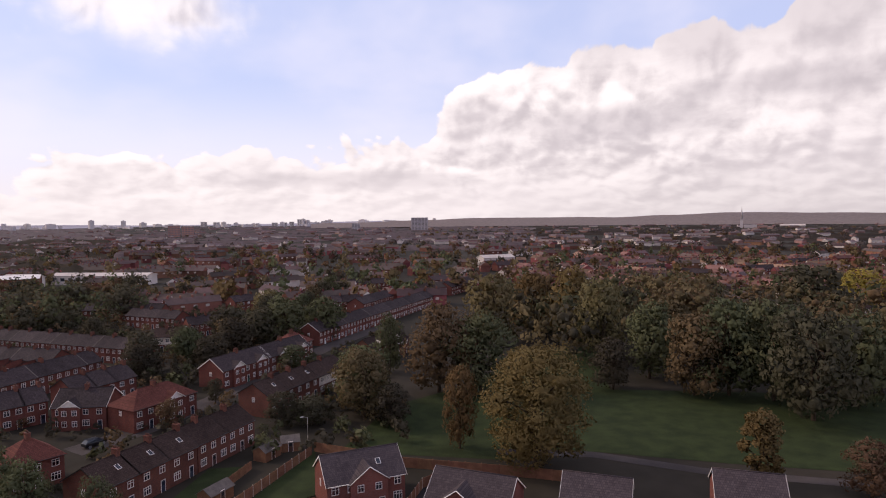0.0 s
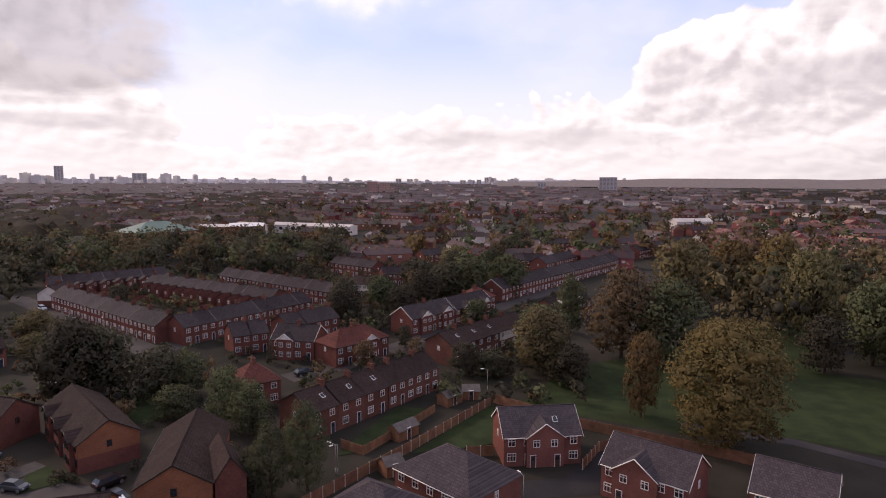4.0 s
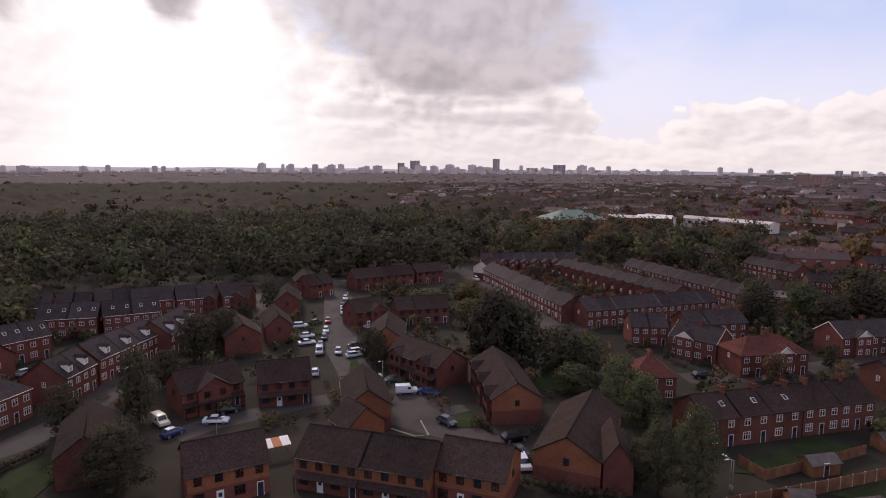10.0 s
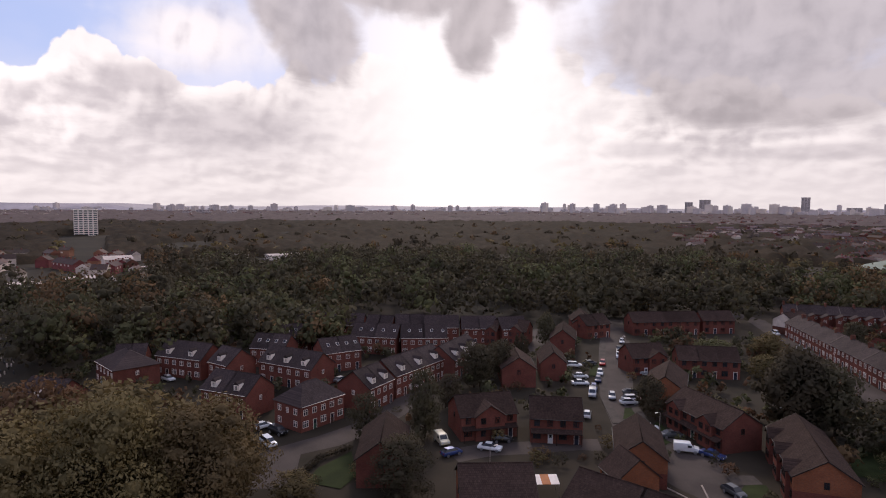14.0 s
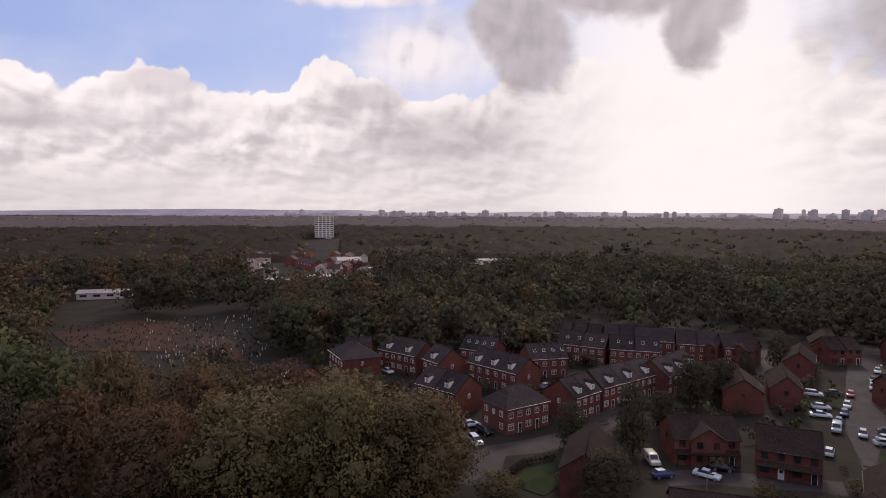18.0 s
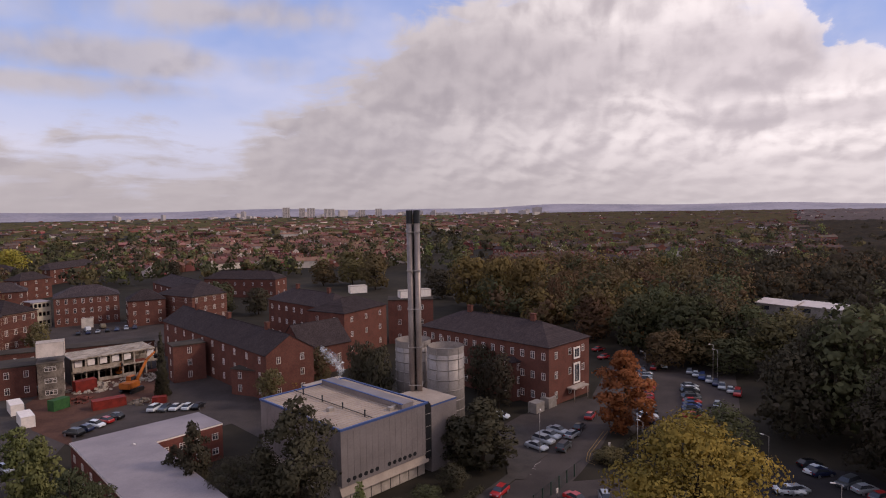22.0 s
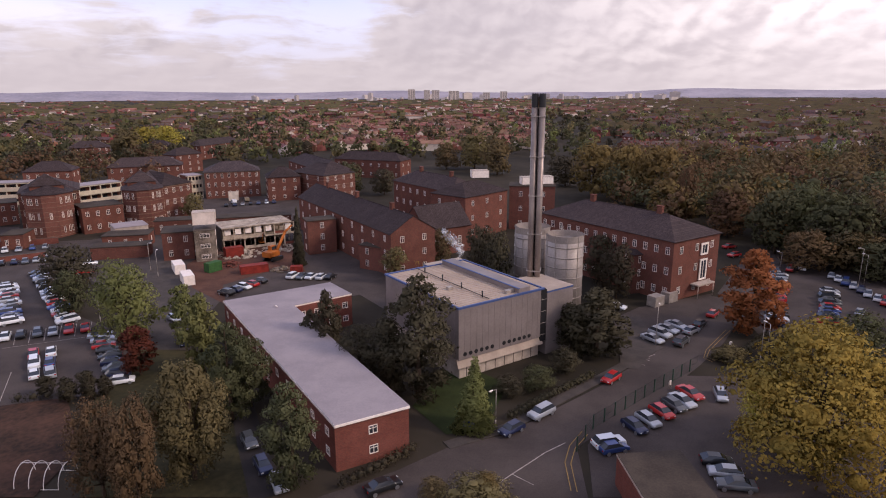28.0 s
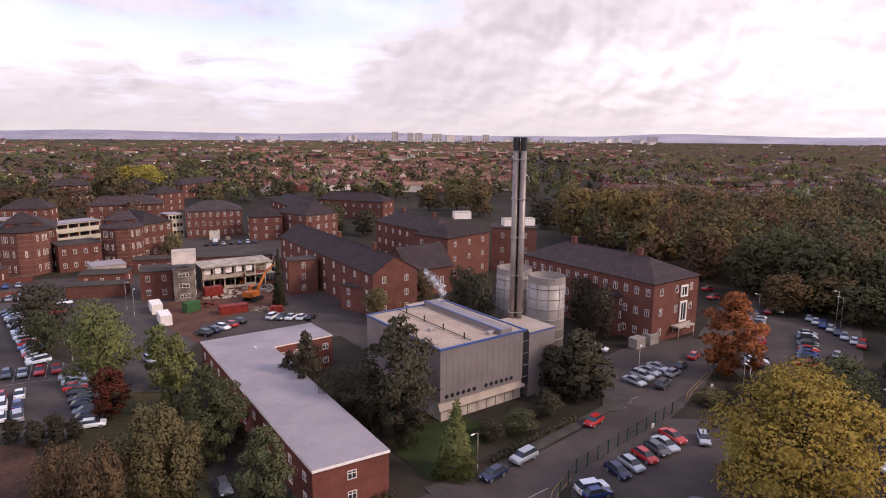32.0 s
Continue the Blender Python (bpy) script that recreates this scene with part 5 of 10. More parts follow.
# ---- hospital buildings ----
def wing(label, ax, ay, bx, by, d, h, floors, nf, ns, roof="hip", rise=4.0, wall=HOSP, roofm=SLATE, ww=1.1, wh=1.7, bars=1, bands=False, pale=False, name="hospital_wing", foot=0.0, dark=False, stacks=0):
    """A hospital range: its front from a to b, d deep, windows on the front and both ends, storey by storey."""
    L = math.hypot(bx - ax, by - ay)
    ob = thing(name, label, "building", pose(ax, ay, 0, 0, 0, math.degrees(math.atan2(by - ay, bx - ax))))
    bm = bmesh.new()
    box(bm, 0, 0, -0.5, L, d, h)
    if roof == "gable":
        for x0, x1 in ((0, 0.3), (L - 0.3, L)):
            solid(bm, [(x0, 0, h), (x0, d, h), (x0, d / 2, h + rise - 0.15), (x1, 0, h), (x1, d, h), (x1, d / 2, h + rise - 0.15)], [(0, 2, 1), (3, 4, 5), (0, 3, 5, 2), (1, 2, 5, 4)])
    part("wall", bm, wall, ob)
    o = 0.45
    bm = bmesh.new()
    if roof == "flat":
        box(bm, -0.2, -0.2, h, L + 0.2, d + 0.2, h + 0.25)
    elif roof == "hip":
        r = min(L, d) / 2 * 0.95
        a, b = ((r, d / 2, h + rise), (L - r, d / 2, h + rise)) if L >= d else ((L / 2, r, h + rise), (L / 2, d - r, h + rise))
        c = [(-o, -o, h), (L + o, -o, h), (L + o, d + o, h), (-o, d + o, h)]
        quads = ([c[0], c[1], b, a], [c[2], c[3], a, b], [c[1], c[2], b], [c[3], c[0], a]) if L >= d else ([c[0], c[1], a], [c[2], c[3], b], [c[1], c[2], b, a], [c[3], c[0], a, b])
        for q in quads:
            slab(bm, q, 0.15)
        tube(bm, a, b, 0.13, seg=6)
    else:
        for y0 in (-o, d + o):
            slab(bm, [(-0.2, y0, h - 0.1), (L + 0.2, y0, h - 0.1), (L + 0.2, d / 2, h + rise), (-0.2, d / 2, h + rise)], 0.15)
        tube(bm, (-0.2, d / 2, h + rise), (L + 0.2, d / 2, h + rise), 0.13, seg=6)
    part("roof", bm, roofm, ob)
    bm = bmesh.new()
    box(bm, -0.08, -0.10, h - 0.45, L + 0.08, 0.0, h - 0.2)
    part("eaves_course", bm, STONE if bands or pale else wall, ob)
    for k in range(stacks):
        bm = bmesh.new()
        u = L * (k + 0.5) / stacks
        box(bm, u - 0.7, d / 2 - 0.45, h + rise * 0.6, u + 0.7, d / 2 + 0.45, h + rise + 1.5)
        box(bm, u - 0.8, d / 2 - 0.55, h + rise + 1.5, u + 0.8, d / 2 + 0.55, h + rise + 1.7)
        part("chimney", bm, wall, ob)
    fh = (h - foot) / floors
    for k in range(floors):
        z = foot + k * fh + fh * 0.32
        hh = min(wh, fh * 0.55)
        for i in range(nf):
            window(ob, (i + 0.5) * L / nf, -0.02, z, ww, round(hh, 1), 0, dark, bars)
        for i in range(ns):
            for u, t in ((-0.02, 270), (L + 0.02, 90)):
                # only the end that faces the open yard has windows that matter
                if (ob.matrix_basis.to_3x3() @ Vector((1 if t == 90 else -1, 0, 0))).dot(Vector((ax, ay, 0))) < 0:
                    window(ob, u, (i + 0.5) * d / ns, z, ww, round(hh, 1), t, dark, bars)
        if bands:
            for q in (0.25, 0.9):
                bm = bmesh.new()
                box(bm, -0.05, -0.05, z + q * fh * 0.5, L + 0.05, d + 0.05, z + q * fh * 0.5 + 0.14)
                part("stone_band", bm, STONE, ob)
    return ob


def octagon_bay(label, x, y, w, h, floors, azm, wall=HOSP):
    """A ward end with a canted front: its blunt nose points along +x, w is half its width; tall pale windows, stone bands and stepped hipped roofs."""
    ob = thing("ward_tower", label, "building", pose(x, y, 0, 0, 0, azm))
    pts = [(-9.0, -w), (0.0, -w), (w * 0.62, -w * 0.30), (w * 0.62, w * 0.30), (0.0, w), (-9.0, w)]
    bm = bmesh.new()
    prism(bm, pts, -0.5, h)
    part("wall", bm, wall, ob)
    bm = bmesh.new()
    eave = [(p[0] * 1.05 + 0.1, p[1] * 1.06, h) for p in pts]
    a, b = (-1.5, 0, h + 2.4), (-9.0, 0, h + 2.4)
    for q in ([eave[0], eave[1], a, b], [eave[1], eave[2], a], [eave[2], eave[3], a], [eave[3], eave[4], a], [eave[4], eave[5], b, a], [eave[5], eave[0], b]):
        slab(bm, q, 0.15)
    part("roof", bm, SLATE, ob)
    bm = bmesh.new()
    box(bm, -9.5, -w * 0.7, h + 0.2, -2.6, w * 0.7, h + 2.2)
    part("upper_wall", bm, wall, ob)
    bm = bmesh.new()
    c = [(-2.2, -w * 0.76, h + 2.2), (-2.2, w * 0.76, h + 2.2), (-10.0, w * 0.76, h + 2.2), (-10.0, -w * 0.76, h + 2.2)]
    top = (-6.2, 0, h + 6.0)
    for k in range(4):
        slab(bm, [c[k], c[(k + 1) % 4], top], 0.15)
    tube(bm, (-6.2, 0, h + 5.8), (-6.2, 0, h + 7.4), 0.07, 0.03, 6)
    part("upper_roof", bm, SLATE, ob)
    fh = h / floors
    for k in range(floors):
        z = k * fh + fh * 0.30
        for i, fs in ((0, (0.55, 0.85)), (1, (0.24, 0.42, 0.74)), (2, (0.5,)), (3, (0.26, 0.58, 0.76)), (4, (0.15, 0.45))):
            p, q = pts[i], pts[i + 1]
            t = math.atan2(q[1] - p[1], q[0] - p[0])
            for f in fs:
                if i == 2 and k != 1:
                    continue
                window(ob, p[0] + (q[0] - p[0]) * f + math.sin(t) * 0.02, p[1] + (q[1] - p[1]) * f - math.cos(t) * 0.02, z, 0.75, 2.1, math.degrees(t), False, -1 if (i + k + len(fs)) % 3 else 0)
        for q in (0.12, 0.45, 0.80):
            bm = bmesh.new()
            prism(bm, [(u * 1.012 + 0.02, v * 1.012) for u, v in pts], k * fh + q * fh, k * fh + q * fh + 0.10)
            part("stone_band", bm, STONE, ob)
    return ob


def ruin(x, y, yaw):
    """What is left of a torn-down end: stubs of wall with ragged tops and heaps of rubble."""
    ob = thing("broken_wall", "ragged stubs of a torn-down concrete wall", "wall", pose(x, y, 0, 0, 0, yaw))
    rng = random.Random(7)
    for k, (x0, y0, x1, y1, top) in enumerate(((0, 0, 4.5, 0.3, 5.5), (4.5, 0, 4.8, 6, 4.0), (0, 6, 3.5, 6.3, 6.5), (7.5, 3, 7.8, 8, 2.6))):
        bm = bmesh.new()
        n = 6
        prev = None
        for i in range(n + 1):
            f = i / n
            ht = top * (1 - 0.7 * f) * rng.uniform(0.7, 1.1)
            along = (x1 - x0) > (y1 - y0)
            px, py = (x0 + (x1 - x0) * f, y0) if along else (x0, y0 + (y1 - y0) * f)
            ox, oy = (0, 0.3) if along else (0.3, 0)
            cur = [bm.verts.new(v) for v in ((px, py, -0.2), (px, py, ht), (px + ox, py + oy, ht * 0.95), (px + ox, py + oy, -0.2))]
            if prev:
                for j in range(4):
                    bm.faces.new((prev[j], cur[j], cur[(j + 1) % 4], prev[(j + 1) % 4]))
            else:
                bm.faces.new(cur)
            prev = cur
        bm.faces.new(prev[::-1])
        bmesh.ops.recalc_face_normals(bm, faces=bm.faces)
        part("wall", bm, RUIN, ob)
    return ob


def gutted_block(ax, ay, bx, by, d):
    """A concrete frame of two storeys, its front half stripped: slabs, columns, sills, hanging beams and a dark end wall."""
    L = math.hypot(bx - ax, by - ay)
    ob = thing("gutted_building", "half-demolished cream concrete building stripped to its frame", "building", pose(ax, ay, 0, 0, 0, math.degrees(math.atan2(by - ay, bx - ax))))
    rng = random.Random(12)
    for z, cut in ((3.4, 0.0), (6.9, 0.8)):
        bm = bmesh.new()
        box(bm, -0.3, -0.4, z, L - cut, d, z + 0.35)
        for k in range(9):
            x = rng.uniform(0, L - 2)
            box(bm, x, -0.4 - rng.uniform(0.1, 0.7), z + 0.04, x + rng.uniform(0.4, 1.6), -0.4, z + 0.26)
        part("floor_slab", bm, PALERUIN, ob)
    n = 7
    for k in range(n + 1):
        x = k * (L - 0.4) / n
        for y, top in ((0.0, 6.9), (d * 0.5, 6.9)):
            bm = bmesh.new()
            box(bm, x, y, -0.3, x + 0.38, y + 0.38, top)
            part("column", bm, PALERUIN, ob)
        if k < n:
            for z in (0.0, 3.75):
                if rng.random() < 0.8:
                    bm = bmesh.new()
                    hgt = rng.uniform(0.7, 1.15)
                    box(bm, x + 0.38, 0.08, z, x + (L - 0.4) / n, 0.3, z + hgt)
                    part("sill_panel", bm, PALERUIN if rng.random() < 0.7 else RED, ob)
            if rng.random() < 0.45:
                bm = bmesh.new()
                box(bm, x + 0.6, 0.1, 4.9, x + 2.4, 0.18, 6.6)
                part("window_frame", bm, WHITE, ob)
    for k in range(5):
        bm = bmesh.new()
        x = rng.uniform(1, L - 3)
        tube(bm, (x, rng.uniform(0, 2), 7.3), (x + rng.uniform(2, 5), rng.uniform(2, 7), rng.uniform(7.4, 8.6)), 0.09, seg=5)
        part("bent_beam", bm, GALV, ob)
    bm = bmesh.new()
    box(bm, -0.55, -0.2, -0.3, -0.3, d, 7.3)
    part("end_wall", bm, DARKFRAME, ob, "dark sheeted end wall")
    bm = bmesh.new()
    box(bm, -0.3, d, -0.3, L, d + 0.3, 6.4)
    part("back_wall", bm, RUIN, ob)
    return ob


def rubble(x, y, r, n, seedv, material, label):
    rng = random.Random(seedv)
    bm = bmesh.new()
    for _ in range(n):
        d, a, s = r * rng.random() ** 0.6, rng.uniform(0, math.tau), rng.uniform(0.15, 0.7)
        z = max(0.0, 1.3 * (1 - d / r)) * rng.uniform(0.2, 1.0)
        box(bm, -s, -s * rng.uniform(0.3, 0.8), -0.25, s, s * rng.uniform(0.3, 0.8), s * 0.4, 0, Matrix.Translation((d * math.cos(a), d * math.sin(a), z)) @ Euler((rng.uniform(-0.5, 0.5), rng.uniform(-0.5, 0.5), a * 3)).to_matrix().to_4x4())
    ob = part("rubble_heap", bm, material)
    ob.matrix_basis = pose(x, y, 0)
    return tagged(ob, label, "rubble", kind="stuff")


def deck_link(label, ax, ay, bx, by, d, h, n):
    """An open cream concrete link block: floors, parapets and posts."""
    L = math.hypot(bx - ax, by - ay)
    ob = thing("link_block", label, "building", pose(ax, ay, 0, 0, 0, math.degrees(math.atan2(by - ay, bx - ax))))
    fh = h / n
    bm = bmesh.new()
    box(bm, 0, 2.0, -0.5, L, d, h - 0.2)
    part("wall", bm, BROWN, ob)
    for k in range(n):
        bm = bmesh.new()
        box(bm, -0.2, -0.2, (k + 1) * fh - 0.4, L + 0.2, 2.2, (k + 1) * fh)
        part("floor_slab", bm, PANEL, ob)
        bm = bmesh.new()
        box(bm, -0.1, -0.3, k * fh - 0.1, L + 0.1, -0.05, k * fh + 1.5)
        part("parapet", bm, PANEL, ob)
    for i in range(5):
        bm = bmesh.new()
        x = i * L / 4
        box(bm, x - 0.2, 0.0, 0, x + 0.2, 0.4, h - 0.4)
        part("post", bm, PANEL, ob)
    bm = bmesh.new()
    box(bm, -0.3, -0.3, h + 0.004, L + 0.3, d, h + 0.3)
    part("roof", bm, FELT, ob)
    for k in range(n):
        for i in range(4):
            window(ob, (i + 0.5) * L / 4, 1.97, k * fh + 1.0, 2.4, 1.4, 0, True, 2)
    return ob


def boiler_house(x, y, yaw, L, W, h):
    """Grey clad boiler house: origin at its near corner, L along x, W along y."""
    ob = thing("boiler_house", "grey metal-clad boiler house with a pale ribbed roof", "building", pose(x, y, 0, 0, 0, yaw))
    bm = bmesh.new()
    box(bm, 0, 0, 3.6, L, W, h)
    part("wall", bm, CLAD, ob)
    n = int(L / 1.2)
    bm = bmesh.new()
    for k in range(1, n):
        box(bm, k * L / n - 0.02, -0.03, 3.7, k * L / n + 0.02, 0.0, h - 0.4)
    for k in range(1, int(W / 1.2)):
        box(bm, -0.03, k * 1.2 - 0.02, 3.7, 0.0, k * 1.2 + 0.02, h - 0.4)
    tagged(part("cladding_ribs", bm, CLAD, ob), kind="stuff")
    bm = bmesh.new()
    box(bm, 0.6, 0.6, -0.5, L - 0.3, W, 3.6)
    part("base_wall", bm, CONC, ob, "pale concrete lower wall")
    bm = bmesh.new()
    slab(bm, [(-0.25, -0.3, 2.3), (L, -0.3, 2.3), (L, 0.35, 3.75), (-0.25, 0.35, 3.75)], 0.12)
    part("lower_canopy", bm, SHEET, ob, "sloping pale apron")
    bm = bmesh.new()
    for k in range(1, 9):
        box(bm, k * L / 9 - 0.05, 0.55, 0, k * L / 9 + 0.05, 0.64, 2.5)
    tagged(part("wall_joints", bm, DARKFRAME, ob), kind="stuff")
    bm = bmesh.new()
    box(bm, 0.3, 0.3, h - 0.1, L - 0.3, W - 0.3, h + 0.12)
    part("roof", bm, SHEET, ob, "pale ribbed metal roof")
    bm = bmesh.new()
    m = int(W / 0.9)
    for k in range(1, m):
        box(bm, 0.4, k * W / m - 0.04, h + 0.12, L * 0.97, k * W / m + 0.04, h + 0.19)
    tagged(part("roof_ribs", bm, SHEET, ob), kind="stuff")
    for x0, y0, x1, y1 in ((-0.15, -0.15, L + 0.15, 0.2), (-0.15, W - 0.2, L + 0.15, W + 0.15), (-0.15, 0.2, 0.2, W - 0.2), (L - 0.2, 0.2, L + 0.15, W - 0.2)):
        bm = bmesh.new()
        box(bm, x0, y0, h - 0.05, x1, y1, h + 0.28)
        part("roof_edge", bm, BLUE, ob, "blue parapet trim")
    for k in range(6):
        for j in range(2):
            bm = bmesh.new()
            u = L * (0.07 + 0.45 * j) + k * L * 0.062
            tube(bm, (u, -0.06, 4.5), (u, 0.05, 4.5), 0.36, seg=14)
            part("porthole", bm, BLACK, ob)
    bm = bmesh.new()
    box(bm, L * 0.70, 0.3, h + 0.1, L * 0.84, W - 0.3, h + 1.0)
    part("roof_monitor", bm, CLAD, ob)
    bm = bmesh.new()
    box(bm, L * 0.69, 0.2, h + 1.0, L * 0.71, W - 0.2, h + 1.1)
    part("monitor_trim", bm, BLUE, ob)
    bm = bmesh.new()
    box(bm, L - 0.5, -0.06, 2.5, L + 0.75, 0.4, h + 0.2)
    bmesh.ops.bevel(bm, geom=[e for e in bm.edges if abs(e.verts[0].co.y - e.verts[1].co.y) > 0.3], offset=0.3, segments=4, affect="EDGES")
    slot = part("ladder_slot", bm, BLACK, ob, "black full-height glazed slot")
    for k in range(4):
        bm = bmesh.new()
        box(bm, L - 0.5, -0.10, 4.0 + k * 2.2, L + 0.75, -0.06, 4.08 + k * 2.2)
        part("rail", bm, GALV, slot)
    for k in range(4):
        bm = bmesh.new()
        u, v = L * 0.36, W * (0.1 + 0.25 * k)
        tube(bm, (u, v, h), (u, v, h + 1.1), 0.12, seg=8)
        tube(bm, (u, v, h + 1.1), (u, v, h + 1.3), 0.2, 0.05, seg=8)
        part("vent_pipe", bm, BLACK, ob)
    bm = bmesh.new()
    box(bm, L * 0.355, 0.6, h + 0.35, L * 0.365, W - 0.6, h + 0.42)
    part("cable_tray", bm, DARKFRAME, ob)
    for u, v in ((0.22, 0.35), (0.60, 0.04), (0.66, 0.05)):
        bm = bmesh.new()
        box(bm, L * u, W * v + 0.3, h + 0.1, L * u + 1.0, W * v + 1.1, h + 0.7)
        part("roof_unit", bm, GALV, ob)
    return ob


def silo(x, y, r, h):
    ob = thing("silo", "pale grey ringed cylindrical steel tank", "silo", pose(x, y, 0), "silos by the flue stack")
    bm = bmesh.new()
    tube(bm, (0, 0, -0.5), (0, 0, h - 1.4), r, seg=40)
    tube(bm, (0, 0, h - 1.4), (0, 0, h), r, seg=40, caps=False)
    tube(bm, (0, 0, h), (0, 0, h - 1.4), r - 0.25, seg=40, caps=False)
    part("shell", bm, STEEL_PALE, ob)
    for k in range(8):
        bm = bmesh.new()
        z = h - 0.12 - k * (h - 0.6) / 7
        tube(bm, (0, 0, z - 0.1), (0, 0, z + 0.1), r + 0.09, seg=40)
        if k == 0:
            bm.free()
            bm = bmesh.new()
            tube(bm, (0, 0, z - 0.1), (0, 0, z + 0.14), r + 0.09, seg=40, caps=False)
            tube(bm, (0, 0, z + 0.14), (0, 0, z - 0.1), r - 0.28, seg=40, caps=False)
        part("ring", bm, STEEL_PALE, ob)
    bm = bmesh.new()
    for k in range(10):
        a = k * math.tau / 10
        box(bm, -0.06, r, 0, 0.06, r + 0.08, h, 0, Matrix.Rotation(a, 4, "Z"))
    tagged(part("rib", bm, GALV, ob), kind="stuff")
    bm = bmesh.new()
    for s in (-0.25, 0.25):
        tube(bm, (s, -r - 0.25, 0), (s, -r - 0.25, h + 1.0), 0.04, seg=5)
    for k in range(40):
        tube(bm, (-0.25, -r - 0.25, 0.4 + k * (h / 40)), (0.25, -r - 0.25, 0.4 + k * (h / 40)), 0.02, seg=4)
    tagged(part("ladder", bm, GALV, ob), kind="stuff")
    return ob


STEEL_PALE = surface("pale_tank_steel", (0.25, 0.24, 0.237), (0.34, 0.325, 0.318), 0.35, 0.5, 0.2, bump=0.1, fine=8)


def flue_stack(x, y, h):
    ob = thing("chimney_stack", "tall stack of four grey steel flues with black tops", "chimney", pose(x, y, 0, 0, 0, -8))
    for sx_ in (-1, 1):
        for sy_ in (-1, 1):
            bm = bmesh.new()
            tube(bm, (sx_ * 0.66, sy_ * 0.66, -0.5), (sx_ * 0.66, sy_ * 0.66, h - 2.4), 0.55, seg=20)
            fl = part("flue", bm, STEEL, ob)
            bm = bmesh.new()
            tube(bm, (sx_ * 0.66, sy_ * 0.66, h - 2.4), (sx_ * 0.66, sy_ * 0.66, h), 0.60, seg=20, caps=False)
            tube(bm, (sx_ * 0.66, sy_ * 0.66, h), (sx_ * 0.66, sy_ * 0.66, h - 2.4), 0.52, seg=20, caps=False)
            part("flue_top", bm, BLACK, fl, "soot-black flue top")
    for k in range(6):
        z = 6 + k * (h - 10) / 5
        for a in (0, 90, 180, 270):
            bm = bmesh.new()
            box(bm, -1.28, -1.32, z - 0.08, 1.28, -1.22, z + 0.08, 0, Matrix.Rotation(radians(a), 4, "Z"))
            part("band", bm, GALV, ob)
    bm = bmesh.new()
    box(bm, -0.12, -0.12, 0, 0.12, 0.12, h - 2.6)
    part("mast", bm, DARKFRAME, ob)
    return ob


def flat_block(label, h, *xy, wall=RED, roof=FELT, trim=WHITE):
    pts = [(xy[i], xy[i + 1]) for i in range(0, len(xy), 2)]
    area = sum(pts[i - 1][0] * pts[i][1] - pts[i][0] * pts[i - 1][1] for i in range(len(pts)))
    pts = pts if area > 0 else pts[::-1]
    cx, cy = sum(p[0] for p in pts) / len(pts), sum(p[1] for p in pts) / len(pts)
    ob = thing("flat_roofed_block", label, "building", pose(cx, cy, 0))
    q = [(x - cx, y - cy) for x, y in pts]
    bm = bmesh.new()
    prism(bm, q, -0.5, h - 0.35)
    part("wall", bm, wall, ob)
    bm = bmesh.new()
    g = [(x * 1.012, y * 1.012) for x, y in q]
    prism(bm, g, h - 0.35, h - 0.05)
    part("fascia", bm, trim, ob, "white fascia board" if trim is WHITE else "")
    bm = bmesh.new()
    prism(bm, [(x * 1.008, y * 1.008) for x, y in q], h - 0.05, h)
    part("roof", bm, roof, ob)
    return ob, q


def wall_windows(ob, p, q, n, zs, w=1.2, h=1.2, skip_ends=0.0):
    """Rows of windows along a wall from p to q, outwards to its right."""
    a = math.atan2(q[1] - p[1], q[0] - p[0])
    nx, ny = math.sin(a) * 0.02, -math.cos(a) * 0.02
    for k in range(n):
        f = skip_ends + (1 - 2 * skip_ends) * (k + 0.5) / n
        for z in zs:
            window(ob, p[0] + (q[0] - p[0]) * f + nx, p[1] + (q[1] - p[1]) * f + ny, z, w, h, math.degrees(a), False, 1)


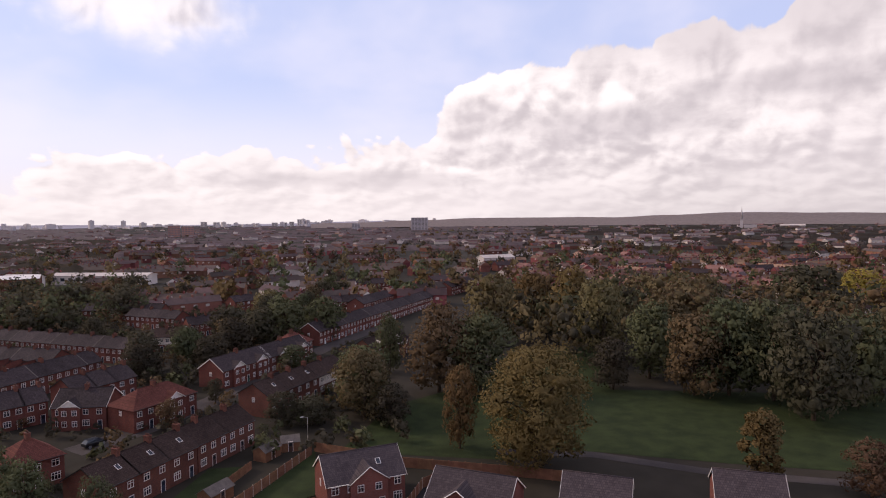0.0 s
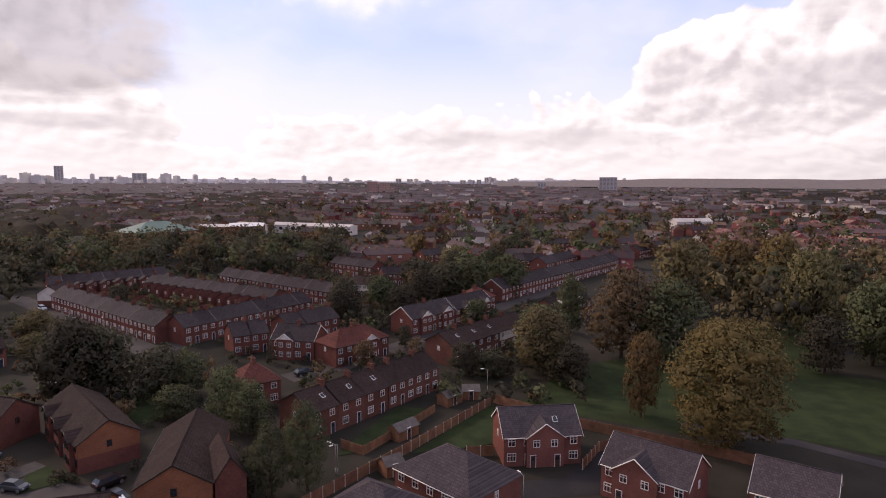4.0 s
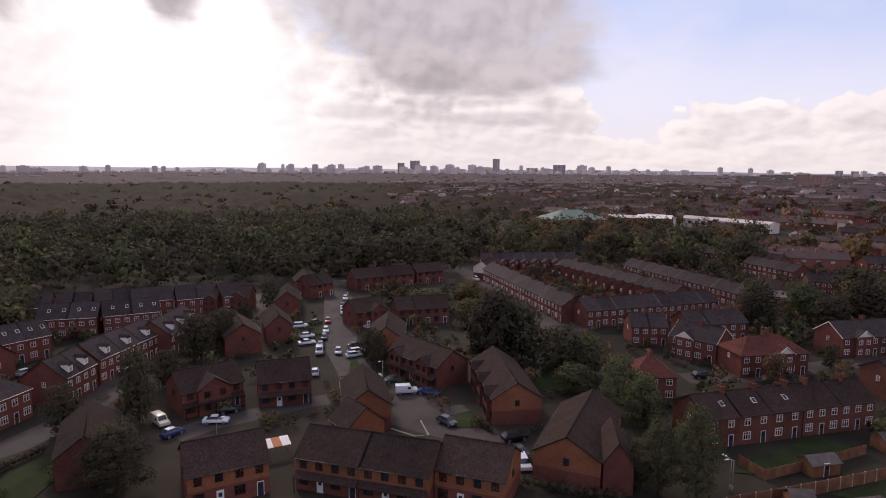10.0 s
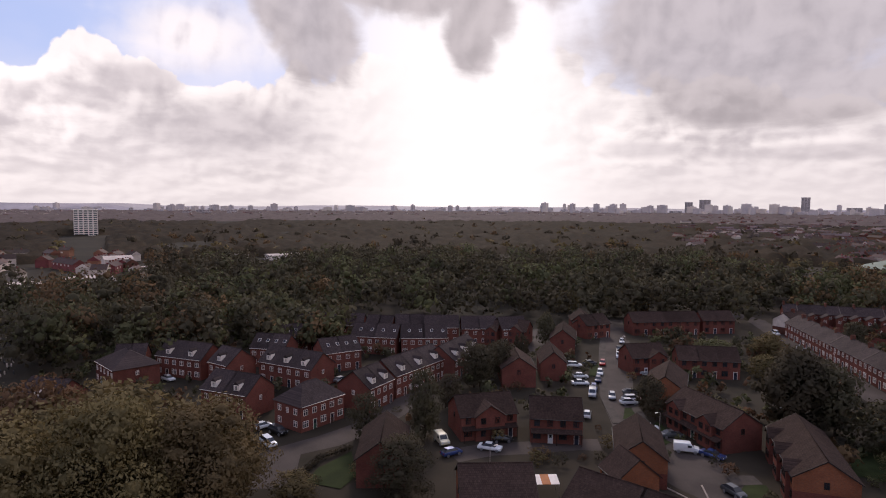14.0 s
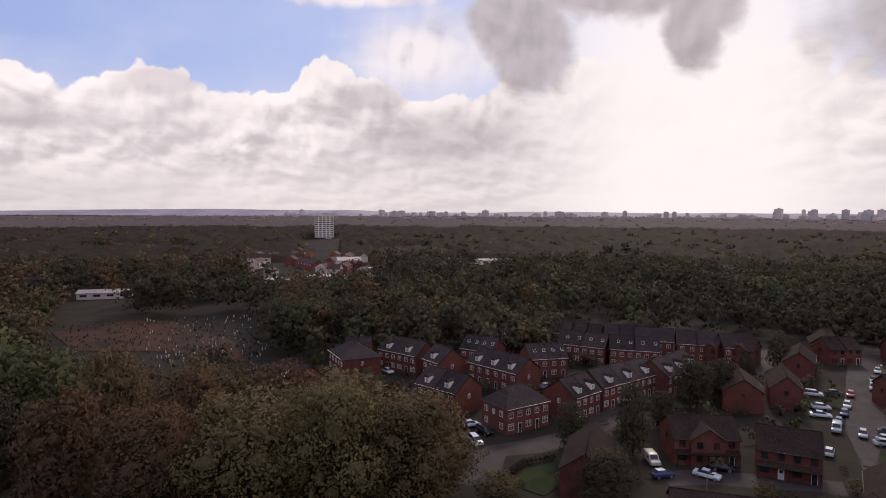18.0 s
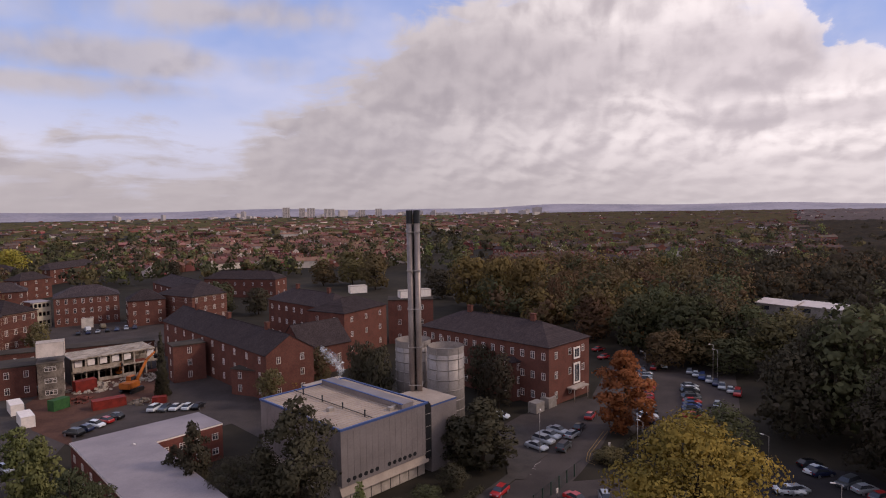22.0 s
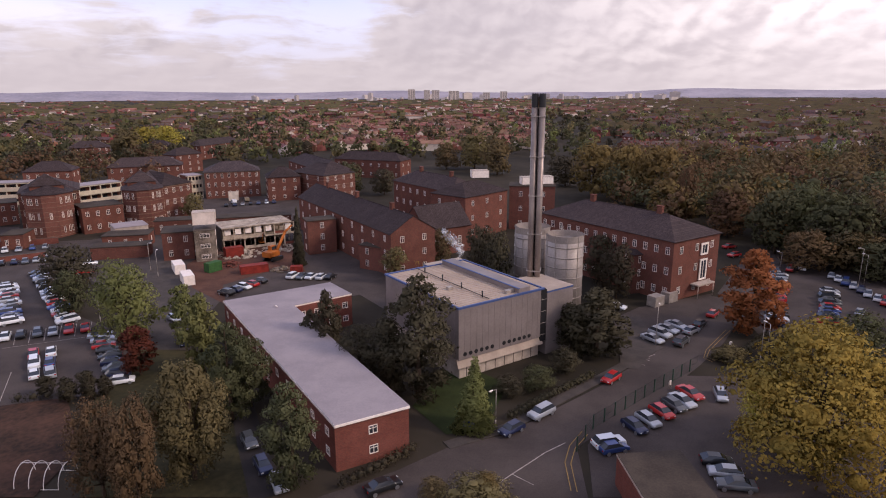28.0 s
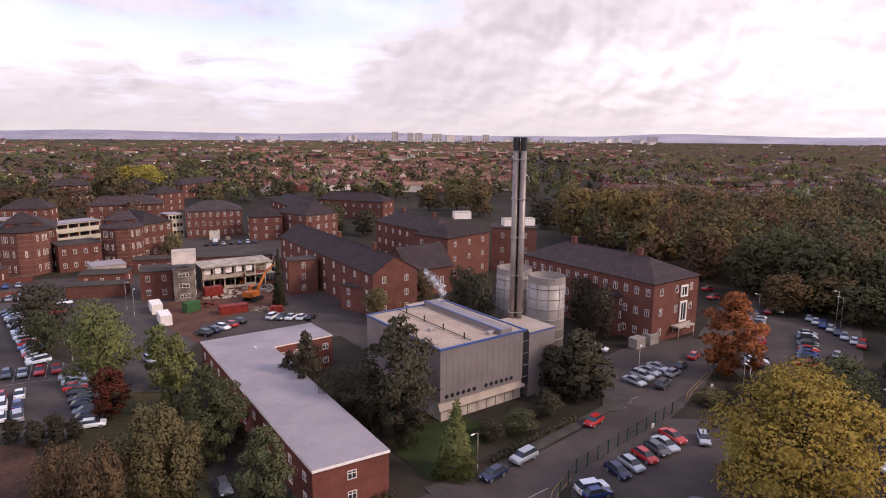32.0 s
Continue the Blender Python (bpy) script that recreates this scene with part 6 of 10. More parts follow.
def fence(label, posts, panel, post_m, h, *xy, step=2.4, mesh=False):
    """A fence along a line of points: posts and a panel between each two."""
    ob = thing("fence", label, "fence", pose(xy[0], xy[1], 0))
    for i in range(0, len(xy) - 2, 2):
        a, b = Vector((xy[i], xy[i + 1])), Vector((xy[i + 2], xy[i + 3]))
        n = max(1, round((b - a).length / step))
        t = math.atan2(b.y - a.y, b.x - a.x)
        L = (b - a).length / n
        key = ("fence", round(L, 2), h, mesh, panel.name)
        if key not in WINDOWS:
            bm = bmesh.new()
            if mesh:
                xs = [0.06] + [v for k in range(1, 10) for v in (k * L / 10 - 0.015, k * L / 10 + 0.015)] + [L - 0.06]
                zs = [0.12, 0.16, h / 2 - 0.02, h / 2 + 0.02, h - 0.04, h]
                net = [[bm.verts.new((u, 0, z)) for z in zs] for u in xs]
                for i in range(len(xs) - 1):
                    for k in range(5):
                        if i % 2 == 1 or k % 2 == 0:
                            bm.faces.new((net[i][k], net[i + 1][k], net[i + 1][k + 1], net[i][k + 1]))
                bmesh.ops.solidify(bm, geom=bm.faces[:], thickness=0.03)
            else:
                # overlapping boards: a saw-toothed face drawn out along the panel
                n_b = int(h / 0.2)
                saw = [(0.03, 0.1), (0.03, h)] + [(y, 0.1 + (h - 0.1) * (k + (1 if y > -0.03 else 0)) / n_b) for k in range(n_b - 1, -1, -1) for y in (-0.02, -0.055)]
                ends = [[bm.verts.new((u, y, z)) for y, z in saw] for u in (0.06, L - 0.06)]
                bm.faces.new(ends[0][::-1])
                bm.faces.new(ends[1])
                for k in range(len(saw)):
                    bm.faces.new((ends[0][k], ends[0][(k + 1) % len(saw)], ends[1][(k + 1) % len(saw)], ends[1][k]))
            me = bpy.data.meshes.new("panel")
            bm.to_mesh(me)
            bm.free()
            me.materials.append(panel)
            bm = bmesh.new()
            box(bm, -0.07, -0.07, -0.3, 0.07, 0.07, h + 0.1)
            pm = bpy.data.meshes.new("post")
            bm.to_mesh(pm)
            bm.free()
            pm.materials.append(post_m)
            WINDOWS[key] = (me, pm)
        for k in range(n):
            p = a + (b - a) * (k / n) - Vector((xy[0], xy[1]))
            again("panel", WINDOWS[key][0], ob, "", pose(p.x, p.y, 0, 0, 0, math.degrees(t)))
            again("post", WINDOWS[key][1], ob, "", pose(p.x, p.y, 0, 0, 0, math.degrees(t)))
    return ob


def excavator(x, y, yaw, s=1.0):
    ob = thing("excavator", "orange tracked excavator with a raised arm", "excavator", pose(x, y, 0, 0, 0, yaw) @ Matrix.Diagonal((s, s, s, 1)))
    for sg in (-1, 1):
        bm = bmesh.new()
        box(bm, -2.1, sg * 1.2 - 0.3, 0.05, 2.1, sg * 1.2 + 0.3, 0.95)
        bmesh.ops.bevel(bm, geom=[e for e in bm.edges if abs(e.verts[0].co.y - e.verts[1].co.y) > 0.3], offset=0.4, segments=3, affect="EDGES")
        part("track", bm, BLACK, ob)
    bm = bmesh.new()
    box(bm, -2.3, -1.3, 1.1, 1.0, 1.3, 2.3)
    bmesh.ops.bevel(bm, geom=bm.edges[:], offset=0.15, segments=2, affect="EDGES")
    part("body", bm, MACHINE, ob)
    bm = bmesh.new()
    box(bm, 0.0, 0.3, 2.0, 1.6, 1.3, 3.2)
    cab = part("cab", bm, MACHINE, ob)
    bm = bmesh.new()
    box(bm, 0.1, 0.25, 2.3, 1.65, 1.35, 3.05)
    part("cab_window", bm, PANE, cab)
    bm = bmesh.new()
    tube(bm, (0.9, -0.3, 1.9), (4.2, -0.3, 5.6), 0.38, 0.30, 6)
    part("boom", bm, MACHINE, ob)
    bm = bmesh.new()
    tube(bm, (4.1, -0.3, 5.7), (6.9, -0.3, 6.9), 0.28, 0.2, 6)
    part("arm", bm, MACHINE, ob)
    bm = bmesh.new()
    tube(bm, (6.9, -0.3, 6.9), (7.3, -0.3, 5.6), 0.15, 0.5, 6)
    part("bucket", bm, BLACK, ob)
    return ob


def crate(name, label, category, x, y, yaw, l, w, h, material, trim=None, z=0.0):
    """A cabin, skip or plant box with a rim and corner posts."""
    ob = thing(name, label, category, pose(x, y, z, 0, 0, yaw))
    bm = bmesh.new()
    box(bm, -l / 2, -w / 2, 0.1, l / 2, w / 2, h - 0.08)
    part("body", bm, material, ob)
    bm = bmesh.new()
    box(bm, -l / 2 - 0.06, -w / 2 - 0.06, h - 0.08, l / 2 + 0.06, w / 2 + 0.06, h + 0.02)
    part("lid", bm, trim or material, ob)
    for a in (-1, 1):
        for b in (-1, 1):
            bm = bmesh.new()
            box(bm, a * l / 2 - 0.07, b * w / 2 - 0.07, 0, a * l / 2 + 0.07, b * w / 2 + 0.07, h - 0.1)
            part("corner_post", bm, trim or material, ob)
    return ob


def steam(x, y, z):
    """A puff of white steam that leans with the wind: ragged wisps, thinner as they rise."""
    ob = thing("steam_plume", "white steam plume from the boiler house roof", "steam", pose(x, y, z))
    rng = np.random.default_rng(3)
    lobes = []
    for k in range(16):
        f = k / 15
        s = 0.25 + 1.15 * math.sin(math.pi * min(1, f * 0.8 + 0.05))
        lobes.append((3.6 * f * f + rng.normal(0, 0.18), rng.normal(0, 0.3), 6.2 * f ** 0.8, s * 0.8, s * 0.8, s * 0.8))
    cv, cf = clumps(rng, lobes, 2)
    quads, lean = leaf_cloud(rng, lobes, 700, 0.22)
    again("plume", crown_mesh("plume", quads, lean, cv, cf, STEAM), ob)
    return ob


STEAM = bpy.data.materials.new("steam")
STEAM.use_nodes = True
ST = STEAM.node_tree
clear_bit = ST.nodes.new("ShaderNodeBsdfTransparent")
fog = ST.nodes.new("ShaderNodeBsdfDiffuse")
fog.inputs[0].default_value = (0.8, 0.8, 0.8, 1)
mixed = ST.nodes.new("ShaderNodeMixShader")
wire(ST, ramp(ST, grain(ST, ST.nodes.new("ShaderNodeNewGeometry").outputs["Position"], 0.9, 5.0), 0.40, 0.70, 0.05, 0.55), mixed.inputs[0])
wire(ST, clear_bit.outputs[0], mixed.inputs[1])
wire(ST, fog.outputs[0], mixed.inputs[2])
wire(ST, mixed.outputs[0], ST.nodes["Material Output"].inputs[0])


def hedge(label, h, w, *xy, leaf="dark"):
    """A clipped hedge along a line of points: a leafy block with rough sides."""
    p = [Vector((xy[i], xy[i + 1])) for i in range(0, len(xy), 2)]
    ob = thing("hedge", label, "hedge", pose(p[0].x, p[0].y, 0))
    rng = np.random.default_rng(int(abs(xy[0] * 10)) % 1000)
    lobes = []
    for a, b in zip(p, p[1:]):
        n = max(2, int((b - a).length / (w * 0.8)))
        for k in range(n):
            q = a.lerp(b, (k + 0.5) / n) - p[0]
            lobes.append((q.x, q.y, h * 0.5, w * 0.62, w * 0.62, h * 0.52))
    cv, cf = clumps(rng, lobes, 1)
    quads, lean = leaf_cloud(rng, lobes, 60 * len(lobes), 0.16)
    again("foliage", crown_mesh("foliage", quads, lean, cv, cf, LEAF[leaf]), ob)
    return ob


def hoop_frame(x, y, yaw):
    """A bare garden tunnel: white hoops and rails on the ground."""
    ob = thing("tunnel_frame", "white hooped garden tunnel frame without a cover", "frame", pose(x, y, 0, 0, 0, yaw))
    for k in range(4):
        bm = bmesh.new()
        pts = [Vector((k * 1.8, -2.0 * math.cos(math.pi * i / 10), 2.4 * math.sin(math.pi * i / 10))) for i in range(11)]
        pipe(bm, pts, 0.05, 5)
        part("hoop", bm, WHITE, ob)
    for yy, z in ((-2.0, 0.05), (0, 2.4), (2.0, 0.05)):
        bm = bmesh.new()
        tube(bm, (0, yy, z), (5.4, yy, z), 0.04, seg=5)
        part("rail", bm, WHITE, ob)
    return ob


def sign_board(label, x, y, yaw, w, h, top, material):
    ob = thing("sign", label, "sign", pose(x, y, 0, 0, 0, yaw))
    for s in (-1, 1):
        bm = bmesh.new()
        tube(bm, (s * w * 0.35, 0, 0), (s * w * 0.35, 0, top), 0.04, seg=6)
        part("post", bm, GALV, ob)
    bm = bmesh.new()
    box(bm, -w / 2, -0.06, top - h, w / 2, -0.03, top)
    part("board", bm, material, ob)
    return ob

# ---- roads and open ground ----
strip('road', 'worn grey tarmac residential road', 'road', TARMAC, 0.0135, 7.5, -233.3, 117.9, -198.1, 101.2, -163.0, 83.7, -138.4, 71.0, -117.4, 64.0, -103.5, 63.9, -92.1, 64.9, -81.0, 65.1, -73.3, 64.7)
ground_piece('road', 'grey tarmac turning area of the close', 'road', TARMAC, 0.017, -109.7, 66.6, -102.9, 72.7, -82.2, 68.7, -70.6, 69.9, -61.2, 62.9, -80.5, 61.1, -89.6, 57.4, -95.7, 56.7)
strip('road', 'grey tarmac lane in front of the houses', 'road', TARMAC, 0.0205, 6.0, -109.2, 23.8, -111.0, 31.2, -110.5, 38.7, -110.5, 48.5, -109.2, 53.2)
strip('road', 'estate road with pale tarmac', 'road', TARMAC, 0.024, 7.0, -101.7, -8.0, -116.7, -6.6, -120.9, 1.7, -127.4, 9.9, -144.7, 22.0, -162.5, 35.4, -182.9, 48.7, -200.8, 63.3, -217.9, 78.5)
strip('road', 'pale tarmac estate road by the far trees', 'road', TARMAC, 0.0275, 8.0, -184.7, 68.1, -204.7, 78.3, -216.5, 78.5, -214.9, 67.9)
strip('road', 'street beside the brick terrace', 'road', TARMAC, 0.031, 7.5, -246.2, 175.8, -222.2, 175.4, -187.4, 160.5, -160.0, 148.8, -134.6, 137.2, -117.0, 129.7)
strip('road', 'street between the brick terraces', 'road', TARMAC, 0.0345, 7.0, -119.2, 132.1, -118.1, 152.2, -113.0, 173.4, -107.2, 197.5)
strip('road', 'street below the semi-detached houses', 'road', TARMAC, 0.038, 7.0, -74.8, 122.6, -66.9, 135.6, -59.3, 158.8, -51.3, 189.5, -43.1, 220.8, -24.6, 273.5)
ground_piece('road', 'black tarmac court before the new houses', 'road', BLACKTOP, 0.0415, -16.9, 89.0, -13.8, 90.7, -8.7, 92.9, -4.2, 104.9, -1.3, 108.5, -2.9, 89.7, -16.2, 83.6)
ground_piece('grass', 'mown green park field', 'lawn', GRASS, 0.045, -21.1, 121.5, -13.5, 151.1, 2.0, 165.8, 34.2, 214.9, 54.1, 223.7, 44.2, 164.2, 112.4, 156.5, 78.0, 108.2, 53.6, 113.4, 29.1, 120.2, 12.0, 116.3)
strip('path', 'dark tarmac park path', 'path', TARMAC, 0.0485, 3.0, 10.2, 120.7, 28.7, 118.7, 47.0, 110.2, 74.5, 103.1)
ground_piece('yard', 'worn tarmac hospital yard', 'yard', TARMAC, 0.052, 151.5, -186.0, 125.6, -192.2, 109.2, -213.1, 56.8, -216.5, 18.5, -164.7, 16.6, -124.3, 33.9, -148.3, 58.1, -132.9, 55.7, -110.3, 101.6, -151.0)
ground_piece('yard', 'tarmac courtyard between hospital blocks', 'yard', TARMAC, 0.0555, 115.4, -212.9, 57.2, -218.4, 61.2, -275.7, 122.8, -285.9, 137.1, -245.9)
ground_piece('car_park', 'grey tarmac hospital car park along its edge', 'car park', TARMAC, 0.059, 223.8, -198.9, 164.4, -212.2, 85.0, -109.2, 112.6, -96.2)
strip('road', 'worn tarmac hospital road', 'road', TARMAC, 0.0625, 8.5, -4.6, -71.6, -13.0, -80.1, -24.2, -90.8, -35.0, -103.3, -43.4, -114.1, -51.0, -126.2, -58.5, -138.3)
ground_piece('road', 'patched tarmac road junction', 'road', TARMAC, 0.066, 18.3, -62.8, 9.7, -68.5, 2.8, -74.6, -4.9, -77.8, -13.4, -82.8, -13.9, -75.3, -13.5, -64.2)
ground_piece('car_park', 'dark tarmac car park', 'car park', TARMAC, 0.0695, -14.1, -64.3, -15.4, -75.4, -18.2, -82.2, -33.3, -97.6, -43.4, -97.4, -57.2, -81.5, -48.1, -65.7)
ground_piece('car_park', 'dark tarmac car park with painted bays', 'car park', TARMAC, 0.073, -57.2, -142.4, -83.8, -187.1, -111.9, -168.9, -72.3, -104.8, -55.4, -114.5)
ground_piece('car_park', 'grey tarmac yard by the brick wing', 'car park', TARMAC, 0.0765, -29.1, -124.3, -36.2, -131.7, -55.9, -142.3, -46.2, -120.1, -36.1, -107.1, -26.5, -100.7)
ground_piece('car_park', 'worn grey tarmac hospital car park', 'car park', TARMAC, 0.08, 132.3, -161.0, 117.9, -161.4, 84.6, -121.8, 65.6, -109.9, 53.3, -89.0, 72.0, -82.6)
ground_piece('car_park', 'grey tarmac car park by the brick wall', 'car park', TARMAC, 0.0835, 152.7, -187.5, 138.7, -191.9, 116.3, -161.5, 120.2, -145.3)
ground_piece('road', 'pale worn concrete service road', 'road', PAVING, 0.087, 92.4, -165.2, 87.5, -168.5, 68.4, -137.9, 57.8, -116.2, 52.2, -104.9, 62.7, -104.5, 75.0, -129.5)
ground_piece('yard', 'reddish-brown demolition yard of bare soil', 'yard', SOIL, 0.0905, 79.8, -162.7, 80.7, -182.1, 56.6, -190.3, 45.2, -158.2, 42.7, -138.8, 55.8, -130.2, 69.0, -142.4)
ground_piece('car_park', 'tarmac yard by the demolition site', 'car park', TARMAC, 0.094, 62.3, -144.9, 54.3, -157.9, 29.6, -156.0, 25.3, -139.5, 39.9, -128.9, 55.0, -128.4)
ground_piece('lawn', 'rough grass by the grey boiler house', 'lawn', GRASS, 0.0975, 9.2, -85.2, 3.8, -101.8, -5.7, -93.4, -1.8, -79.1, 3.7, -77.4)
strip('road', 'dark lane beside the flat-roofed block', 'road', BLACKTOP, 0.101, 5.0, 24.2, -62.6, 28.4, -69.5, 32.0, -76.2, 35.8, -84.1)
strip('pavement', 'grey pavement with stone kerb', 'pavement', PAVING, 0.14, 2.0, 3.5, -74.6, -5.0, -79.7, -13.3, -88.3, -23.0, -97.9, -34.5, -110.1, thick=0.2)
strip('pavement', 'grey pavement with stone kerb', 'pavement', PAVING, 0.14, 2.0, -235.9, 115.5, -185.7, 90.4, -155.0, 75.6, -136.2, 67.3, -119.6, 62.1, thick=0.2)
strip('pavement', 'grey pavement with stone kerb', 'pavement', PAVING, 0.14, 2.0, -195.2, 103.9, -160.1, 86.3, -135.8, 73.4, -116.3, 67.3, -104.9, 68.7, thick=0.2)
strip('kerb', 'pale kerb stones of the close', 'kerb', KERB, 0.13, 0.3, -92.3, 55.0, -84.7, 57.4, -83.8, 59.6, -89.7, 62.0, thick=0.2)

# ---- lawns, hedges, paint ----
ground_piece('lawn', 'small front lawn of rough grass', 'lawn', GRASS, 0.1045, -112.7, 63.9, -105.6, 64.0, -110.0, 70.7, -119.1, 71.0)
ground_piece('lawn', 'small front lawn of rough grass', 'lawn', GRASS, 0.108, -84.1, 63.9, -80.7, 69.4, -87.6, 72.5, -88.9, 69.6)
ground_piece('lawn', 'small front lawn of rough grass', 'lawn', GRASS, 0.1115, -121.9, 64.6, -121.9, 68.6, -128.3, 71.6, -128.7, 68.6)
ground_piece('lawn', 'small front lawn of rough grass', 'lawn', GRASS, 0.115, -155.2, 71.9, -154.0, 75.1, -168.9, 82.5, -168.8, 78.4)
ground_piece('lawn', 'small front lawn of rough grass', 'lawn', GRASS, 0.1185, -107.3, 73.1, -101.1, 74.2, -100.8, 79.0, -106.0, 80.9)
ground_piece('lawn', 'back garden lawn', 'lawn', GRASS, 0.122, -45.5, 89.4, -39.9, 94.4, -36.7, 114.4, -43.9, 113.4, -45.5, 99.8)
ground_piece('lawn', 'back garden lawn behind the terrace', 'lawn', GRASS, 0.1255, -89.7, 88.9, -84.4, 93.6, -90.4, 114.4, -99.5, 106.2)
ground_piece('lawn', 'grass behind the new houses', 'lawn', GRASS, 0.129, -33.8, 94.3, -26.0, 122.2, -21.5, 102.1, -25.3, 99.2)
ground_piece('lawn', 'green verge by the estate road', 'lawn', GRASS, 0.1325, -108.1, -0.4, -114.6, 5.8, -103.5, 6.0, -99.3, 3.2, -102.8, -2.2)
ground_piece('driveway', 'pale concrete driveway', 'driveway', PAVING, 0.136, -92.3, 68.3, -91.3, 72.9, -88.0, 72.2, -88.4, 67.2)
ground_piece('driveway', 'pale concrete driveway', 'driveway', PAVING, 0.1395, -113.5, 67.6, -113.7, 71.1, -110.0, 70.7, -109.3, 66.9)
ground_piece('parking_bay', 'pale tarmac parking bay beside the road', 'parking bay', PAVING, 0.143, -30.3, -126.1, -34.9, -126.2, -34.8, -110.4, -28.0, -99.6, -25.3, -100.2)
ground_piece('yard', 'dark tarmac yard under the trees', 'yard', BLACKTOP, 0.1465, -70.8, -99.3, -85.6, -91.1, -84.4, -73.9, -73.6, -61.5, -55.5, -71.5, -59.2, -83.9)
ground_piece('yard', 'dark bare garden soil', 'garden', DARKSOIL, 0.15, 72.0, -82.6, 63.4, -85.7, 52.3, -71.1, 51.6, -61.4, 55.6, -61.2)
ground_piece('yard', 'dark damp soil under trees', 'garden', SCRUB, 0.1535, 61.6, -104.6, 45.3, -103.9, 36.8, -84.1, 31.7, -73.4, 26.2, -62.5, 46.2, -61.6, 57.8, -79.8)

# ---- new houses by the park ----
house('newbuild', -18.3, 94.0, -6.6, 99.1, 9.0, 'gable0.52/6.2', 'skylight1', label='new red brick pair of semi-detached houses with a central gable')
house('newbuild', -3.0, 89.5, 8.5, 84.8, 9.0, 'gable0.42/6.5', label='new red brick house with two white-framed bays')
house('newbuild', -31.2, 79.2, -18.5, 72.8, 11.0, 'hip', label='new brick house with a wide grey tiled roof')
house('newbuild', -36.7, 64.5, -24.9, 61.0, 11.0, 'hip', label='new brick house, only its grey roof in sight')
house('newbuild', 16.3, 87.0, 25.4, 83.9, 9.0, 'blank', label='new brick house with a grey roof beside the park fence')
house('newbuild', 38.9, 87.4, 47.9, 84.6, 9.0, 'blank', label='new brick house at the end of the row by the park')
hedge('clipped dark garden hedge', 1.6, 1.0, -127.9, 72.0, -131.2, 77.6, leaf='dark')
hedge('clipped dark garden hedge', 1.4, 0.9, -141.8, 79.3, -143.7, 84.4, leaf='dark')
hedge('low green front hedge', 1.2, 0.9, -84.1, 70.3, -78.2, 69.1, leaf='dark')
hedge('clipped hedge by the estate road', 1.2, 1.2, -107.2, -2.3, -111.7, 0.1, -115.4, 5.8, leaf='dark')
hedge('dark hedge beside the brick block', 1.6, 1.4, 15.9, -64.4, 12.4, -68.0, 7.6, -73.0, leaf='dark')
hedge('dark hedge along the hospital road', 1.4, 1.2, -5.1, -81.6, -13.1, -89.8, -20.0, -96.4, leaf='dark')
hedge('rough flowering garden hedge', 1.6, 2.0, 70.9, -83.6, 65.2, -85.6, leaf='dark')
hedge('green garden hedge behind the terrace', 1.5, 1.0, -100.0, 99.9, -91.8, 101.8, leaf='dark')
hedge('rough hedge by the car park', 1.8, 1.6, -44.0, -101.4, -51.0, -108.9, -56.5, -114.6, leaf='dark')
hedge('rough dark hedge by the lane', 2.0, 1.5, -61.3, 60.6, -54.9, 64.6, -49.8, 68.7, leaf='dark')
hedge('garden hedge behind the semi-detached houses', 1.6, 1.0, -64.8, 164.9, -56.3, 180.6, leaf='dark')
hedge('dark hedge by the terrace gardens', 1.6, 1.2, -67.5, 104.4, -56.8, 101.8, leaf='dark')
strip('painted_line', 'double yellow line at the kerb', 'road marking', YELLOW, 0.125, 0.12, -11.7, -65.4, -11.8, -71.3, -13.0, -75.3, -15.2, -78.9)
strip('painted_line', 'double yellow line at the kerb', 'road marking', YELLOW, 0.125, 0.12, -12.4, -65.2, -12.5, -71.0, -13.6, -74.6, -15.9, -78.2)
strip('painted_line', 'double yellow line at the bend', 'road marking', YELLOW, 0.125, 0.12, -50.1, -118.7, -42.7, -108.6, -40.9, -104.8, -41.9, -103.1)
strip('painted_line', 'double yellow line at the bend', 'road marking', YELLOW, 0.125, 0.12, -50.8, -118.4, -43.2, -108.4, -41.6, -105.3, -42.5, -103.6)
strip('painted_line', 'broken white give-way line', 'road marking', LINE, 0.125, 0.15, -3.3, -66.7, -5.9, -69.5, -9.5, -73.4, -12.5, -75.9)
strip('painted_line', 'white centre line', 'road marking', LINE, 0.125, 0.12, -4.8, -68.5, -7.4, -66.3)
strip('painted_line', 'white painted bay edge', 'road marking', LINE, 0.125, 0.12, -26.5, -100.7, -32.8, -106.2)
strip('painted_line', 'white hatched bay line', 'road marking', LINE, 0.125, 0.12, -27.4, -106.7, -31.0, -103.2)
strip('painted_line', 'white hatched bay line', 'road marking', LINE, 0.125, 0.12, -33.0, -110.3, -27.0, -100.7)
strip('painted_line', 'white painted bay edge', 'road marking', LINE, 0.125, 0.12, 88.0, -104.1, 75.9, -110.1)
strip('painted_line', 'white painted bay edge', 'road marking', LINE, 0.125, 0.12, 73.1, -84.0, 78.9, -94.2)
strip('painted_line', 'white parking bay line', 'road marking', LINE, 0.125, 0.1, 87.1, -105.7, 91.2, -111.9)
strip('painted_line', 'white parking bay line', 'road marking', LINE, 0.125, 0.1, 85.0, -106.9, 89.0, -113.2)
strip('painted_line', 'white parking bay line', 'road marking', LINE, 0.125, 0.1, 82.8, -108.1, 86.8, -114.5)
strip('painted_line', 'white parking bay line', 'road marking', LINE, 0.125, 0.1, 80.6, -109.3, 84.4, -115.8)
strip('painted_line', 'white parking bay line', 'road marking', LINE, 0.125, 0.1, 78.3, -110.6, 82.1, -117.2)
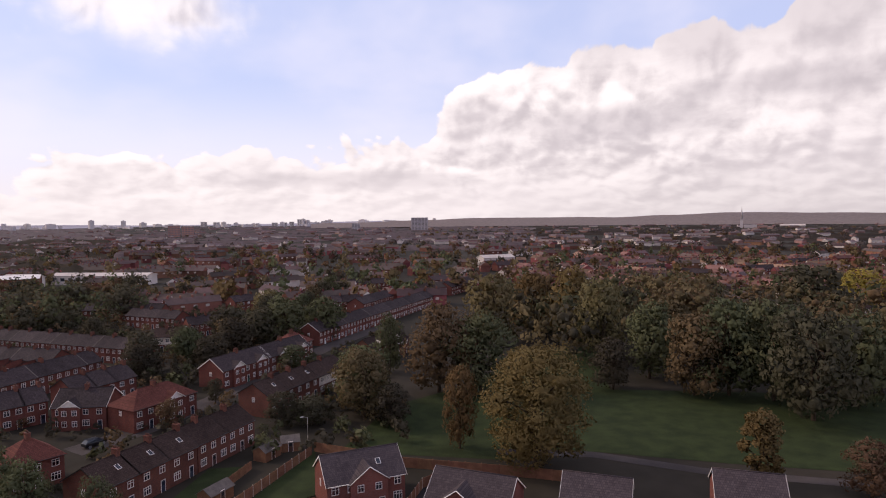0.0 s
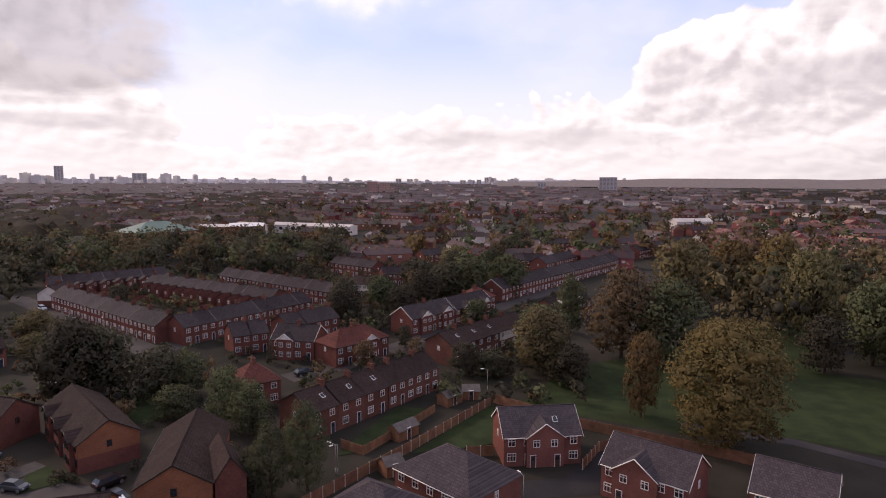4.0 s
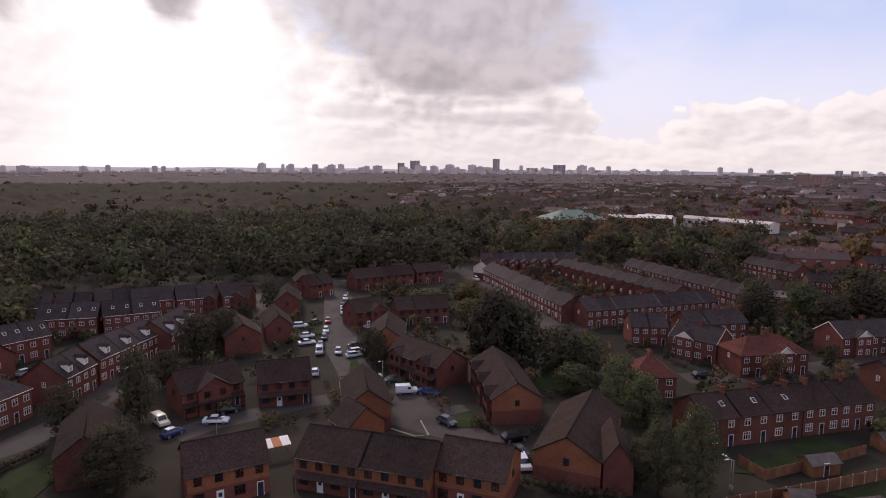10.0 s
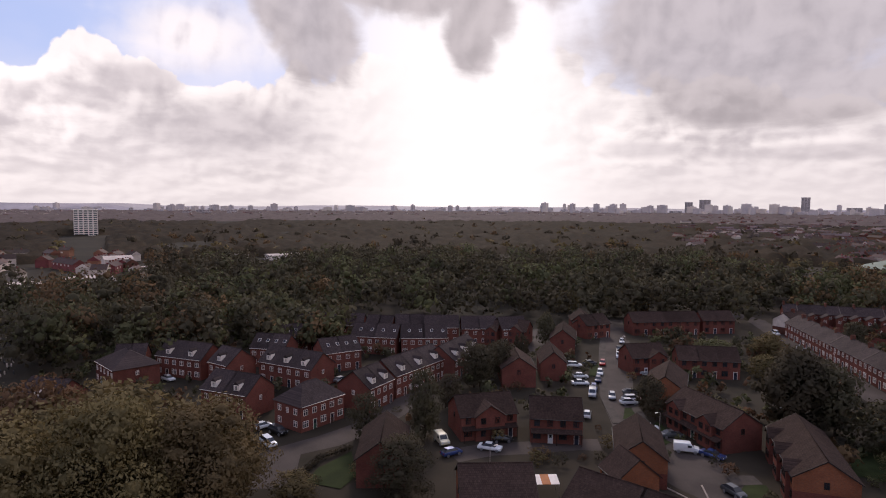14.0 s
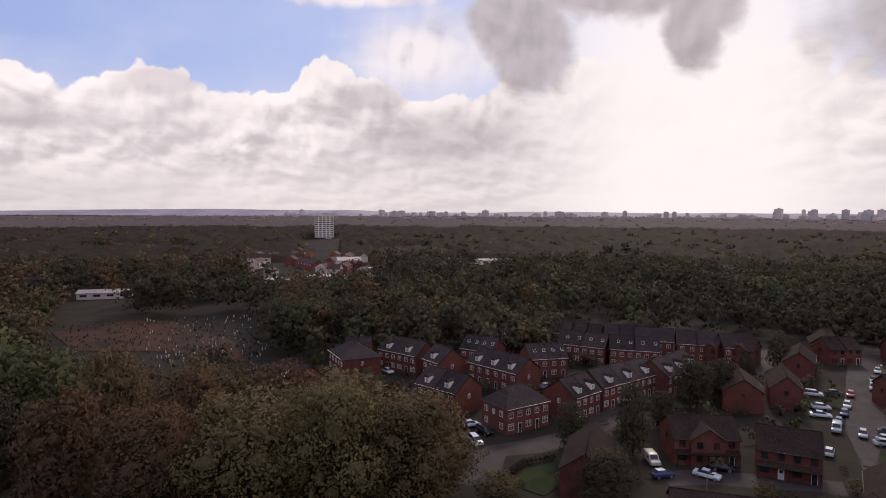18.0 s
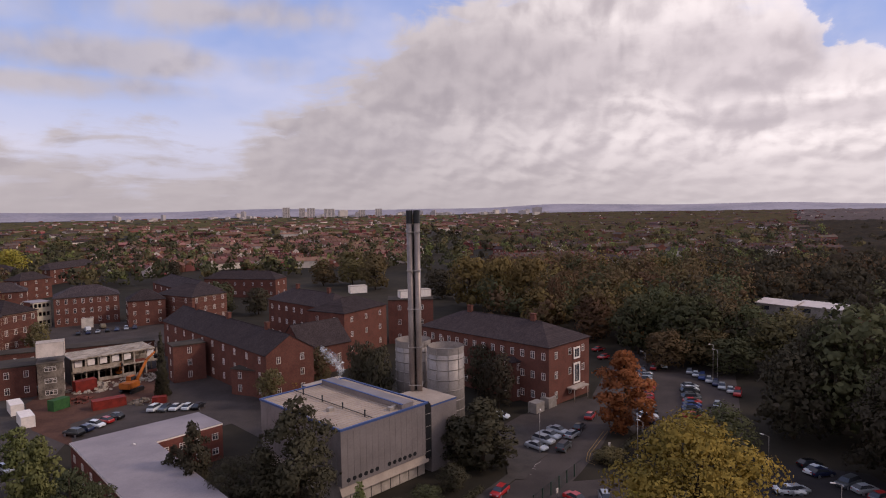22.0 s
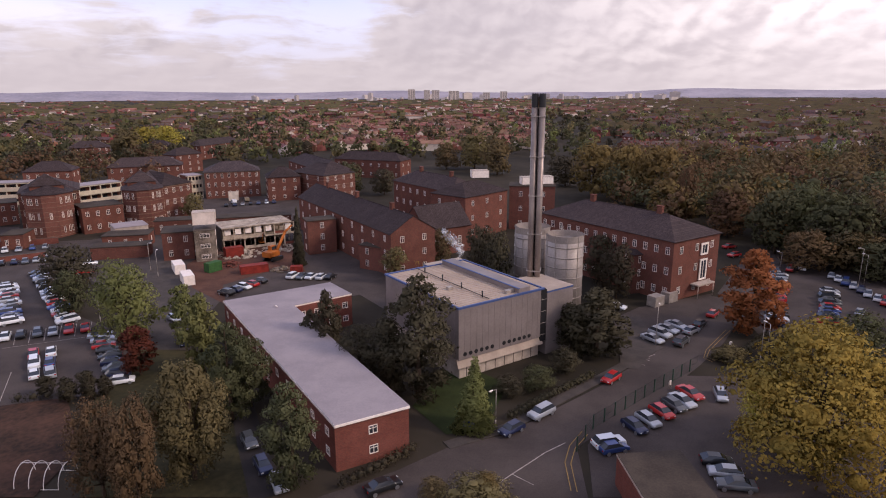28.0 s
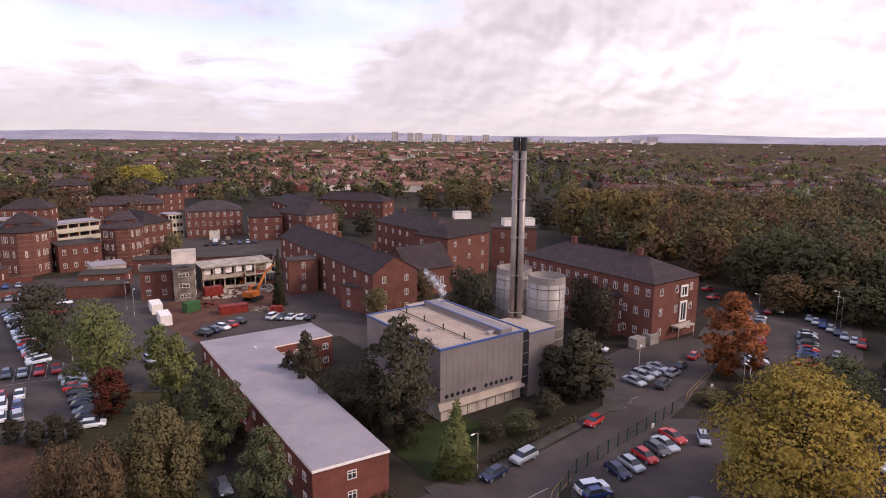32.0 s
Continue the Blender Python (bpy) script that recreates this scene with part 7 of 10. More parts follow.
strip('painted_line', 'white parking bay line', 'road marking', LINE, 0.125, 0.1, 76.0, -111.8, 79.7, -118.6)

# ---- the close of orange and red brick houses ----
house('close', -72.2, 81.1, -61.8, 62.9, 9.8, label='orange and red brick gable-ended house with a long brown roof')
house('closered', -50.3, 71.3, -56.8, 77.5, 4.2, label='low red brick wing beside the gable-ended house')
house('close', -100.5, 83.0, -80.6, 71.4, 9.1, 'gable0.2/3.5', 'gable0.52/3.5', 'gable0.84/3.5', label='orange and red brick row of houses with brick bays')
house('closered', -117.5, 72.2, -100.6, 73.5, 9, 'porch', 'gable0.2/4', 'gable0.75/4', label='red brick row of houses with a porch roof')
house('close', -123.4, 80.3, -136.9, 89.5, 8.5, 'blank', label='brown-roofed house with an orange brick gable by the road')
terrace('closered', -150.1, 95.6, -144.7, 110.3, 3, 9)
house('closered', -153.8, 84.0, -153.5, 94.1, 9, 'gable0.7/5')
terrace('closered', -202.8, 110.5, -200.3, 135.3, 4, 8.5)
terrace('closered', -201.2, 137.3, -199.5, 149.0, 2, 8.5)
house('closered', -112.9, 40.3, -109.8, 49.8, 9.5, 'porch', label='red brick house with a dark porch roof and dark windows')
house('closered', -115.8, 27.1, -116.5, 38.7, 9.5, 'gable0.5/6', 'porch', label='red brick house with a wide front gable and dark porch')
house('close', -105.4, 54.1, -92.7, 48.2, 8.0, label='orange brick gable-ended house in the middle of the close')
house('close', -89.9, 43.9, -84.2, 44.0, 7, 'blank')
terrace('close', -80.3, 33.7, -64.2, 45.6, 2, 9.5, 'porch', label='orange and red brick terrace with a long brown roof')
house('close', -65.5, 47.6, -57.2, 53.0, 9.5, label='orange and red brick end house of the terrace')
house('close', -83.0, 19.5, -81.4, 30.2, 9.5, label='orange brick gable house beside small gardens')
house('closered', -97.9, 13.6, -112.7, 16.2, 8.0, label='red brick house half hidden by a dark tree')
house('closered', -147.9, 54.0, -160.6, 56.6, 8.6)
house('closered', -151.7, 63.9, -164.2, 67.4, 6.8)
house('closered', -178.8, 77.9, -192.5, 83.8, 7.7)
house('closered', -203.0, 96.7, -216.4, 100.7, 8.4)
terrace('closered', -199.6, 91.3, -201.8, 101.1, 2, 9)
terrace('closered', -202.5, 47.3, -195.5, 57.3, 2, 9, 'gable0.7/4')
house('closered', -197.9, 58.9, -192.7, 66.6, 9, 'gable0.6/5')

# ---- the estate with white dormers ----
house('estate', -126.0, -3.7, -133.7, 5.2, 8.5, 'hip', 'sidewin', label='red brick corner house with white windows on two fronts')
terrace('estate', -136.0, 10.9, -143.2, 17.1, 2, 9, 'dormer1')
terrace('estate', -145.1, 17.9, -160.5, 33.1, 3, 9, 'dormer1')
terrace('estate', -157.7, 34.9, -172.0, 45.8, 3, 9, 'dormer1')
terrace('estate', -165.8, -15.4, -154.5, -2.0, 3, 9, 'dormer1')
terrace('estate', -143.0, -25.7, -135.5, -15.3, 2, 9, 'dormer1')
terrace('estate', -177.6, -43.3, -169.3, -30.4, 2, 9, 'dormer1')
house('estate', -167.7, -28.2, -162.3, -22.9, 9, 'dormer1')
house('estate', -173.4, -56.8, -162.0, -49.2, 11, 'hip', label='tall red brick house with a red hipped roof')
terrace('estate', -172.8, -52.4, -172.9, -45.1, 2, 8)
house('estate', -142.9, -62.6, -138.7, -53.6, 9, 'dormer1')
terrace('estate', -231.3, -26.5, -223.9, -13.8, 2, 9)
terrace('estate', -219.4, -12.4, -211.5, -0.5, 2, 9)
terrace('estate', -213.5, -0.3, -209.4, 14.3, 2, 9)
terrace('estate', -207.3, 15.1, -204.1, 23.3, 2, 9)
terrace('estate', -205.8, 25.3, -204.4, 34.7, 2, 9)
terrace('estate', -202.5, 34.7, -200.8, 45.9, 2, 9)
terrace('estate', -198.8, 46.6, -197.1, 58.1, 2, 9)
terrace('estate', -195.0, 59.4, -195.6, 68.3, 2, 9)
terrace('estate', -182.1, -19.3, -177.8, -9.8, 2, 9, 'skylight2')
terrace('estate', -192.9, -10.1, -196.6, -0.8, 2, 9, 'skylight2')
terrace('estate', -170.6, 1.5, -174.5, 11.7, 2, 9, 'skylight2')
terrace('estate', -193.4, 9.8, -188.0, 23.2, 2, 9, 'skylight2')
terrace('estate', -187.8, 24.8, -185.7, 38.6, 2, 9, 'skylight2')

# ---- brick terraces ----
terrace('terrace', -191.9, 163.7, -125.1, 138.0, 14, 8.5, every=4)
terrace('terrace', -195.6, 220.6, -218.0, 183.4, 9, 8.5, 'outrigger', every=3)
terrace('terrace', -114.6, 190.0, -180.0, 204.7, 14, 8.5, 'outrigger', every=4)
terrace('terrace', -116.3, 138.8, -101.5, 182.6, 9, 9, every=3)
terrace('terrace', -165.8, 220.6, -101.9, 198.6, 14, 8.5, every=4)
terrace('terrace', -97.5, 134.5, -91.6, 141.6, 2, 9)
house('semi', -87.0, 135.6, -75.6, 136.8, 9, 'gable0.35/4.5', 'whitegable')
terrace('semi', -60.3, 167.5, -44.0, 202.1, 2, 9, 'gable0.3/4.5', 'gable0.78/4.5', 'whitegable')
house('semi', -45.7, 226.0, -42.2, 235.9, 9, label='brick end house with a white-edged gable')
terrace('terrace', -42.1, 235.9, -2.2, 337.5, 11, 9, every=2)
terrace('terrace', -168.1, 287.2, -130.7, 284.9, 6, 8.5, every=3)
house('redroof', -67.5, 133.0, -59.7, 147.7, 9, 'hip', 'gable0.62/4.5', 'whitegable')
terrace('oldbrown', -52.4, 93.4, -45.2, 111.4, 3, 9, 'skylight1', every=4)
terrace('oldbrown', -45.2, 111.8, -39.3, 126.3, 2, 9, every=3)
terrace('oldbrown', -40.9, 142.7, -32.9, 161.0, 3, 9, 'skylight1')
house('rendered', -32.8, 161.0, -27.5, 172.7, 9, label='brick house with a white rendered upper wall')
terrace('terrace', -89.4, 148.2, -82.1, 163.8, 3, 9)
house('redroof', -49.8, 200.8, -45.1, 211.7, 9, 'hip')
house('rendered', -191.6, 167.2, -195.6, 178.3, 8, 'blank', label='white rendered end house of the terrace')
house('redroof', -73.0, 101.8, -67.7, 108.6, 8, 'hip')
terrace('terrace', -139.6, 270.8, -113.5, 260.7, 5, 8.5)
terrace('rendered', -103.0, 218.0, -91.3, 219.2, 3, 8.5)
terrace('terrace', -100.6, 243.7, -81.5, 257.8, 6, 8.5)
terrace('terrace', -105.2, 312.1, -97.6, 322.2, 2, 8.5)
house('oldbrown', -22.5, 195.0, -12.3, 213.6, 8, 'blank', 'dormer2', label='chalet bungalow with a white dormer and brown roof')
terrace('terrace', -55.1, 308.0, -41.7, 313.4, 3, 9)
terrace('terrace', -38.9, 300.4, -25.3, 340.4, 3, 9)
terrace('terrace', -65.7, 388.4, -35.1, 402.8, 3, 9)
terrace('terrace', 4.7, 371.9, 33.3, 434.8, 3, 9)
terrace('terrace', 37.8, 554.4, 74.4, 563.4, 3, 9)
terrace('rendered', 108.3, 334.5, 130.5, 327.5, 3, 9, label='white rendered house with bay windows')
terrace('rendered', 149.8, 330.9, 172.0, 334.2, 3, 9, label='white rendered house by the park')
terrace('rendered', 174.4, 272.0, 186.1, 269.5, 2, 9, label='low white house with a red-brown roof')
terrace('terrace', 146.0, 479.2, 178.7, 497.3, 4, 9)
terrace('terrace', 169.9, 465.8, 188.4, 444.1, 4, 9)
terrace('terrace', 196.5, 575.5, 236.0, 569.6, 4, 9)
terrace('terrace', 224.3, 469.5, 267.4, 485.8, 4, 9)
terrace('terrace', 229.1, 541.3, 272.4, 549.2, 4, 9)
terrace('terrace', 119.5, 556.9, 141.8, 526.6, 4, 9)
terrace('terrace', 156.0, 581.5, 191.0, 627.2, 4, 9)
terrace('terrace', 304.7, 544.4, 344.7, 553.1, 4, 9)
terrace('terrace', 269.7, 425.8, 292.8, 414.7, 4, 9)
FENCEGREEN = gloss("dark_green_fence", (0.02, 0.05, 0.03), 0.5)


def end_bay(x, y, yaw):
    """White stone window surround over the entrance in the end wall."""
    ob = thing('window_surround', 'tall white stone window surround on a brick wall', 'window', pose(x, y, 0, 0, 0, yaw))
    for z0, z1 in ((3.6, 8.6), (9.6, 12.4)):
        for a, b, c, d in ((-1.3, -0.9, z0, z1), (0.9, 1.3, z0, z1), (-0.9, 0.9, z0, z0 + 0.4), (-0.9, 0.9, z1 - 0.4, z1)):
            bm = bmesh.new()
            box(bm, a, -0.22, c, b, 0.02, d)
            part('surround', bm, WHITE, ob)
        bm = bmesh.new()
        box(bm, -0.9, -0.1, z0 + 0.4, 0.9, 0.01, z1 - 0.4)
        pn = part('pane', bm, PANE, ob)
        bm = bmesh.new()
        box(bm, -0.06, -0.16, z0 + 0.4, 0.06, -0.1, z1 - 0.4)
        part('mullion', bm, WHITE, pn)
    bm = bmesh.new()
    box(bm, -4.0, -2.2, 3.0, 2.0, 0.0, 3.3)
    part('entrance_canopy', bm, CONC, ob)
    for xx in (-3.8, 1.8):
        bm = bmesh.new()
        tube(bm, (xx, -2.0, 0), (xx, -2.0, 3.0), 0.1, seg=8)
        part('canopy_post', bm, CONC, ob)
    return ob


def garden_shed(x, y, yaw, w):
    ob = thing("garden_shed", "small timber garden shed with a pale roof", "shed", pose(x, y, 0, 0, 0, yaw))
    bm = bmesh.new()
    box(bm, -w / 2, -1.5, 0, w / 2, 1.5, 2.0)
    for x0 in (-w / 2, w / 2 - 0.1):
        solid(bm, [(x0, -1.5, 2.0), (x0, 1.5, 2.0), (x0, 0, 2.9), (x0 + 0.1, -1.5, 2.0), (x0 + 0.1, 1.5, 2.0), (x0 + 0.1, 0, 2.9)], [(0, 2, 1), (3, 4, 5), (0, 3, 5, 2), (1, 2, 5, 4)])
    part("wall", bm, WOOD, ob)
    bm = bmesh.new()
    for y0 in (-1.75, 1.75):
        slab(bm, [(-w / 2 - 0.2, y0, 1.9), (w / 2 + 0.2, y0, 1.9), (w / 2 + 0.2, 0, 3.0), (-w / 2 - 0.2, 0, 3.0)], 0.08)
    part("roof", bm, COPING, ob)
    door(ob, 0, -1.52, 0, 0)
    return ob


def tarp_cover(x, y, yaw):
    """A striped garden awning on four thin posts."""
    ob = thing("awning", "orange and white striped garden awning", "awning", pose(x, y, 0, 0, 0, yaw))
    for k in range(3):
        bm = bmesh.new()
        slab(bm, [(-2.1 + k * 1.4, -1.3, 2.0), (-0.7 + k * 1.4, -1.3, 2.0), (-0.7 + k * 1.4, 1.3, 2.5), (-2.1 + k * 1.4, 1.3, 2.5)], 0.05)
        part("canvas_strip", bm, MACHINE if k == 1 else WHITE, ob)
    for a in (-2.0, 2.0):
        for b, z in ((-1.25, 1.97), (1.25, 2.44)):
            bm = bmesh.new()
            tube(bm, (a, b, 0), (a, b, z), 0.04, seg=6)
            part("post", bm, GALV, ob)
    return ob


# ---- the hospital ----
wing('long red brick hospital wing with a slate hipped roof', -18.5, -169.7, -44.0, -135.5, 17, 14, 3, 14, 3, stacks=2)
end_bay(-53.0, -142.0, -144.2)
wing('small red brick annex with a hipped slate roof', -37.0, -141.6, -46.9, -145.1, 6, 9.5, 3, 3, 1, rise=1.5, ww=0.9)
wing('red brick hospital range with a slate roof', 30.8, -234.7, 7.4, -204.6, 13, 14, 3, 8, 2, stacks=2)
wing('red brick hospital pavilion with white sash windows', 2.9, -194.6, -11.1, -211.3, 15, 14, 3, 3, 2, rise=3.5)
wing('red brick block with white water tanks on its roof', -11.9, -212.6, -27.3, -211.4, 10, 15, 3, 2, 1, roof='flat', roofm=DARKFELT)
wing('long smoke-darkened red brick building with a slate roof', 60.8, -210.5, 21.1, -152.5, 13, 11.5, 3, 10, 2, roof='gable', rise=4.2, stacks=3)
wing('flat-topped red brick stair tower', 48.5, -175.0, 41.0, -179.0, 6, 10, 3, 1, 1, roof='flat', roofm=DARKFELT)
wing('low red brick lean-to block with a flat roof', 31.0, -161.4, 21.6, -156.0, 7, 6.5, 2, 2, 1, roof='flat', roofm=DARKFELT)
wing('brick hall with a steep slate roof', 14.0, -173.2, 1.1, -182.3, 13, 8, 1, 2, 1, roof='gable', rise=6, wh=2.5)
gutted_block(75.2, -178.0, 57.0, -190.3, 11.0)
wing('faded red-painted brick workshop', 88.1, -166.7, 80.4, -169.7, 10, 8, 2, 2, 1, roof='flat', roofm=DARKFELT)
wing('pale concrete stair tower below a water tank', 78.3, -165.9, 73.1, -167.9, 7, 9, 3, 1, 1, roof='flat', roofm=COPING, wall=RUIN, ww=2.6, wh=1.2, bars=2)
wing('red and cream banded brick ward range', 153.3, -199.6, 138.3, -209.2, 20, 14, 3, 6, 3, bands=True, wh=2.0)
wing('red and cream banded brick ward range beside the tower', 116.1, -224.3, 110.3, -236.1, 22, 13, 3, 4, 3, bands=True, wh=2.0)
wing('red and cream banded brick ward range behind the tower', 127.9, -218.6, 115.5, -222.8, 30, 13, 3, 4, 4, bands=True, wh=2.0)
wing('ornate red brick hospital front with a pale slate roof', 121.4, -273.5, 99.2, -282.4, 16, 12, 3, 8, 3, pale=True, roofm=GREYTILE, wh=2.0)
wing('small red brick gabled block', 90.9, -268.0, 77.8, -273.3, 12, 10.5, 3, 3, 2, wh=1.6)
wing('red brick ward pavilion with white windows', 65.6, -266.6, 54.4, -280.0, 24, 11.5, 3, 4, 3, bands=True, wh=2.0)
wing('long red brick ward range with a slate roof', 98.7, -327.0, 69.1, -278.7, 14, 12, 3, 6, 2)
wing('far red brick hospital range', 80.5, -355.3, 40.8, -340.5, 13, 10, 2, 8, 2)
wing('four-storey red brick block among trees', 259.7, -388.2, 239.1, -400.1, 14, 13, 4, 6, 2)
wing('far red brick block behind yellow trees', 237.5, -439.1, 219.3, -441.2, 12, 10, 3, 5, 2)
wing('far red brick hospital block with a slate roof', 197.8, -443.6, 185.3, -492.2, 13, 10, 3, 6, 2)
wing('red brick block with a white extension', 177.1, -362.6, 168.5, -379.0, 12, 11, 3, 3, 2)
wing('red brick range behind the ward tower', 200.3, -265.8, 181.8, -272.2, 13, 13, 3, 5, 2)
wing('red brick range with gabled end', 177.0, -291.3, 146.3, -304.9, 13, 12, 3, 8, 2)
wing('dark brown brick linking block', 132.2, -199.9, 122.9, -208.9, 12, 9, 2, 4, 1, wall=BROWN, roofm=DARKFELT, roof='flat')
wing('dark brown brick block with small windows', 176.8, -209.8, 167.5, -217.0, 12, 8, 2, 4, 1, wall=BROWN, roofm=DARKFELT, roof='flat')
wing('low flat-roofed service block', 116.1, -191.2, 108.5, -197.5, 9, 4, 1, 0, 0, roof='flat', roofm=FELT, wall=CONC)
wing('low red brick wall building by the car park', 109.6, -167.0, 94.9, -171.2, 6, 3.5, 1, 0, 0, roof='flat', roofm=DARKFELT)
octagon_bay('red brick ward tower with cream stone bands', 141.6, -197.9, 7.0, 14.5, 3, 126)
octagon_bay('red brick ward tower with cream stone bands', 118.6, -215.0, 6.6, 13.5, 3, 119)
deck_link('open cream concrete link building', 158.1, -239.7, 149.4, -254.6, 9, 10.5, 3)
deck_link('open cream concrete link building', 209.0, -252.6, 192.8, -258.0, 9, 9.5, 3)
deck_link('open cream concrete link building', 128.4, -272.4, 124.3, -277.0, 9, 10.5, 3)
deck_link('open cream concrete link building', 145.1, -272.6, 140.2, -275.2, 9, 10, 3)
boiler_house(2.4, -94.0, -142.7, 18.4, 23.8, 12.5)
flat_block('grey clad side block with blue roof trim', 12.0, -13.0, -105.7, -18.1, -109.7, -12.7, -116.8, -7.5, -112.9, wall=CLAD, roof=SHEET, trim=BLUE)
flat_block('lower grey plant block with blue roof trim', 11.0, 6.4, -121.1, -0.7, -126.6, 3.5, -132.2, 10.7, -126.7, wall=CLAD, roof=SHEET, trim=BLUE)
silo(-19.7, -133.0, 4.05, 16.3)
silo(-13.4, -141.1, 4.05, 16.3)
flue_stack(-11.4, -115.4, 45.9)
long_block, q = flat_block('long red brick block with a pale flat roof', 6.7, 17.0, -68.0, 8.4, -73.4, 34.3, -111.4, 24.8, -119.0, 30.9, -126.6, 49.0, -113.6)
for i, n in ((0, 1), (1, 9), (2, 4), (3, 2), (4, 6), (5, 11)):
    wall_windows(long_block, q[i], q[(i + 1) % 6], n, (1.2, 4.0))
flat_block('red brick hut with a dark flat roof', 4.2, -17.2, -67.0, -24.9, -68.1, -26.3, -56.9, -18.6, -55.6, roof=DARKFELT, trim=CONC)
wing('school hall with a broad pale green hipped roof', -336.2, 356.3, -317.8, 400.6, 34, 6, 2, 8, 2, rise=7, roofm=GREENROOF, wall=BROWN, name='school_hall')

# ---- hospital yard and its things ----
wing('long low brick corridor with a dark felt roof', 107.9, -200.2, 64.8, -213.3, 7, 4.5, 1, 10, 1, roof='flat', roofm=DARKFELT, ww=0.9)
wing('low brick plant building with a dark roof', 113.5, -179.3, 100.8, -182.8, 8, 4.0, 1, 3, 1, roof='flat', roofm=DARKFELT, wall=BROWN, ww=0.9)
wing('low brick store with a dark roof', 144.4, -177.8, 138.5, -179.5, 9, 4.5, 1, 2, 1, roof='flat', roofm=DARKFELT, wall=BROWN, ww=0.9)
ruin(63.8, -213.1, -120)
rubble(59.5, -182.0, 5.5, 110, 3, PALERUIN, 'heap of broken concrete rubble')
rubble(69.0, -174.5, 6.0, 130, 4, PALERUIN, 'heap of broken concrete rubble on bare soil')
rubble(68.0, -163.1, 3.5, 50, 5, RED, 'heap of broken red bricks')
rubble(52.1, -158.6, 3.0, 40, 6, RUIN, 'low heap of rubble by the excavator')
flat_block('red brick car park boundary wall with stone coping', 2.0, 147.5, -180.8, 132.9, -187.3, 133.1, -187.6, 147.7, -181.1, roof=COPING, trim=HOSP)
flat_block('low red brick terrace wall in the car park', 1.6, 134.5, -163.9, 125.5, -170.5, 125.7, -170.8, 134.7, -164.2, roof=COPING, trim=HOSP)
excavator(57.3, -168.9, -112, 1.25)
excavator(66.5, -186.9, 120, 0.7)
crate('skip', 'green steel waste skip with a lid', 'skip', 69.8, -157.1, 60, 4.0, 2.0, 2.6, GREENPAINT)
crate('site_cabin', 'white site cabin with a flat roof', 'cabin', 78.9, -156.3, 124, 6.0, 2.5, 2.6, WHITE)
crate('site_cabin', 'white site cabin beside another cabin', 'cabin', 72.0, -146.5, 124, 6.0, 2.5, 2.6, WHITE)
crate('portable_toilet', 'blue portable toilet with a white roof', 'toilet', 78.1, -169.0, 20, 1.3, 1.3, 2.4, BLUE, WHITE)
crate('rubble_container', 'red steel rubble container on the site', 'container', 58.4, -156.4, -151, 7.0, 2.5, 2.2, REDPAINT)
crate('plant_box', 'small red plant trailer in the yard', 'trailer', 47.1, -156.9, 10, 3.0, 1.8, 1.8, REDPAINT)
crate('plant_box', 'red crusher plant on bare soil', 'machine', 70.0, -172.3, 40, 5.0, 2.4, 3.0, REDPAINT)
crate('generator', 'pale grey outdoor generator cabinet', 'generator', -40.3, -133.3, -143, 3.0, 2.2, 2.4, GALV)
crate('generator', 'pale grey outdoor generator cabinet', 'generator', -44.1, -136.2, -143, 3.0, 2.2, 2.4, GALV)
car('van', 'white', 82.7, -173.2, -61, 'white site van by the workshop')
car('van', 'white', 79.0, -174.9, -61, 'white site van by the workshop')
car('van', 'white', 104.0, -261.2, -60, 'white ambulance-sized van by the entrance')
car('van', 'gold', 100.8, -267.6, -60, 'yellow ambulance van by the entrance')
crate('entrance_porch', 'white stone entrance porch on a brick front', 'porch', 107.5, -270.2, -162, 4.2, 1.4, 4.0, RENDER, CONC)
crate('water_tank', 'white rust-streaked water tank on a steel frame', 'tank', 76.2, -168.8, -159, 6.0, 4.5, 3.6, RENDER, CONC, 10.6)
crate('roof_tank', 'white louvred roof tank', 'tank', -1.7, -220.9, 10, 6.0, 4.0, 2.6, WHITE, CONC, 17.0)
crate('roof_tank', 'white panelled roof tank', 'tank', -18.2, -216.5, 10, 4.5, 4.0, 2.6, WHITE, CONC, 15.25)
crate('roof_tank', 'white panelled roof tank', 'tank', -25.0, -218.6, 10, 4.0, 4.0, 2.6, WHITE, CONC, 15.25)
street_lamp(-3.2, -79.7, 49, 5.9)
street_lamp(-50.3, -103.9, 85, 8.3)
street_lamp(-34.0, -110.4, 80, 8.5)
street_lamp(-91.8, -147.0, 6, 10.0)
street_lamp(38.1, -110.9, 130, 6.9)
street_lamp(86.9, -156.8, 159, 7.7)
street_lamp(82.2, -151.6, 280, 6.8)
street_lamp(77.9, -118.7, 106, 5.0)
street_lamp(-106.4, -184.3, 215, 5.0)
street_lamp(-80.7, -162.3, 300, 5.0)
street_lamp(-42.7, 83.4, 172, 5.0)
street_lamp(-28.7, 127.8, 196, 5.0)
street_lamp(-138.5, 133.6, 145, 7.2)
street_lamp(-108.6, 65.4, 292, 5.9)
street_lamp(-100.0, 28.5, 100, 5.0)
street_lamp(-180.8, 94.9, 0, 5.0)
street_lamp(-42.4, 83.5, 239, 5.0)
street_lamp(-13.1, 82.0, 135, 5.0)
street_lamp(-68.9, -77.9, 336, 5.5)
street_lamp(-52.6, -106.5, 295, 6.0)
street_lamp(-72.1, -98.1, 310, 5.0)
street_lamp(-95.5, -150.9, 304, 7.4)

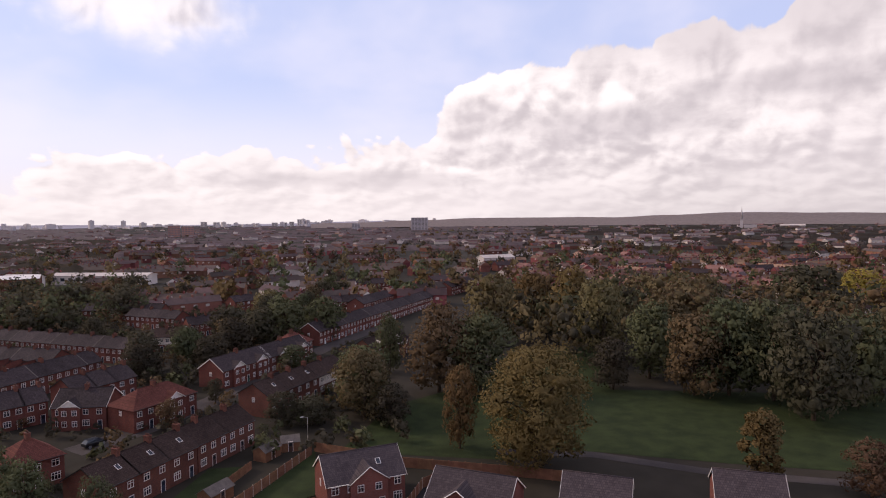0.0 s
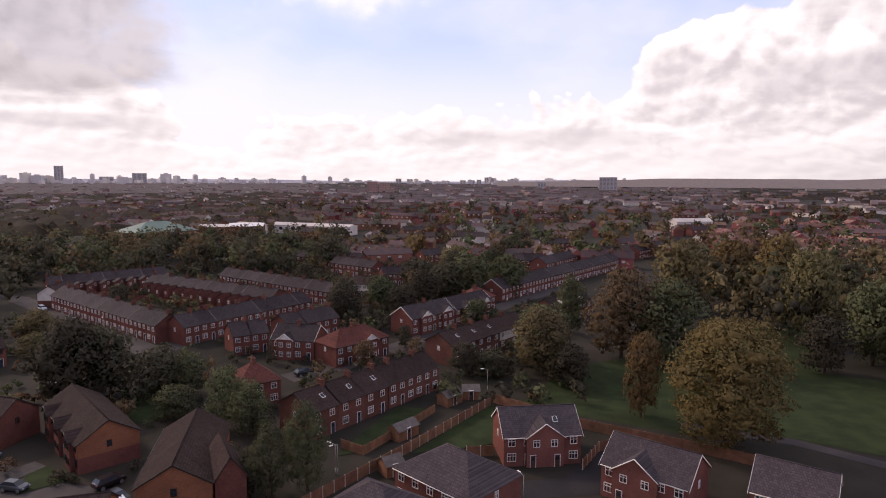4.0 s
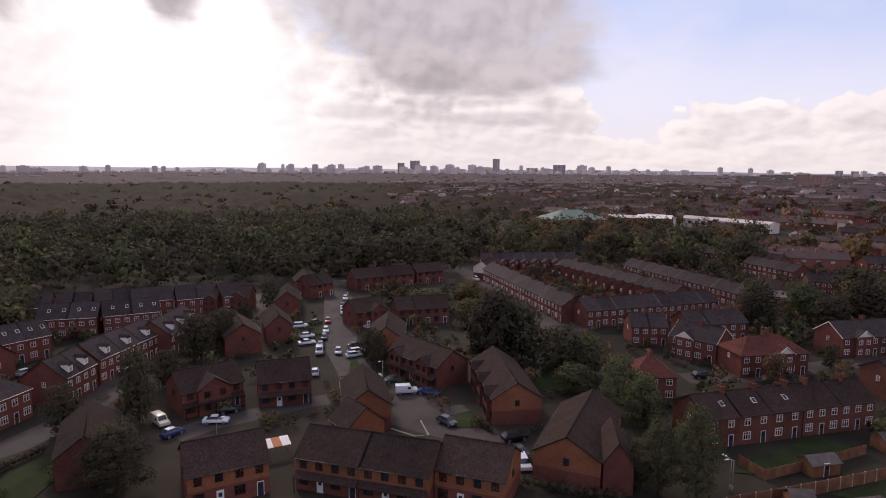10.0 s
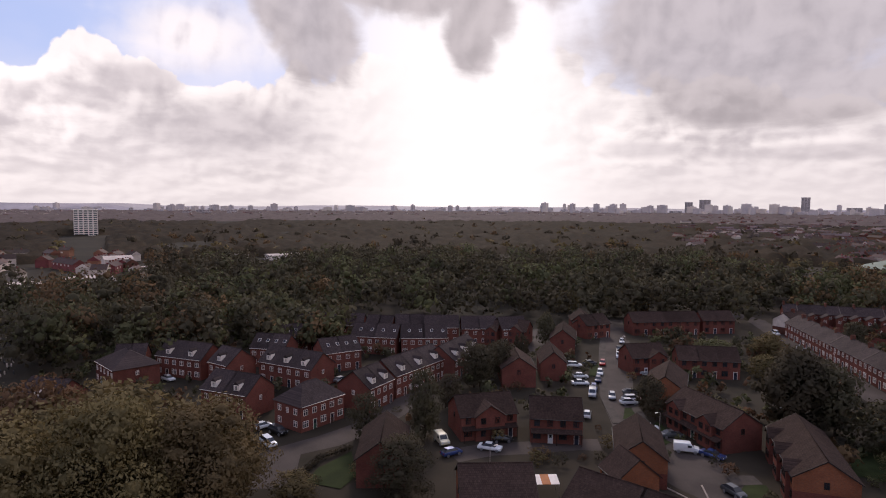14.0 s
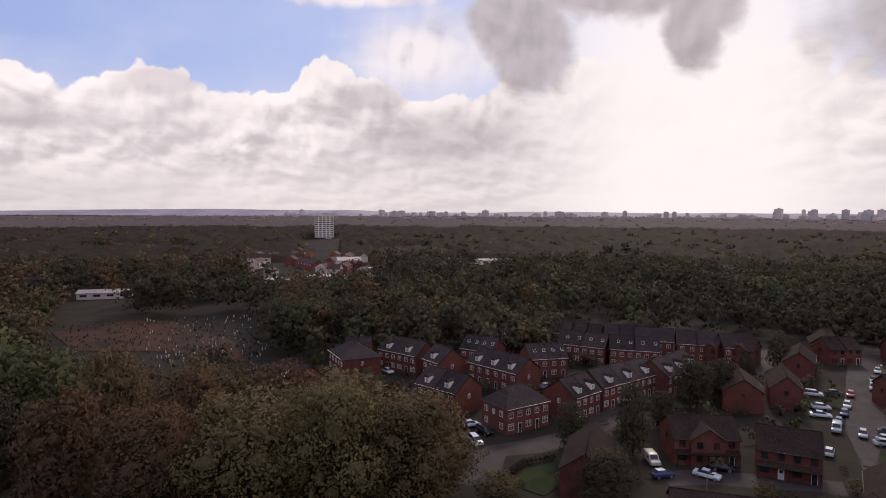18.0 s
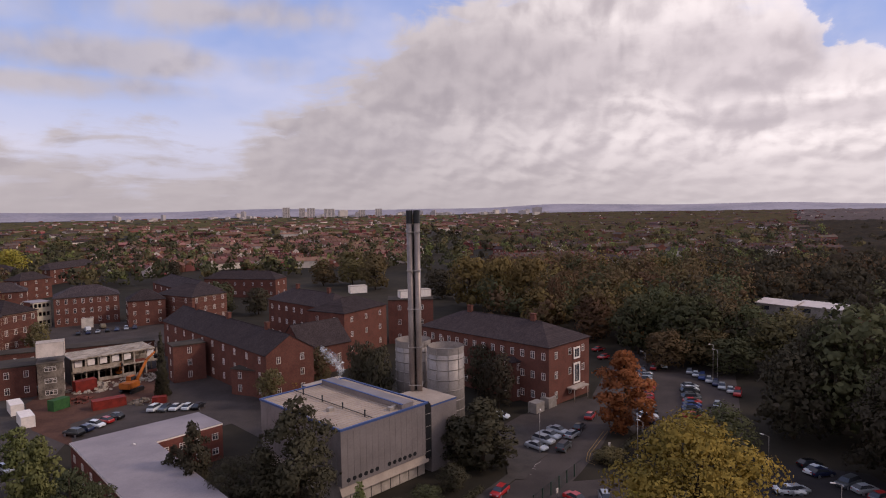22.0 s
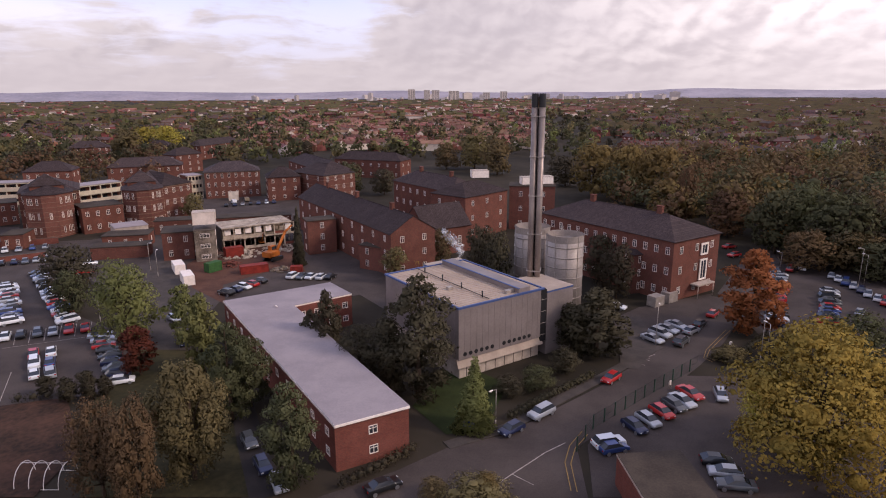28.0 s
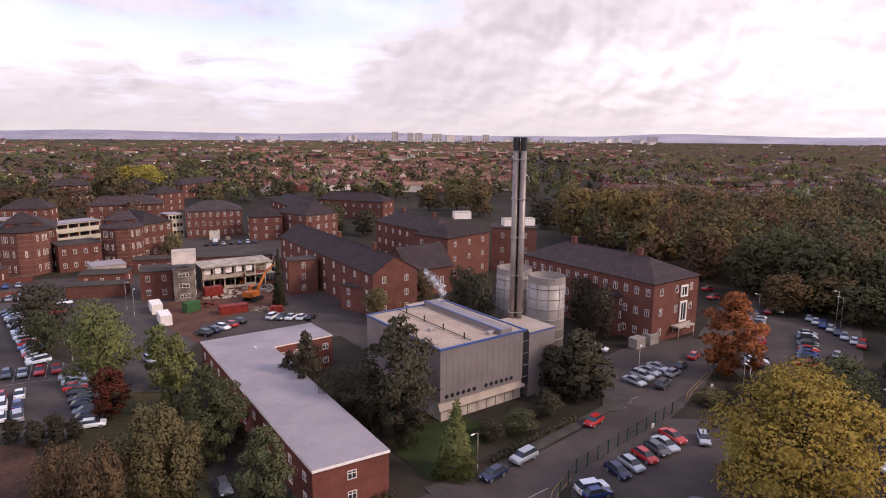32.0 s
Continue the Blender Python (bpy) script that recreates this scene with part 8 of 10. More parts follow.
# ---- fences and garden things ----
fence('brown timber panel fence with pale concrete posts', 1, WOOD, CONC, 1.9, -44.7, 64.0, -42.7, 72.1, -39.7, 80.5, -35.2, 92.7, -26.2, 120.0)
fence('brown close-boarded park fence', 1, WOOD, WOOD, 2.0, -26.0, 121.6, -17.4, 117.8, -8.2, 113.4, 6.5, 109.9, 16.1, 107.7, 26.4, 104.5, step=3.0)
fence('dark green wire mesh fence by the car park', 1, FENCEGREEN, FENCEGREEN, 2.2, -13.7, -73.9, -16.9, -79.8, -26.5, -89.4, -38.6, -101.1, step=3.0, mesh=True)
fence('brown timber garden fence', 1, WOOD, WOOD, 1.7, -46.2, 92.5, -41.4, 91.0, -38.7, 100.7, -35.9, 113.1, step=2.0)
fence('timber fence between the new houses', 1, WOOD, CONC, 1.8, -24.9, 95.8, -20.6, 97.6, step=2.0)
fence('timber fence beside the court', 1, WOOD, CONC, 1.8, -6.1, 96.7, -4.0, 104.2, -2.1, 106.2, step=2.0)
garden_shed(-34.6, 118.8, 65, 4.5)
garden_shed(-37.9, 100.4, 66, 5)
garden_shed(-34.8, 86.8, 50, 3.0)
garden_shed(-31.3, 123.2, 20, 3.5)
steam(2.8, -122.6, 12.8)
hoop_frame(55.1, -64.8, -178)
sign_board('blue hospital direction sign on two posts', 0.5, -77.8, 10, 1.6, 0.8, 1.9, BLUE)
sign_board('small white notice on the fence', -31.3, -92.4, 30, 0.6, 0.8, 1.6, WHITE)
sign_board('white notice by the car park', -46.5, -107.5, 0, 0.5, 0.9, 2.2, WHITE)
tarp_cover(-92.1, 35.5, 81)

# ---- parked cars of the close and the streets ----
car('van', 'white', -102.9, 67.6, 63)
car('saloon', 'blue', -99.7, 70.9, 32)
car('hatch', 'grey', -85.7, 65.0, 9)
car('saloon', 'white', -110.6, 31.5, 59)
car('hatch', 'black', -114.2, 34.9, 84)
car('hatch', 'white', -114.6, 66.6, 73)
car('saloon', 'grey', -110.4, 69.0, 88)
car('suv', 'black', -73.5, 70.2, 75)
car('hatch', 'white', -131.1, 70.8, 83)
car('suv', 'white', -132.9, 72.5, 90)
car('hatch', 'grey', -138.0, 75.0, 76)
car('hatch', 'silver', -136.1, 69.1, -26)
car('van', 'silver', -138.6, 65.2, -26)
car('hatch', 'blue', -143.4, 67.8, -26)
car('hatch', 'navy', -149.9, 72.0, -26)
car('hatch', 'white', -156.5, 75.7, -26)
car('van', 'white', -173.3, 90.0, -26)
car('hatch', 'white', -192.3, 100.7, -26)
car('hatch', 'grey', -181.7, 94.1, -26)
car('hatch', 'white', -154.1, 68.9, 81)
car('saloon', 'white', -148.0, 66.1, 79)
car('hatch', 'grey', -166.5, 77.3, 97)
car('hatch', 'red', -166.0, 81.0, -26)
car('suv', 'white', -165.0, 71.7, 74)
car('hatch', 'white', -158.3, 89.6, 88)
car('hatch', 'silver', -154.4, 88.2, 87)
car('hatch', 'white', -152.3, 102.0, 107)
car('hatch', 'white', -124.7, 57.5, 153)
car('hatch', 'white', -209.5, 68.7, 101)
car('suv', 'white', -194.7, 162.3, -22)
car('hatch', 'silver', -172.0, 153.0, -24)
car('hatch', 'silver', -167.8, 151.2, -24)
car('hatch', 'white', -121.4, 104.7, 74)
car('suv', 'black', -72.3, 126.0, 61)
car('hatch', 'black', -68.9, 67.2, -14)
car('suv', 'white', -65.8, 64.8, -29)
car('van', 'cream', -115.8, 23.2, 10)
car('hatch', 'white', -130.1, -11.6, 121)
car('suv', 'black', -126.6, -8.3, 41)
car('suv', 'white', -120.6, -9.7, 28)
car('hatch', 'blue', -109.6, 23.8, 112)
car('hatch', 'white', -163.0, 18.6, 138)
car('hatch', 'white', -170.7, -38.7, 45)
car('saloon', 'white', -172.6, -20.0, 116)
car('hatch', 'silver', -161.9, 5.5, 132)

# ---- hospital cars ----
car('hatch', 'silver', -68.9, -87.0, -177)
car('saloon', 'white', -61.7, -80.9, -177)
car('suv', 'blue', -67.5, -76.1, -177)
car('hatch', 'navy', -67.1, -71.9, -177)
car('hatch', 'red', -68.5, -69.5, -177)
car('suv', 'white', -61.5, -74.4, -177)
car('hatch', 'silver', -79.5, -85.2, -177)
car('hatch', 'red', -80.0, -82.4, -177)
car('saloon', 'black', -79.2, -75.7, -177)
car('hatch', 'grey', -79.7, -72.2, -177)
car('hatch', 'navy', -77.4, -91.9, -177)
car('hatch', 'black', -78.0, -95.5, -177)
car('suv', 'silver', -10.0, -83.1, 43)
car('hatch', 'navy', -5.4, -78.4, 43)
car('hatch', 'red', -22.6, -95.1, 49)
car('saloon', 'black', 10.7, -64.7, -145)
car('hatch', 'blue', -18.5, -74.1, -159)
car('hatch', 'red', -50.4, -126.8, -126)
car('hatch', 'black', -45.6, -120.7, -128)
car('hatch', 'silver', -42.7, -116.9, -138)
car('suv', 'grey', -38.9, -111.1, -129)
car('hatch', 'white', -31.3, -130.7, 146)
car('hatch', 'silver', 23.3, -64.8, 119)
car('hatch', 'navy', 26.5, -68.4, 124)
car('hatch', 'grey', 30.2, -73.9, 123)
car('hatch', 'silver', 62.7, -119.9, 135)
car('hatch', 'navy', 55.0, -107.5, 126)
car('suv', 'white', -18.1, -75.3, -160)
car('hatch', 'navy', -22.6, -79.8, 117)
car('hatch', 'silver', -25.0, -81.7, 117)
car('hatch', 'red', -27.6, -84.1, 117)
car('hatch', 'grey', -30.0, -86.2, 117)
car('saloon', 'silver', -31.7, -87.7, 117)
car('saloon', 'red', -33.7, -90.3, 117)
car('hatch', 'silver', -38.2, -89.8, 80)
car_row(-31.0, -71.8, -31.3, -66.8, 3, 173)
car_row(-34.0, -112.3, -40.6, -119.9, 4, 128)
car_row(-77.9, -157.0, -60.8, -121.3, 15, 170)
car_row(-83.1, -143.3, -72.1, -122.7, 10, 173)
car_row(-90.8, -156.4, -91.0, -135.5, 8, -124)
car_row(-77.0, -186.9, -74.7, -176.8, 2, -153)
car_row(-79.2, -160.7, -87.1, -163.6, 3, -118)
car('hatch', 'silver', -81.5, -128.6, -126)
car_row(126.7, -148.4, 107.1, -123.3, 6, -141)
car_row(133.0, -143.8, 107.6, -113.5, 6, -136)
car_row(114.6, -152.1, 84.4, -117.8, 17, -136)
car_row(114.6, -140.8, 95.5, -116.5, 10, -140)
car_row(91.1, -108.9, 78.3, -113.9, 6, -58)
car_row(72.7, -110.1, 57.6, -90.8, 9, -152)
car_row(79.4, -100.8, 73.7, -92.7, 3, -55)
car_row(77.1, -101.9, 71.1, -93.2, 3, -55)
car_row(141.5, -175.3, 132.8, -180.5, 4, -56)
car_row(131.5, -161.0, 122.0, -166.1, 5, -57)
car_row(58.3, -137.0, 53.6, -147.0, 5, -30)
car_row(46.6, -151.3, 36.7, -151.1, 5, -103)
car_row(104.7, -254.5, 87.1, -263.6, 7, -70)
car_row(103.2, -153.5, 106.8, -161.8, 2, -150)
car_row(-67.7, -87.1, -62.0, -81.3, 2, 163)
car_row(-61.5, -73.4, -68.5, -69.0, 4, -157)
car_row(-77.4, -93.1, -79.6, -82.4, 3, -161)

# ---- trees ----
tree('broad', 'gold', 16.8, 112.6, 21.2, 1.10, 16000, label='large olive and gold park tree')
tree('broad', 'gold', 3.0, 122.4, 16.0, 0.52, 3800)
tree('broad', 'green', 9.5, 160.5, 20.5, 1.12, 3800)
tree('broad', 'olive', -18.7, 142.5, 15.5, 1.02, 3800)
tree('broad', 'olive', 17.3, 225.5, 24.9, 0.84, 1700)
tree('broad', 'gold', 35.9, 247.0, 23.8, 0.87, 1700)
tree('broad', 'olive', 50.3, 197.0, 25.4, 0.75, 2600)
tree('broad', 'brown', -1.5, 163.5, 23.0, 0.92, 3800)
tree('tall', 'gold', 53.6, 104.1, 12.7, 1.05, 3800, label='slender golden tree in the park')
tree('broad', 'brown', 69.7, 99.4, 8.9, 1.06, 3800)
tree('broad', 'dark', 45.0, 164.2, 13.7, 0.94, 2600)
tree('broad', 'green', 58.5, 175.5, 21.1, 0.90, 2600)
tree('broad', 'brown', 64.4, 158.2, 20.5, 0.94, 2600)
tree('broad', 'green', 73.0, 157.9, 24.1, 0.88, 2600)
tree('broad', 'green', 81.8, 152.6, 24.0, 0.88, 2600)
tree('broad', 'dark', 82.6, 137.4, 24.2, 0.88, 2600)
tree('broad', 'green', 98.1, 147.4, 21.8, 0.91, 2600)
tree('broad', 'olive', 111.3, 156.5, 20.3, 0.80, 2600)
tree('broad', 'olive', 80.2, 222.4, 16.4, 1.20, 1700)
tree('broad', 'gold', 48.1, 234.7, 25.9, 0.77, 1700)
tree('broad', 'olive', 121.0, 285.0, 18.3, 1.09, 1700)
tree('broad', 'dark', 157.3, 267.0, 24.5, 1.28, 1700)
tree('broad', 'yellow', 204.3, 306.5, 18.2, 1.48, 1700)
tree('broad', 'green', -16.4, 185.0, 17.1, 0.61, 2600)
tree('broad', 'dark', -11.9, 136.5, 9.0, 1.0, 2600)
tree('broad', 'dark', -109.6, 97.1, 16.6, 1.09, 2600)
tree('broad', 'dark', -104.5, 101.6, 13.9, 0.90, 2600)
tree('broad', 'dark', -93.2, 103.3, 10.7, 1.12, 2600)
tree('broad', 'green', -89.3, 106.8, 8.7, 1.07, 2600)
tree('broad', 'green', -82.7, 95.2, 6.1, 1.49, 3800)
tree('broad', 'green', -70.3, 93.6, 11.4, 0.80, 3800)
tree('broad', 'green', -63.4, 92.4, 9.8, 0.90, 3800)
tree('broad', 'green', -48.3, 74.4, 10.6, 0.64, 8400)
tree('broad', 'green', -44.5, 77.8, 13.2, 0.63, 8400)
tree('broad', 'dark', -51.5, 73.9, 7.2, 0.77, 8400)
tree('broad', 'green', -58.8, 229.1, 16.8, 1.31, 1700)
tree('broad', 'green', -46.4, 240.6, 15.8, 1.22, 1700)
tree('broad', 'dark', -66.2, 222.4, 13.8, 1.24, 1700)
tree('broad', 'dark', -71.9, 211.1, 12.6, 1.15, 1700)
tree('broad', 'dark', -72.8, 193.6, 10.0, 1.34, 2600)
tree('broad', 'dark', -88.9, 178.9, 10.0, 1.12, 2600)
tree('broad', 'green', -46.7, 189.5, 7.4, 1.48, 2600)
tree('broad', 'green', -20.0, 151.5, 14.6, 1.09, 2600)
tree('broad', 'dark', -36.2, 136.9, 8.0, 1.02, 2600)
tree('broad', 'dark', -29.9, 138.1, 6.0, 1.58, 2600)
tree('broad', 'dark', -58.3, 156.2, 6.0, 0.79, 2600)
tree('broad', 'olive', -254.5, 106.7, 9.2, 1.52, 1700)
tree('broad', 'gold', -242.8, 135.8, 12.1, 0.84, 1700)
tree('broad', 'dark', -150.9, 38.6, 11.0, 0.94, 2600)
tree('broad', 'dark', -162.9, 48.9, 8.9, 0.99, 2600)
tree('broad', 'dark', -193.2, 73.8, 10.3, 0.75, 2600)
tree('broad', 'dark', -126.7, 73.1, 7.6, 0.74, 2600)
tree('broad', 'dark', -238.8, 121.2, 6.9, 1.43, 1700)
tree('broad', 'olive', -159.0, 131.2, 8.6, 1.34, 2600)
tree('broad', 'green', -157.6, 111.1, 8.0, 1.58, 2600)
tree('broad', 'olive', -145.2, 117.5, 6.1, 1.43, 2600)
tree('broad', 'dark', -160.9, 161.8, 10.6, 0.79, 1700)
tree('broad', 'dark', -127.4, 224.8, 11.8, 0.81, 1700)
tree('broad', 'green', -119.4, 76.9, 2.6, 2.06, 2600)
tree('broad', 'brown', -60.9, 135.2, 6.8, 0.83, 2600)
tree('broad', 'dark', -72.8, 193.6, 5.5, 1.05, 2600)
tree('cone', 'dark', -75.3, 172.1, 8.8, 1.09, 2600)
tree('cone', 'dark', -174.8, 57.7, 7.5, 1.57, 2600)
tree('broad', 'dark', -119.2, 20.4, 13.1, 0.63, 3800)
tree('broad', 'dark', -135.1, 28.9, 7.8, 0.85, 2600)
tree('broad', 'dark', -151.1, 40.1, 10.2, 0.58, 2600)
tree('broad', 'dark', -155.0, 47.5, 10.5, 0.66, 2600)
tree('broad', 'dark', -121.2, 8.9, 8.5, 0.83, 3800)
tree('broad', 'dark', -94.1, 12.6, 9.9, 1.16, 8400)
tree('broad', 'dark', -120.4, 71.4, 8.7, 0.70, 2600)
tree('broad', 'dark', -109.3, 96.9, 15.3, 1.09, 2600)
tree('broad', 'dark', -171.0, 58.4, 8.3, 0.49, 2600)
tree('broad', 'olive', -93.2, -38.7, 17.5, 1.33, 3800)
tree('broad', 'olive', -95.9, -27.1, 19.3, 1.24, 3800)
tree('broad', 'olive', -95.6, -16.1, 16.3, 1.20, 3800)
tree('broad', 'olive', -111.3, -38.4, 15.3, 1.20, 3800)
tree('broad', 'olive', -96.1, -3.8, 4.5, 1.96, 3800)
tree('broad', 'brown', -80.0, -66.8, 19.0, 0.82, 3800)
tree('broad', 'brown', -78.4, -51.4, 18.5, 1.10, 13000)
tree('broad', 'olive', -79.2, -38.4, 19.4, 1.15, 13000)
tree('broad', 'olive', -83.9, -26.9, 20.9, 0.95, 13000)
tree('broad', 'olive', -88.7, -16.4, 18.2, 1.12, 13000)
tree('broad', 'brown', -97.3, -70.1, 21.0, 0.72, 3800)
tree('broad', 'green', -97.5, -104.1, 25.2, 1.03, 2600)
tree('broad', 'dark', -97.4, -113.2, 20.2, 0.84, 2600)
tree('broad', 'green', -97.3, -88.3, 21.7, 0.93, 2600)
tree('broad', 'dark', -84.8, -108.1, 17.7, 0.97, 2600)
tree('broad', 'dark', -86.7, -86.6, 17.3, 0.96, 3800)
tree('broad', 'green', -113.1, -93.2, 15.9, 1.06, 2600)
tree('broad', 'green', -114.9, -167.3, 15.3, 1.36, 2600)
tree('broad', 'olive', -116.1, -150.5, 16.3, 1.31, 2600)
tree('broad', 'brown', -93.6, -53.0, 19.2, 0.77, 3800)
tree('broad', 'brown', -99.4, -40.3, 19.3, 0.83, 3800)
tree('broad', 'dark', -115.0, -190.2, 16.1, 1.41, 1700)
tree('broad', 'dark', -109.8, -132.4, 16.5, 1.08, 2600)
tree('broad', 'yellow', -41.6, -68.9, 18.8, 1.12, 16000, label='large yellow autumn tree over the car park')
tree('broad', 'yellow', -39.6, -79.2, 7.5, 1.09, 8400, label='small yellow autumn tree')
tree('pine', 'rust', -54.0, -117.4, 17.6, 1.15, 6500, label='rust-orange autumn tree beside the car park')
tree('broad', 'olive', -44.9, -103.7, 2.6, 2.54, 3800)
tree('tall', 'dark', 67.3, -86.5, 3.3, 1.54, 3800, label='clipped dark upright garden conifer')
tree('tall', 'dark', 62.4, -84.5, 4.0, 1.38, 3800, label='clipped dark upright garden conifer')
tree('tall', 'dark', 59.9, -85.7, 4.7, 1.24, 3800, label='clipped dark upright garden conifer')
tree('tall', 'dark', 57.9, -86.9, 3.3, 1.36, 3800, label='clipped dark upright garden conifer')
tree('weeping', 'olive', 34.1, -65.7, 14.6, 0.90, 16000, label='tall weeping birch with thin olive leaves')
tree('weeping', 'brown', 43.3, -62.0, 11.5, 0.85, 8400)
tree('pine', 'green', 34.9, -80.0, 15.9, 0.80, 8400)
tree('pine', 'lime', 45.8, -95.6, 14.7, 0.79, 3800)
tree('pine', 'green', 33.6, -84.2, 12.2, 0.88, 8400)
tree('pine', 'green', 21.5, -64.9, 14.3, 0.83, 8400)
tree('weeping', 'brown', 37.6, -59.7, 13.0, 0.72, 8400)
tree('pine', 'lime', 54.4, -107.5, 12.3, 0.88, 3800, label='feathery olive tree by the service road')
tree('broad', 'lime', 66.2, -108.5, 15.0, 0.90, 6500, label='round green tree in the car park')
tree('broad', 'dark', 93.6, -132.9, 12.0, 1.03, 2600)
tree('tall', 'wine', 56.0, -94.0, 8.8, 1.2, 3800, label='dark red autumn tree with thin leaves')
tree('broad', 'green', 85.8, -121.8, 9.9, 0.72, 2600)
tree('pine', 'dark', 8.5, -88.9, 20.5, 1.00, 8400, label='broad dark pine before the boiler house')
tree('pine', 'dark', 13.3, -90.6, 12.5, 0.93, 8400)
tree('cone', 'lime', -0.2, -79.1, 10.7, 1.27, 8400, label='bright green conical tree by the road')
tree('pine', 'dark', -22.1, -105.3, 13.3, 1.40, 3800)
tree('tall', 'dark', -17.9, -107.6, 8.8, 1.43, 3800)
tree('pine', 'dark', 25.0, -98.6, 14.5, 0.64, 3800)
tree('pine', 'dark', 28.5, -100.8, 10.0, 0.78, 3800)
tree('broad', 'dark', 18.2, -92.4, 9.8, 0.87, 8400)
tree('cone', 'dark', 48.3, -163.7, 15.8, 0.55, 2600)
tree('broad', 'dark', -55.7, -104.2, 5.2, 1.78, 3800)
tree('broad', 'green', -10.1, -91.6, 3.9, 1.68, 8400)
tree('broad', 'dark', -15.5, -98.0, 4.1, 1.45, 3800)
tree('broad', 'dark', -5.5, -89.5, 2.9, 1.90, 8400)
tree('broad', 'green', -64.9, -100.0, 9.8, 1.30, 3800)
tree('broad', 'dark', -5.4, -136.4, 14.7, 0.54, 2600)
tree('broad', 'dark', -1.5, -140.4, 16.4, 0.49, 2600)
tree('broad', 'dark', -32.5, -137.3, 12.0, 0.79, 2600)
tree('broad', 'dark', -31.2, -150.5, 11.6, 0.76, 2600)
tree('broad', 'olive', 9.2, -165.0, 9.6, 0.81, 2600)
tree('broad', 'olive', 19.7, -148.8, 8.8, 0.81, 2600)
tree('broad', 'yellow', 16.4, -159.1, 7.8, 0.78, 2600)
tree('broad', 'green', 60.0, -295.7, 13.6, 1.22, 1700)
tree('broad', 'dark', 42.3, -287.4, 11.9, 1.12, 1700)
tree('broad', 'brown', 66.3, -286.9, 11.9, 0.91, 1700)
tree('broad', 'olive', 0.1, -388.3, 20.8, 1.19, 1700)
tree('broad', 'olive', -13.0, -360.8, 21.0, 0.95, 1700)
tree('broad', 'brown', 17.7, -388.1, 15.7, 1.13, 1700)
tree('broad', 'dark', 113.5, -419.8, 15.2, 0.78, 1700)
tree('broad', 'yellow', 251.1, -503.9, 20.5, 1.25, 1700)
tree('broad', 'yellow', 257.5, -479.9, 21.8, 1.37, 1700)
tree('broad', 'olive', 237.7, -419.3, 22.9, 1.15, 1700)
tree('broad', 'olive', 105.7, -226.4, 9.5, 1.0, 1700)
tree('broad', 'dark', 190.3, -386.8, 15.9, 0.49, 1700)
tree('broad', 'olive', -0.9, -61.8, 2.9, 3.57, 8400)
tree('broad', 'olive', 4.4, -63.7, 2.3, 1.89, 8400)
tree('broad', 'gold', -1.6, -63.9, 3.0, 1.19, 8400)
tree('broad', 'gold', -69.6, -224.8, 15.4, 1.28, 1700)
tree('broad', 'gold', -65.2, -266.5, 23.9, 0.95, 1700)
tree('broad', 'gold', -73.5, -253.3, 23.9, 0.82, 1700)
tree('broad', 'gold', -53.5, -281.2, 22.7, 0.93, 1700)
tree('broad', 'brown', -85.3, -241.4, 19.6, 0.60, 1700)
tree('broad', 'brown', -74.1, -220.0, 19.9, 0.43, 1700)
tree('broad', 'brown', -83.0, -202.3, 14.8, 1.24, 2600)
tree('broad', 'green', -87.4, -180.4, 18.1, 1.03, 2600)
tree('broad', 'green', -95.6, -180.6, 19.7, 1.06, 2600)
tree('broad', 'green', -98.5, -168.5, 19.2, 1.14, 2600)
tree('broad', 'olive', -111.2, -174.8, 17.4, 1.11, 2600)
tree('broad', 'brown', -104.7, -241.9, 17.4, 1.26, 1700)
tree('broad', 'brown', -121.9, -242.3, 17.3, 1.44, 1700)
tree('broad', 'olive', -136.9, -242.7, 17.3, 1.49, 1700)
tree('broad', 'green', -141.1, -221.7, 17.8, 1.37, 1700)
tree('broad', 'dark', -45.7, -316.2, 14.2, 1.44, 1700)
tree('broad', 'rust', -95.7, -194.8, 5.4, 2.63, 2600)
tree('broad', 'brown', -86.6, -162.5, 10.6, 1.31, 2600)
tree('broad', 'olive', -98.4, -162.9, 10.5, 1.52, 2600)
tree('broad', 'green', -100.9, -152.9, 9.9, 1.56, 2600)
strip('painted_line', 'white hatched bay marking', 'road marking', LINE, 0.125, 0.12, -25.6, -100.6, -33.6, -108.8)
strip('painted_line', 'white hatched bay marking', 'road marking', LINE, 0.125, 0.12, -27.0, -105.5, -29.6, -101.2)
strip('painted_line', 'white hatched bay marking', 'road marking', LINE, 0.125, 0.12, -28.3, -107.5, -31.3, -104.2)
strip('painted_line', 'white hatched bay marking', 'road marking', LINE, 0.125, 0.12, -29.5, -109.1, -33.1, -107.2)

trees_between('broad', ('dark', 'green', 'dark', 'olive'), -90.1, 177.5, -56.6, 381.0, 16, 12.0, 5.0, 1.0, 1700, 'belt of garden trees')

# ---- garden shrubs ----
tree('bush', 'green', -192.4, 84.3, 3.1, 1.31, 240)
tree('bush', 'green', -173.2, 74.4, 2.5, 0.93, 240)
tree('bush', 'green', -157.5, 66.5, 3.2, 1.06, 240)
tree('bush', 'olive', -214.8, 98.4, 2.8, 1.02, 240)
tree('bush', 'green', -228.3, 106.9, 2.5, 0.81, 240)
tree('bush', 'olive', -175.6, 99.6, 2.1, 1.19, 240)
tree('bush', 'green', -158.8, 91.7, 2.9, 1.37, 240)
tree('bush', 'dark', -145.2, 84.5, 2.8, 1.07, 240)
tree('bush', 'dark', -131.6, 77.2, 2.2, 1.16, 240)
